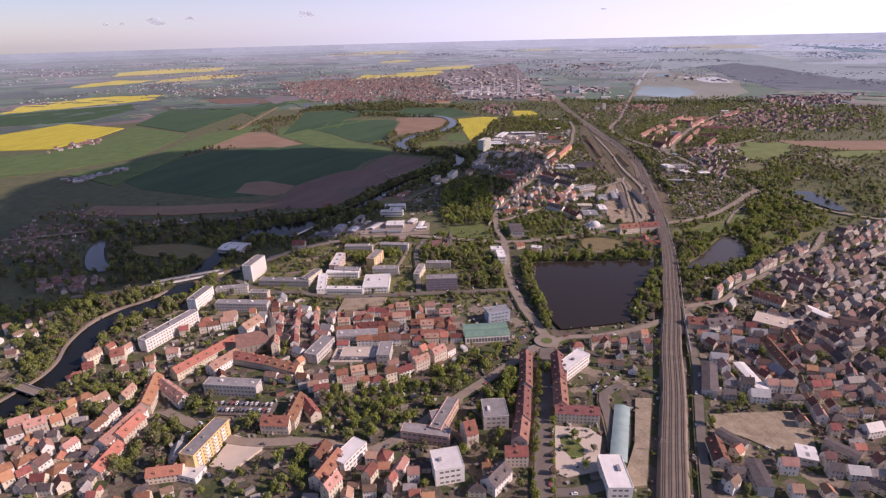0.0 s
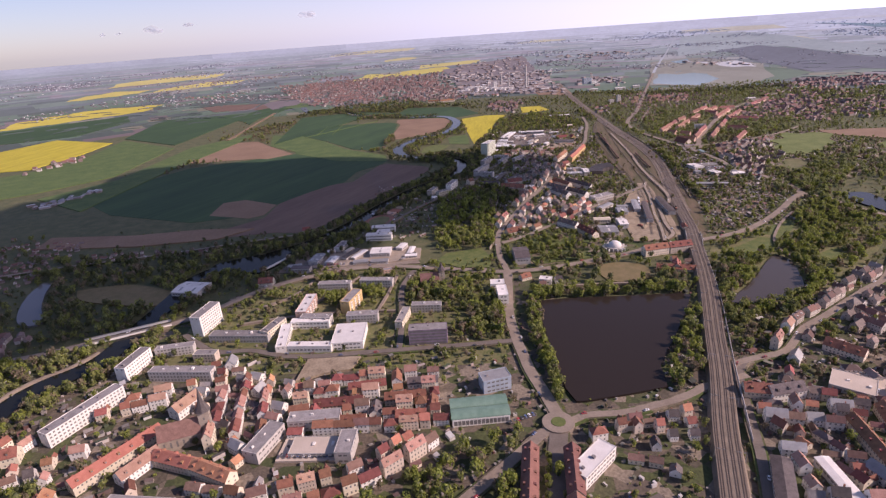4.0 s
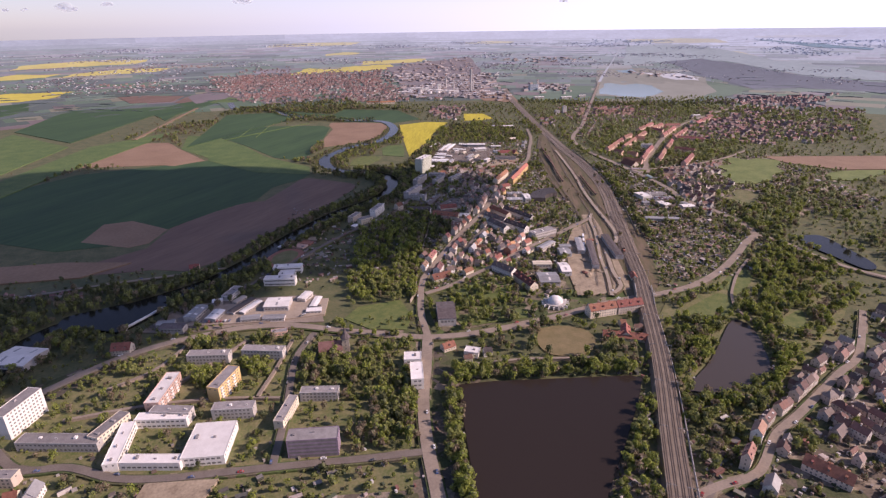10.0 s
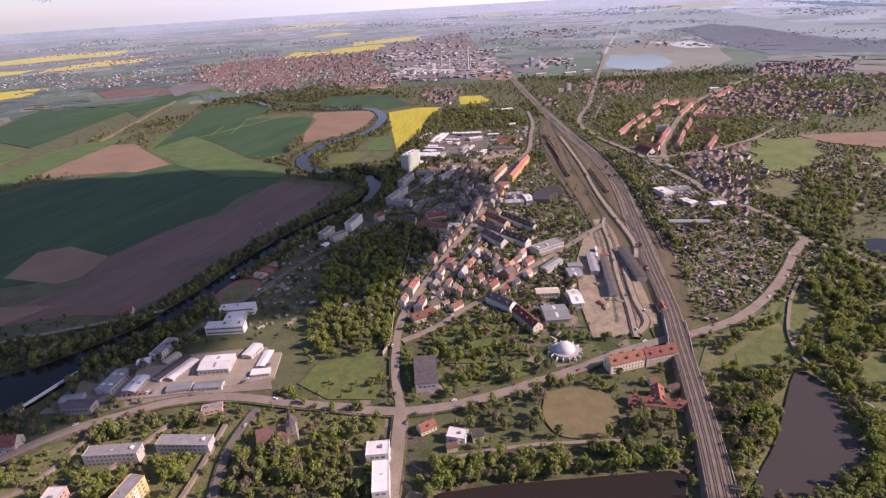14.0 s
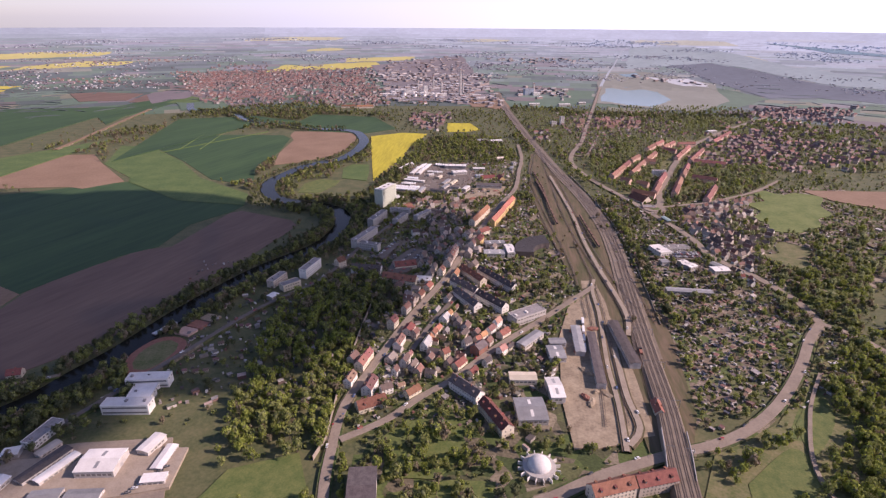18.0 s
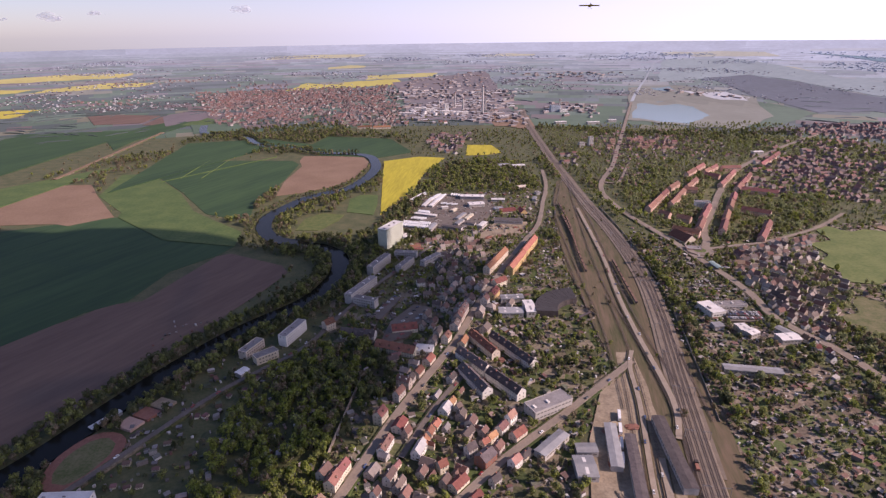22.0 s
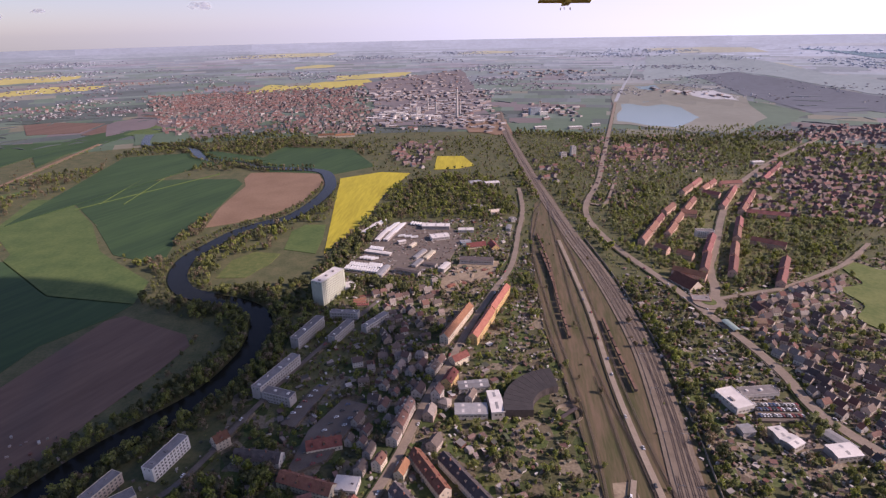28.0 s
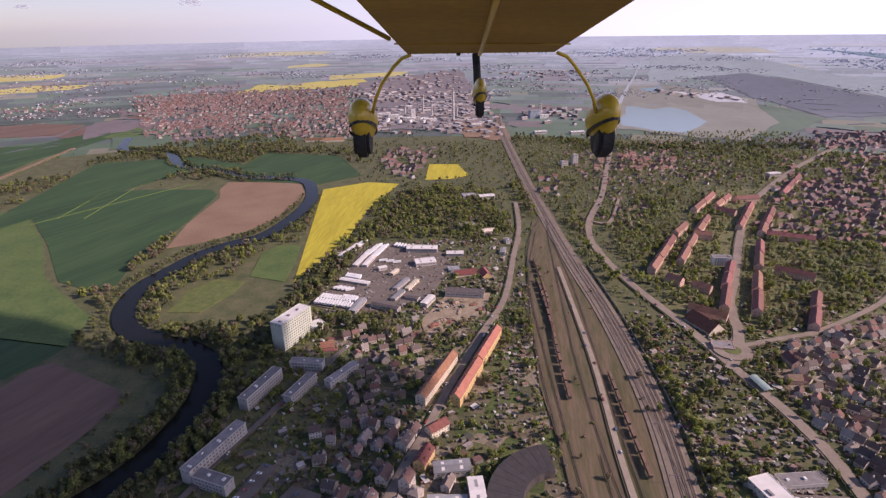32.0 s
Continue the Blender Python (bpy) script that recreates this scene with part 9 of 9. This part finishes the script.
bm = bmesh.new()
low = [bm.verts.new(c) for c in ((-0.34, 0.50, -0.55), (0.60, 0.50, -0.55), (0.667, 1.149, -3.2), (-0.225, 1.136, -3.2))]
top = [bm.verts.new(c) for c in ((-0.36, 1.3, -0.55), (0.62, 1.3, -0.55), (0.70, 2.1, -3.6), (-0.26, 2.1, -3.6))]
bm.faces.new(low), bm.faces.new(top)
for i in range(4):
    bm.faces.new((low[i], low[(i + 1) % 4], top[(i + 1) % 4], top[i]))
bmesh.ops.recalc_face_normals(bm, faces=bm.faces)
bmesh.ops.bevel(bm, geom=[e for e in bm.edges], offset=0.02, segments=2, affect="EDGES")
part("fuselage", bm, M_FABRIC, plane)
for name, pts, r, mm in (("keel_seam", [(0.13, 0.50, -0.55), (0.215, 1.138, -3.2)], 0.012, M_YELLOW), ("cross_seam", [(-0.245, 1.03, -2.75), (0.64, 1.03, -2.75)], 0.004, M_FABRIC),
                         ("wing_strut", [(-0.284, 1.113, -2.9), (-0.583, 1.138, -2.5), (-1.05, 1.18, -1.9)], 0.013, M_YELLOW),
                         ("main_gear_leg", [(-0.196, 1.15, -3.25), (-0.25, 1.155, -3.32), (-0.305, 1.133, -3.4), (-0.388, 1.062, -3.5), (-0.444, 0.986, -3.6), (-0.473, 0.92, -3.7)], 0.011, M_YELLOW),
                         ("main_gear_leg", [(0.681, 1.164, -3.25), (0.75, 1.168, -3.32), (0.812, 1.147, -3.4), (0.925, 1.047, -3.5), (0.988, 0.986, -3.6), (1.034, 0.92, -3.7)], 0.011, M_YELLOW),
                         ("nose_leg", [(0.30, 1.78, -5.0), (0.31, 1.62, -5.0), (0.315, 1.50, -5.0)], 0.035, M_BLACK), ("drain_pipe", [(0.09, 1.14, -3.15), (0.088, 1.115, -3.15)], 0.012, M_BLACK)):
    part(name, tube(pts, r), mm, plane)


def wheel(cx, cy, cz, w, h, name, tyre_drop):
    """A drop-shaped wheel fairing with its dark stripe, and the tyre below it."""
    bm = bmesh.new()
    bmesh.ops.create_uvsphere(bm, u_segments=20, v_segments=14, radius=1.0)
    for q in bm.verts:
        k = 1.0 - 0.25 * max(0.0, -q.co.y)
        q.co = Vector((cx + q.co.x * w / 2 * k, cy + q.co.y * h / 2, cz + q.co.z * h * 0.85))
    for g in bm.faces:
        g.smooth = True
    fairing = part(name, bm, M_YELLOW, plane)
    bm = bmesh.new()
    n = 20
    a = [bm.verts.new((cx + math.cos(2 * math.pi * i / n) * w * 0.47, cy - h * 0.20 - 0.012 + 0.06 * h * math.cos(2 * math.pi * i / n), cz + math.sin(2 * math.pi * i / n) * h * 0.80)) for i in range(n)]
    b = [bm.verts.new(q.co + Vector((0, 0.024, 0))) for q in a]
    for i in range(n):
        bm.faces.new((a[i], a[(i + 1) % n], b[(i + 1) % n], b[i]))
    part("stripe", bm, M_BLACK, fairing, "dark stripe round the fairing")
    bm = bmesh.new()
    bmesh.ops.create_cone(bm, cap_ends=True, segments=28, radius1=h * 0.42, radius2=h * 0.42, depth=w * 0.55)
    bmesh.ops.bevel(bm, geom=[e for e in bm.edges if e.is_boundary or len(e.link_faces) == 2 and abs(e.link_faces[0].normal.z) != abs(e.link_faces[1].normal.z)], offset=w * 0.12, segments=2, affect="EDGES")
    tyre = part("tyre", bm, M_BLACK, fairing)
    tyre.matrix_basis = Matrix.Translation((cx, cy - tyre_drop, cz)) @ pose(0, 0, 0, 0, 90, 0)


wheel(-0.56, 0.90, -3.85, 0.20, 0.30, "wheel_fairing", 0.13)
wheel(1.12, 0.92, -3.85, 0.20, 0.32, "wheel_fairing", 0.14)
wheel(0.335, 1.42, -5.0, 0.13, 0.26, "nose_fairing", 0.11)


def slab(corners, thick, name, material):
    """A thin wing-like panel over four corners, with rounded edges."""
    bm = bmesh.new()
    low = [bm.verts.new(c) for c in corners]
    top = [bm.verts.new((x, y + thick, z)) for x, y, z in corners]
    bm.faces.new(low), bm.faces.new(top)
    for i in range(4):
        bm.faces.new((low[i], low[(i + 1) % 4], top[(i + 1) % 4], top[i]))
    bmesh.ops.recalc_face_normals(bm, faces=bm.faces)
    bmesh.ops.bevel(bm, geom=list(bm.edges), offset=min(0.03, thick * 0.4), segments=2, affect="EDGES")
    return part(name, bm, material, plane)


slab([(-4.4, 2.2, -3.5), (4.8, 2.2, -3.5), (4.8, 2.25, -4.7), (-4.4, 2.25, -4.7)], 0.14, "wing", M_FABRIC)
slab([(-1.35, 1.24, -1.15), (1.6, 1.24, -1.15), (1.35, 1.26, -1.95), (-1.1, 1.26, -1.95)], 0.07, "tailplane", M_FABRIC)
slab([(-0.24, 1.98, -3.55), (0.66, 1.98, -3.55), (0.55, 2.0, -5.3), (-0.13, 2.0, -5.3)], 0.2, "engine_cowling", M_YELLOW)
slab([(0.1, 1.3, -1.05), (0.16, 1.3, -1.05), (0.16, 1.3, -1.9), (0.1, 1.3, -1.9)], 1.05, "fin", M_YELLOW)
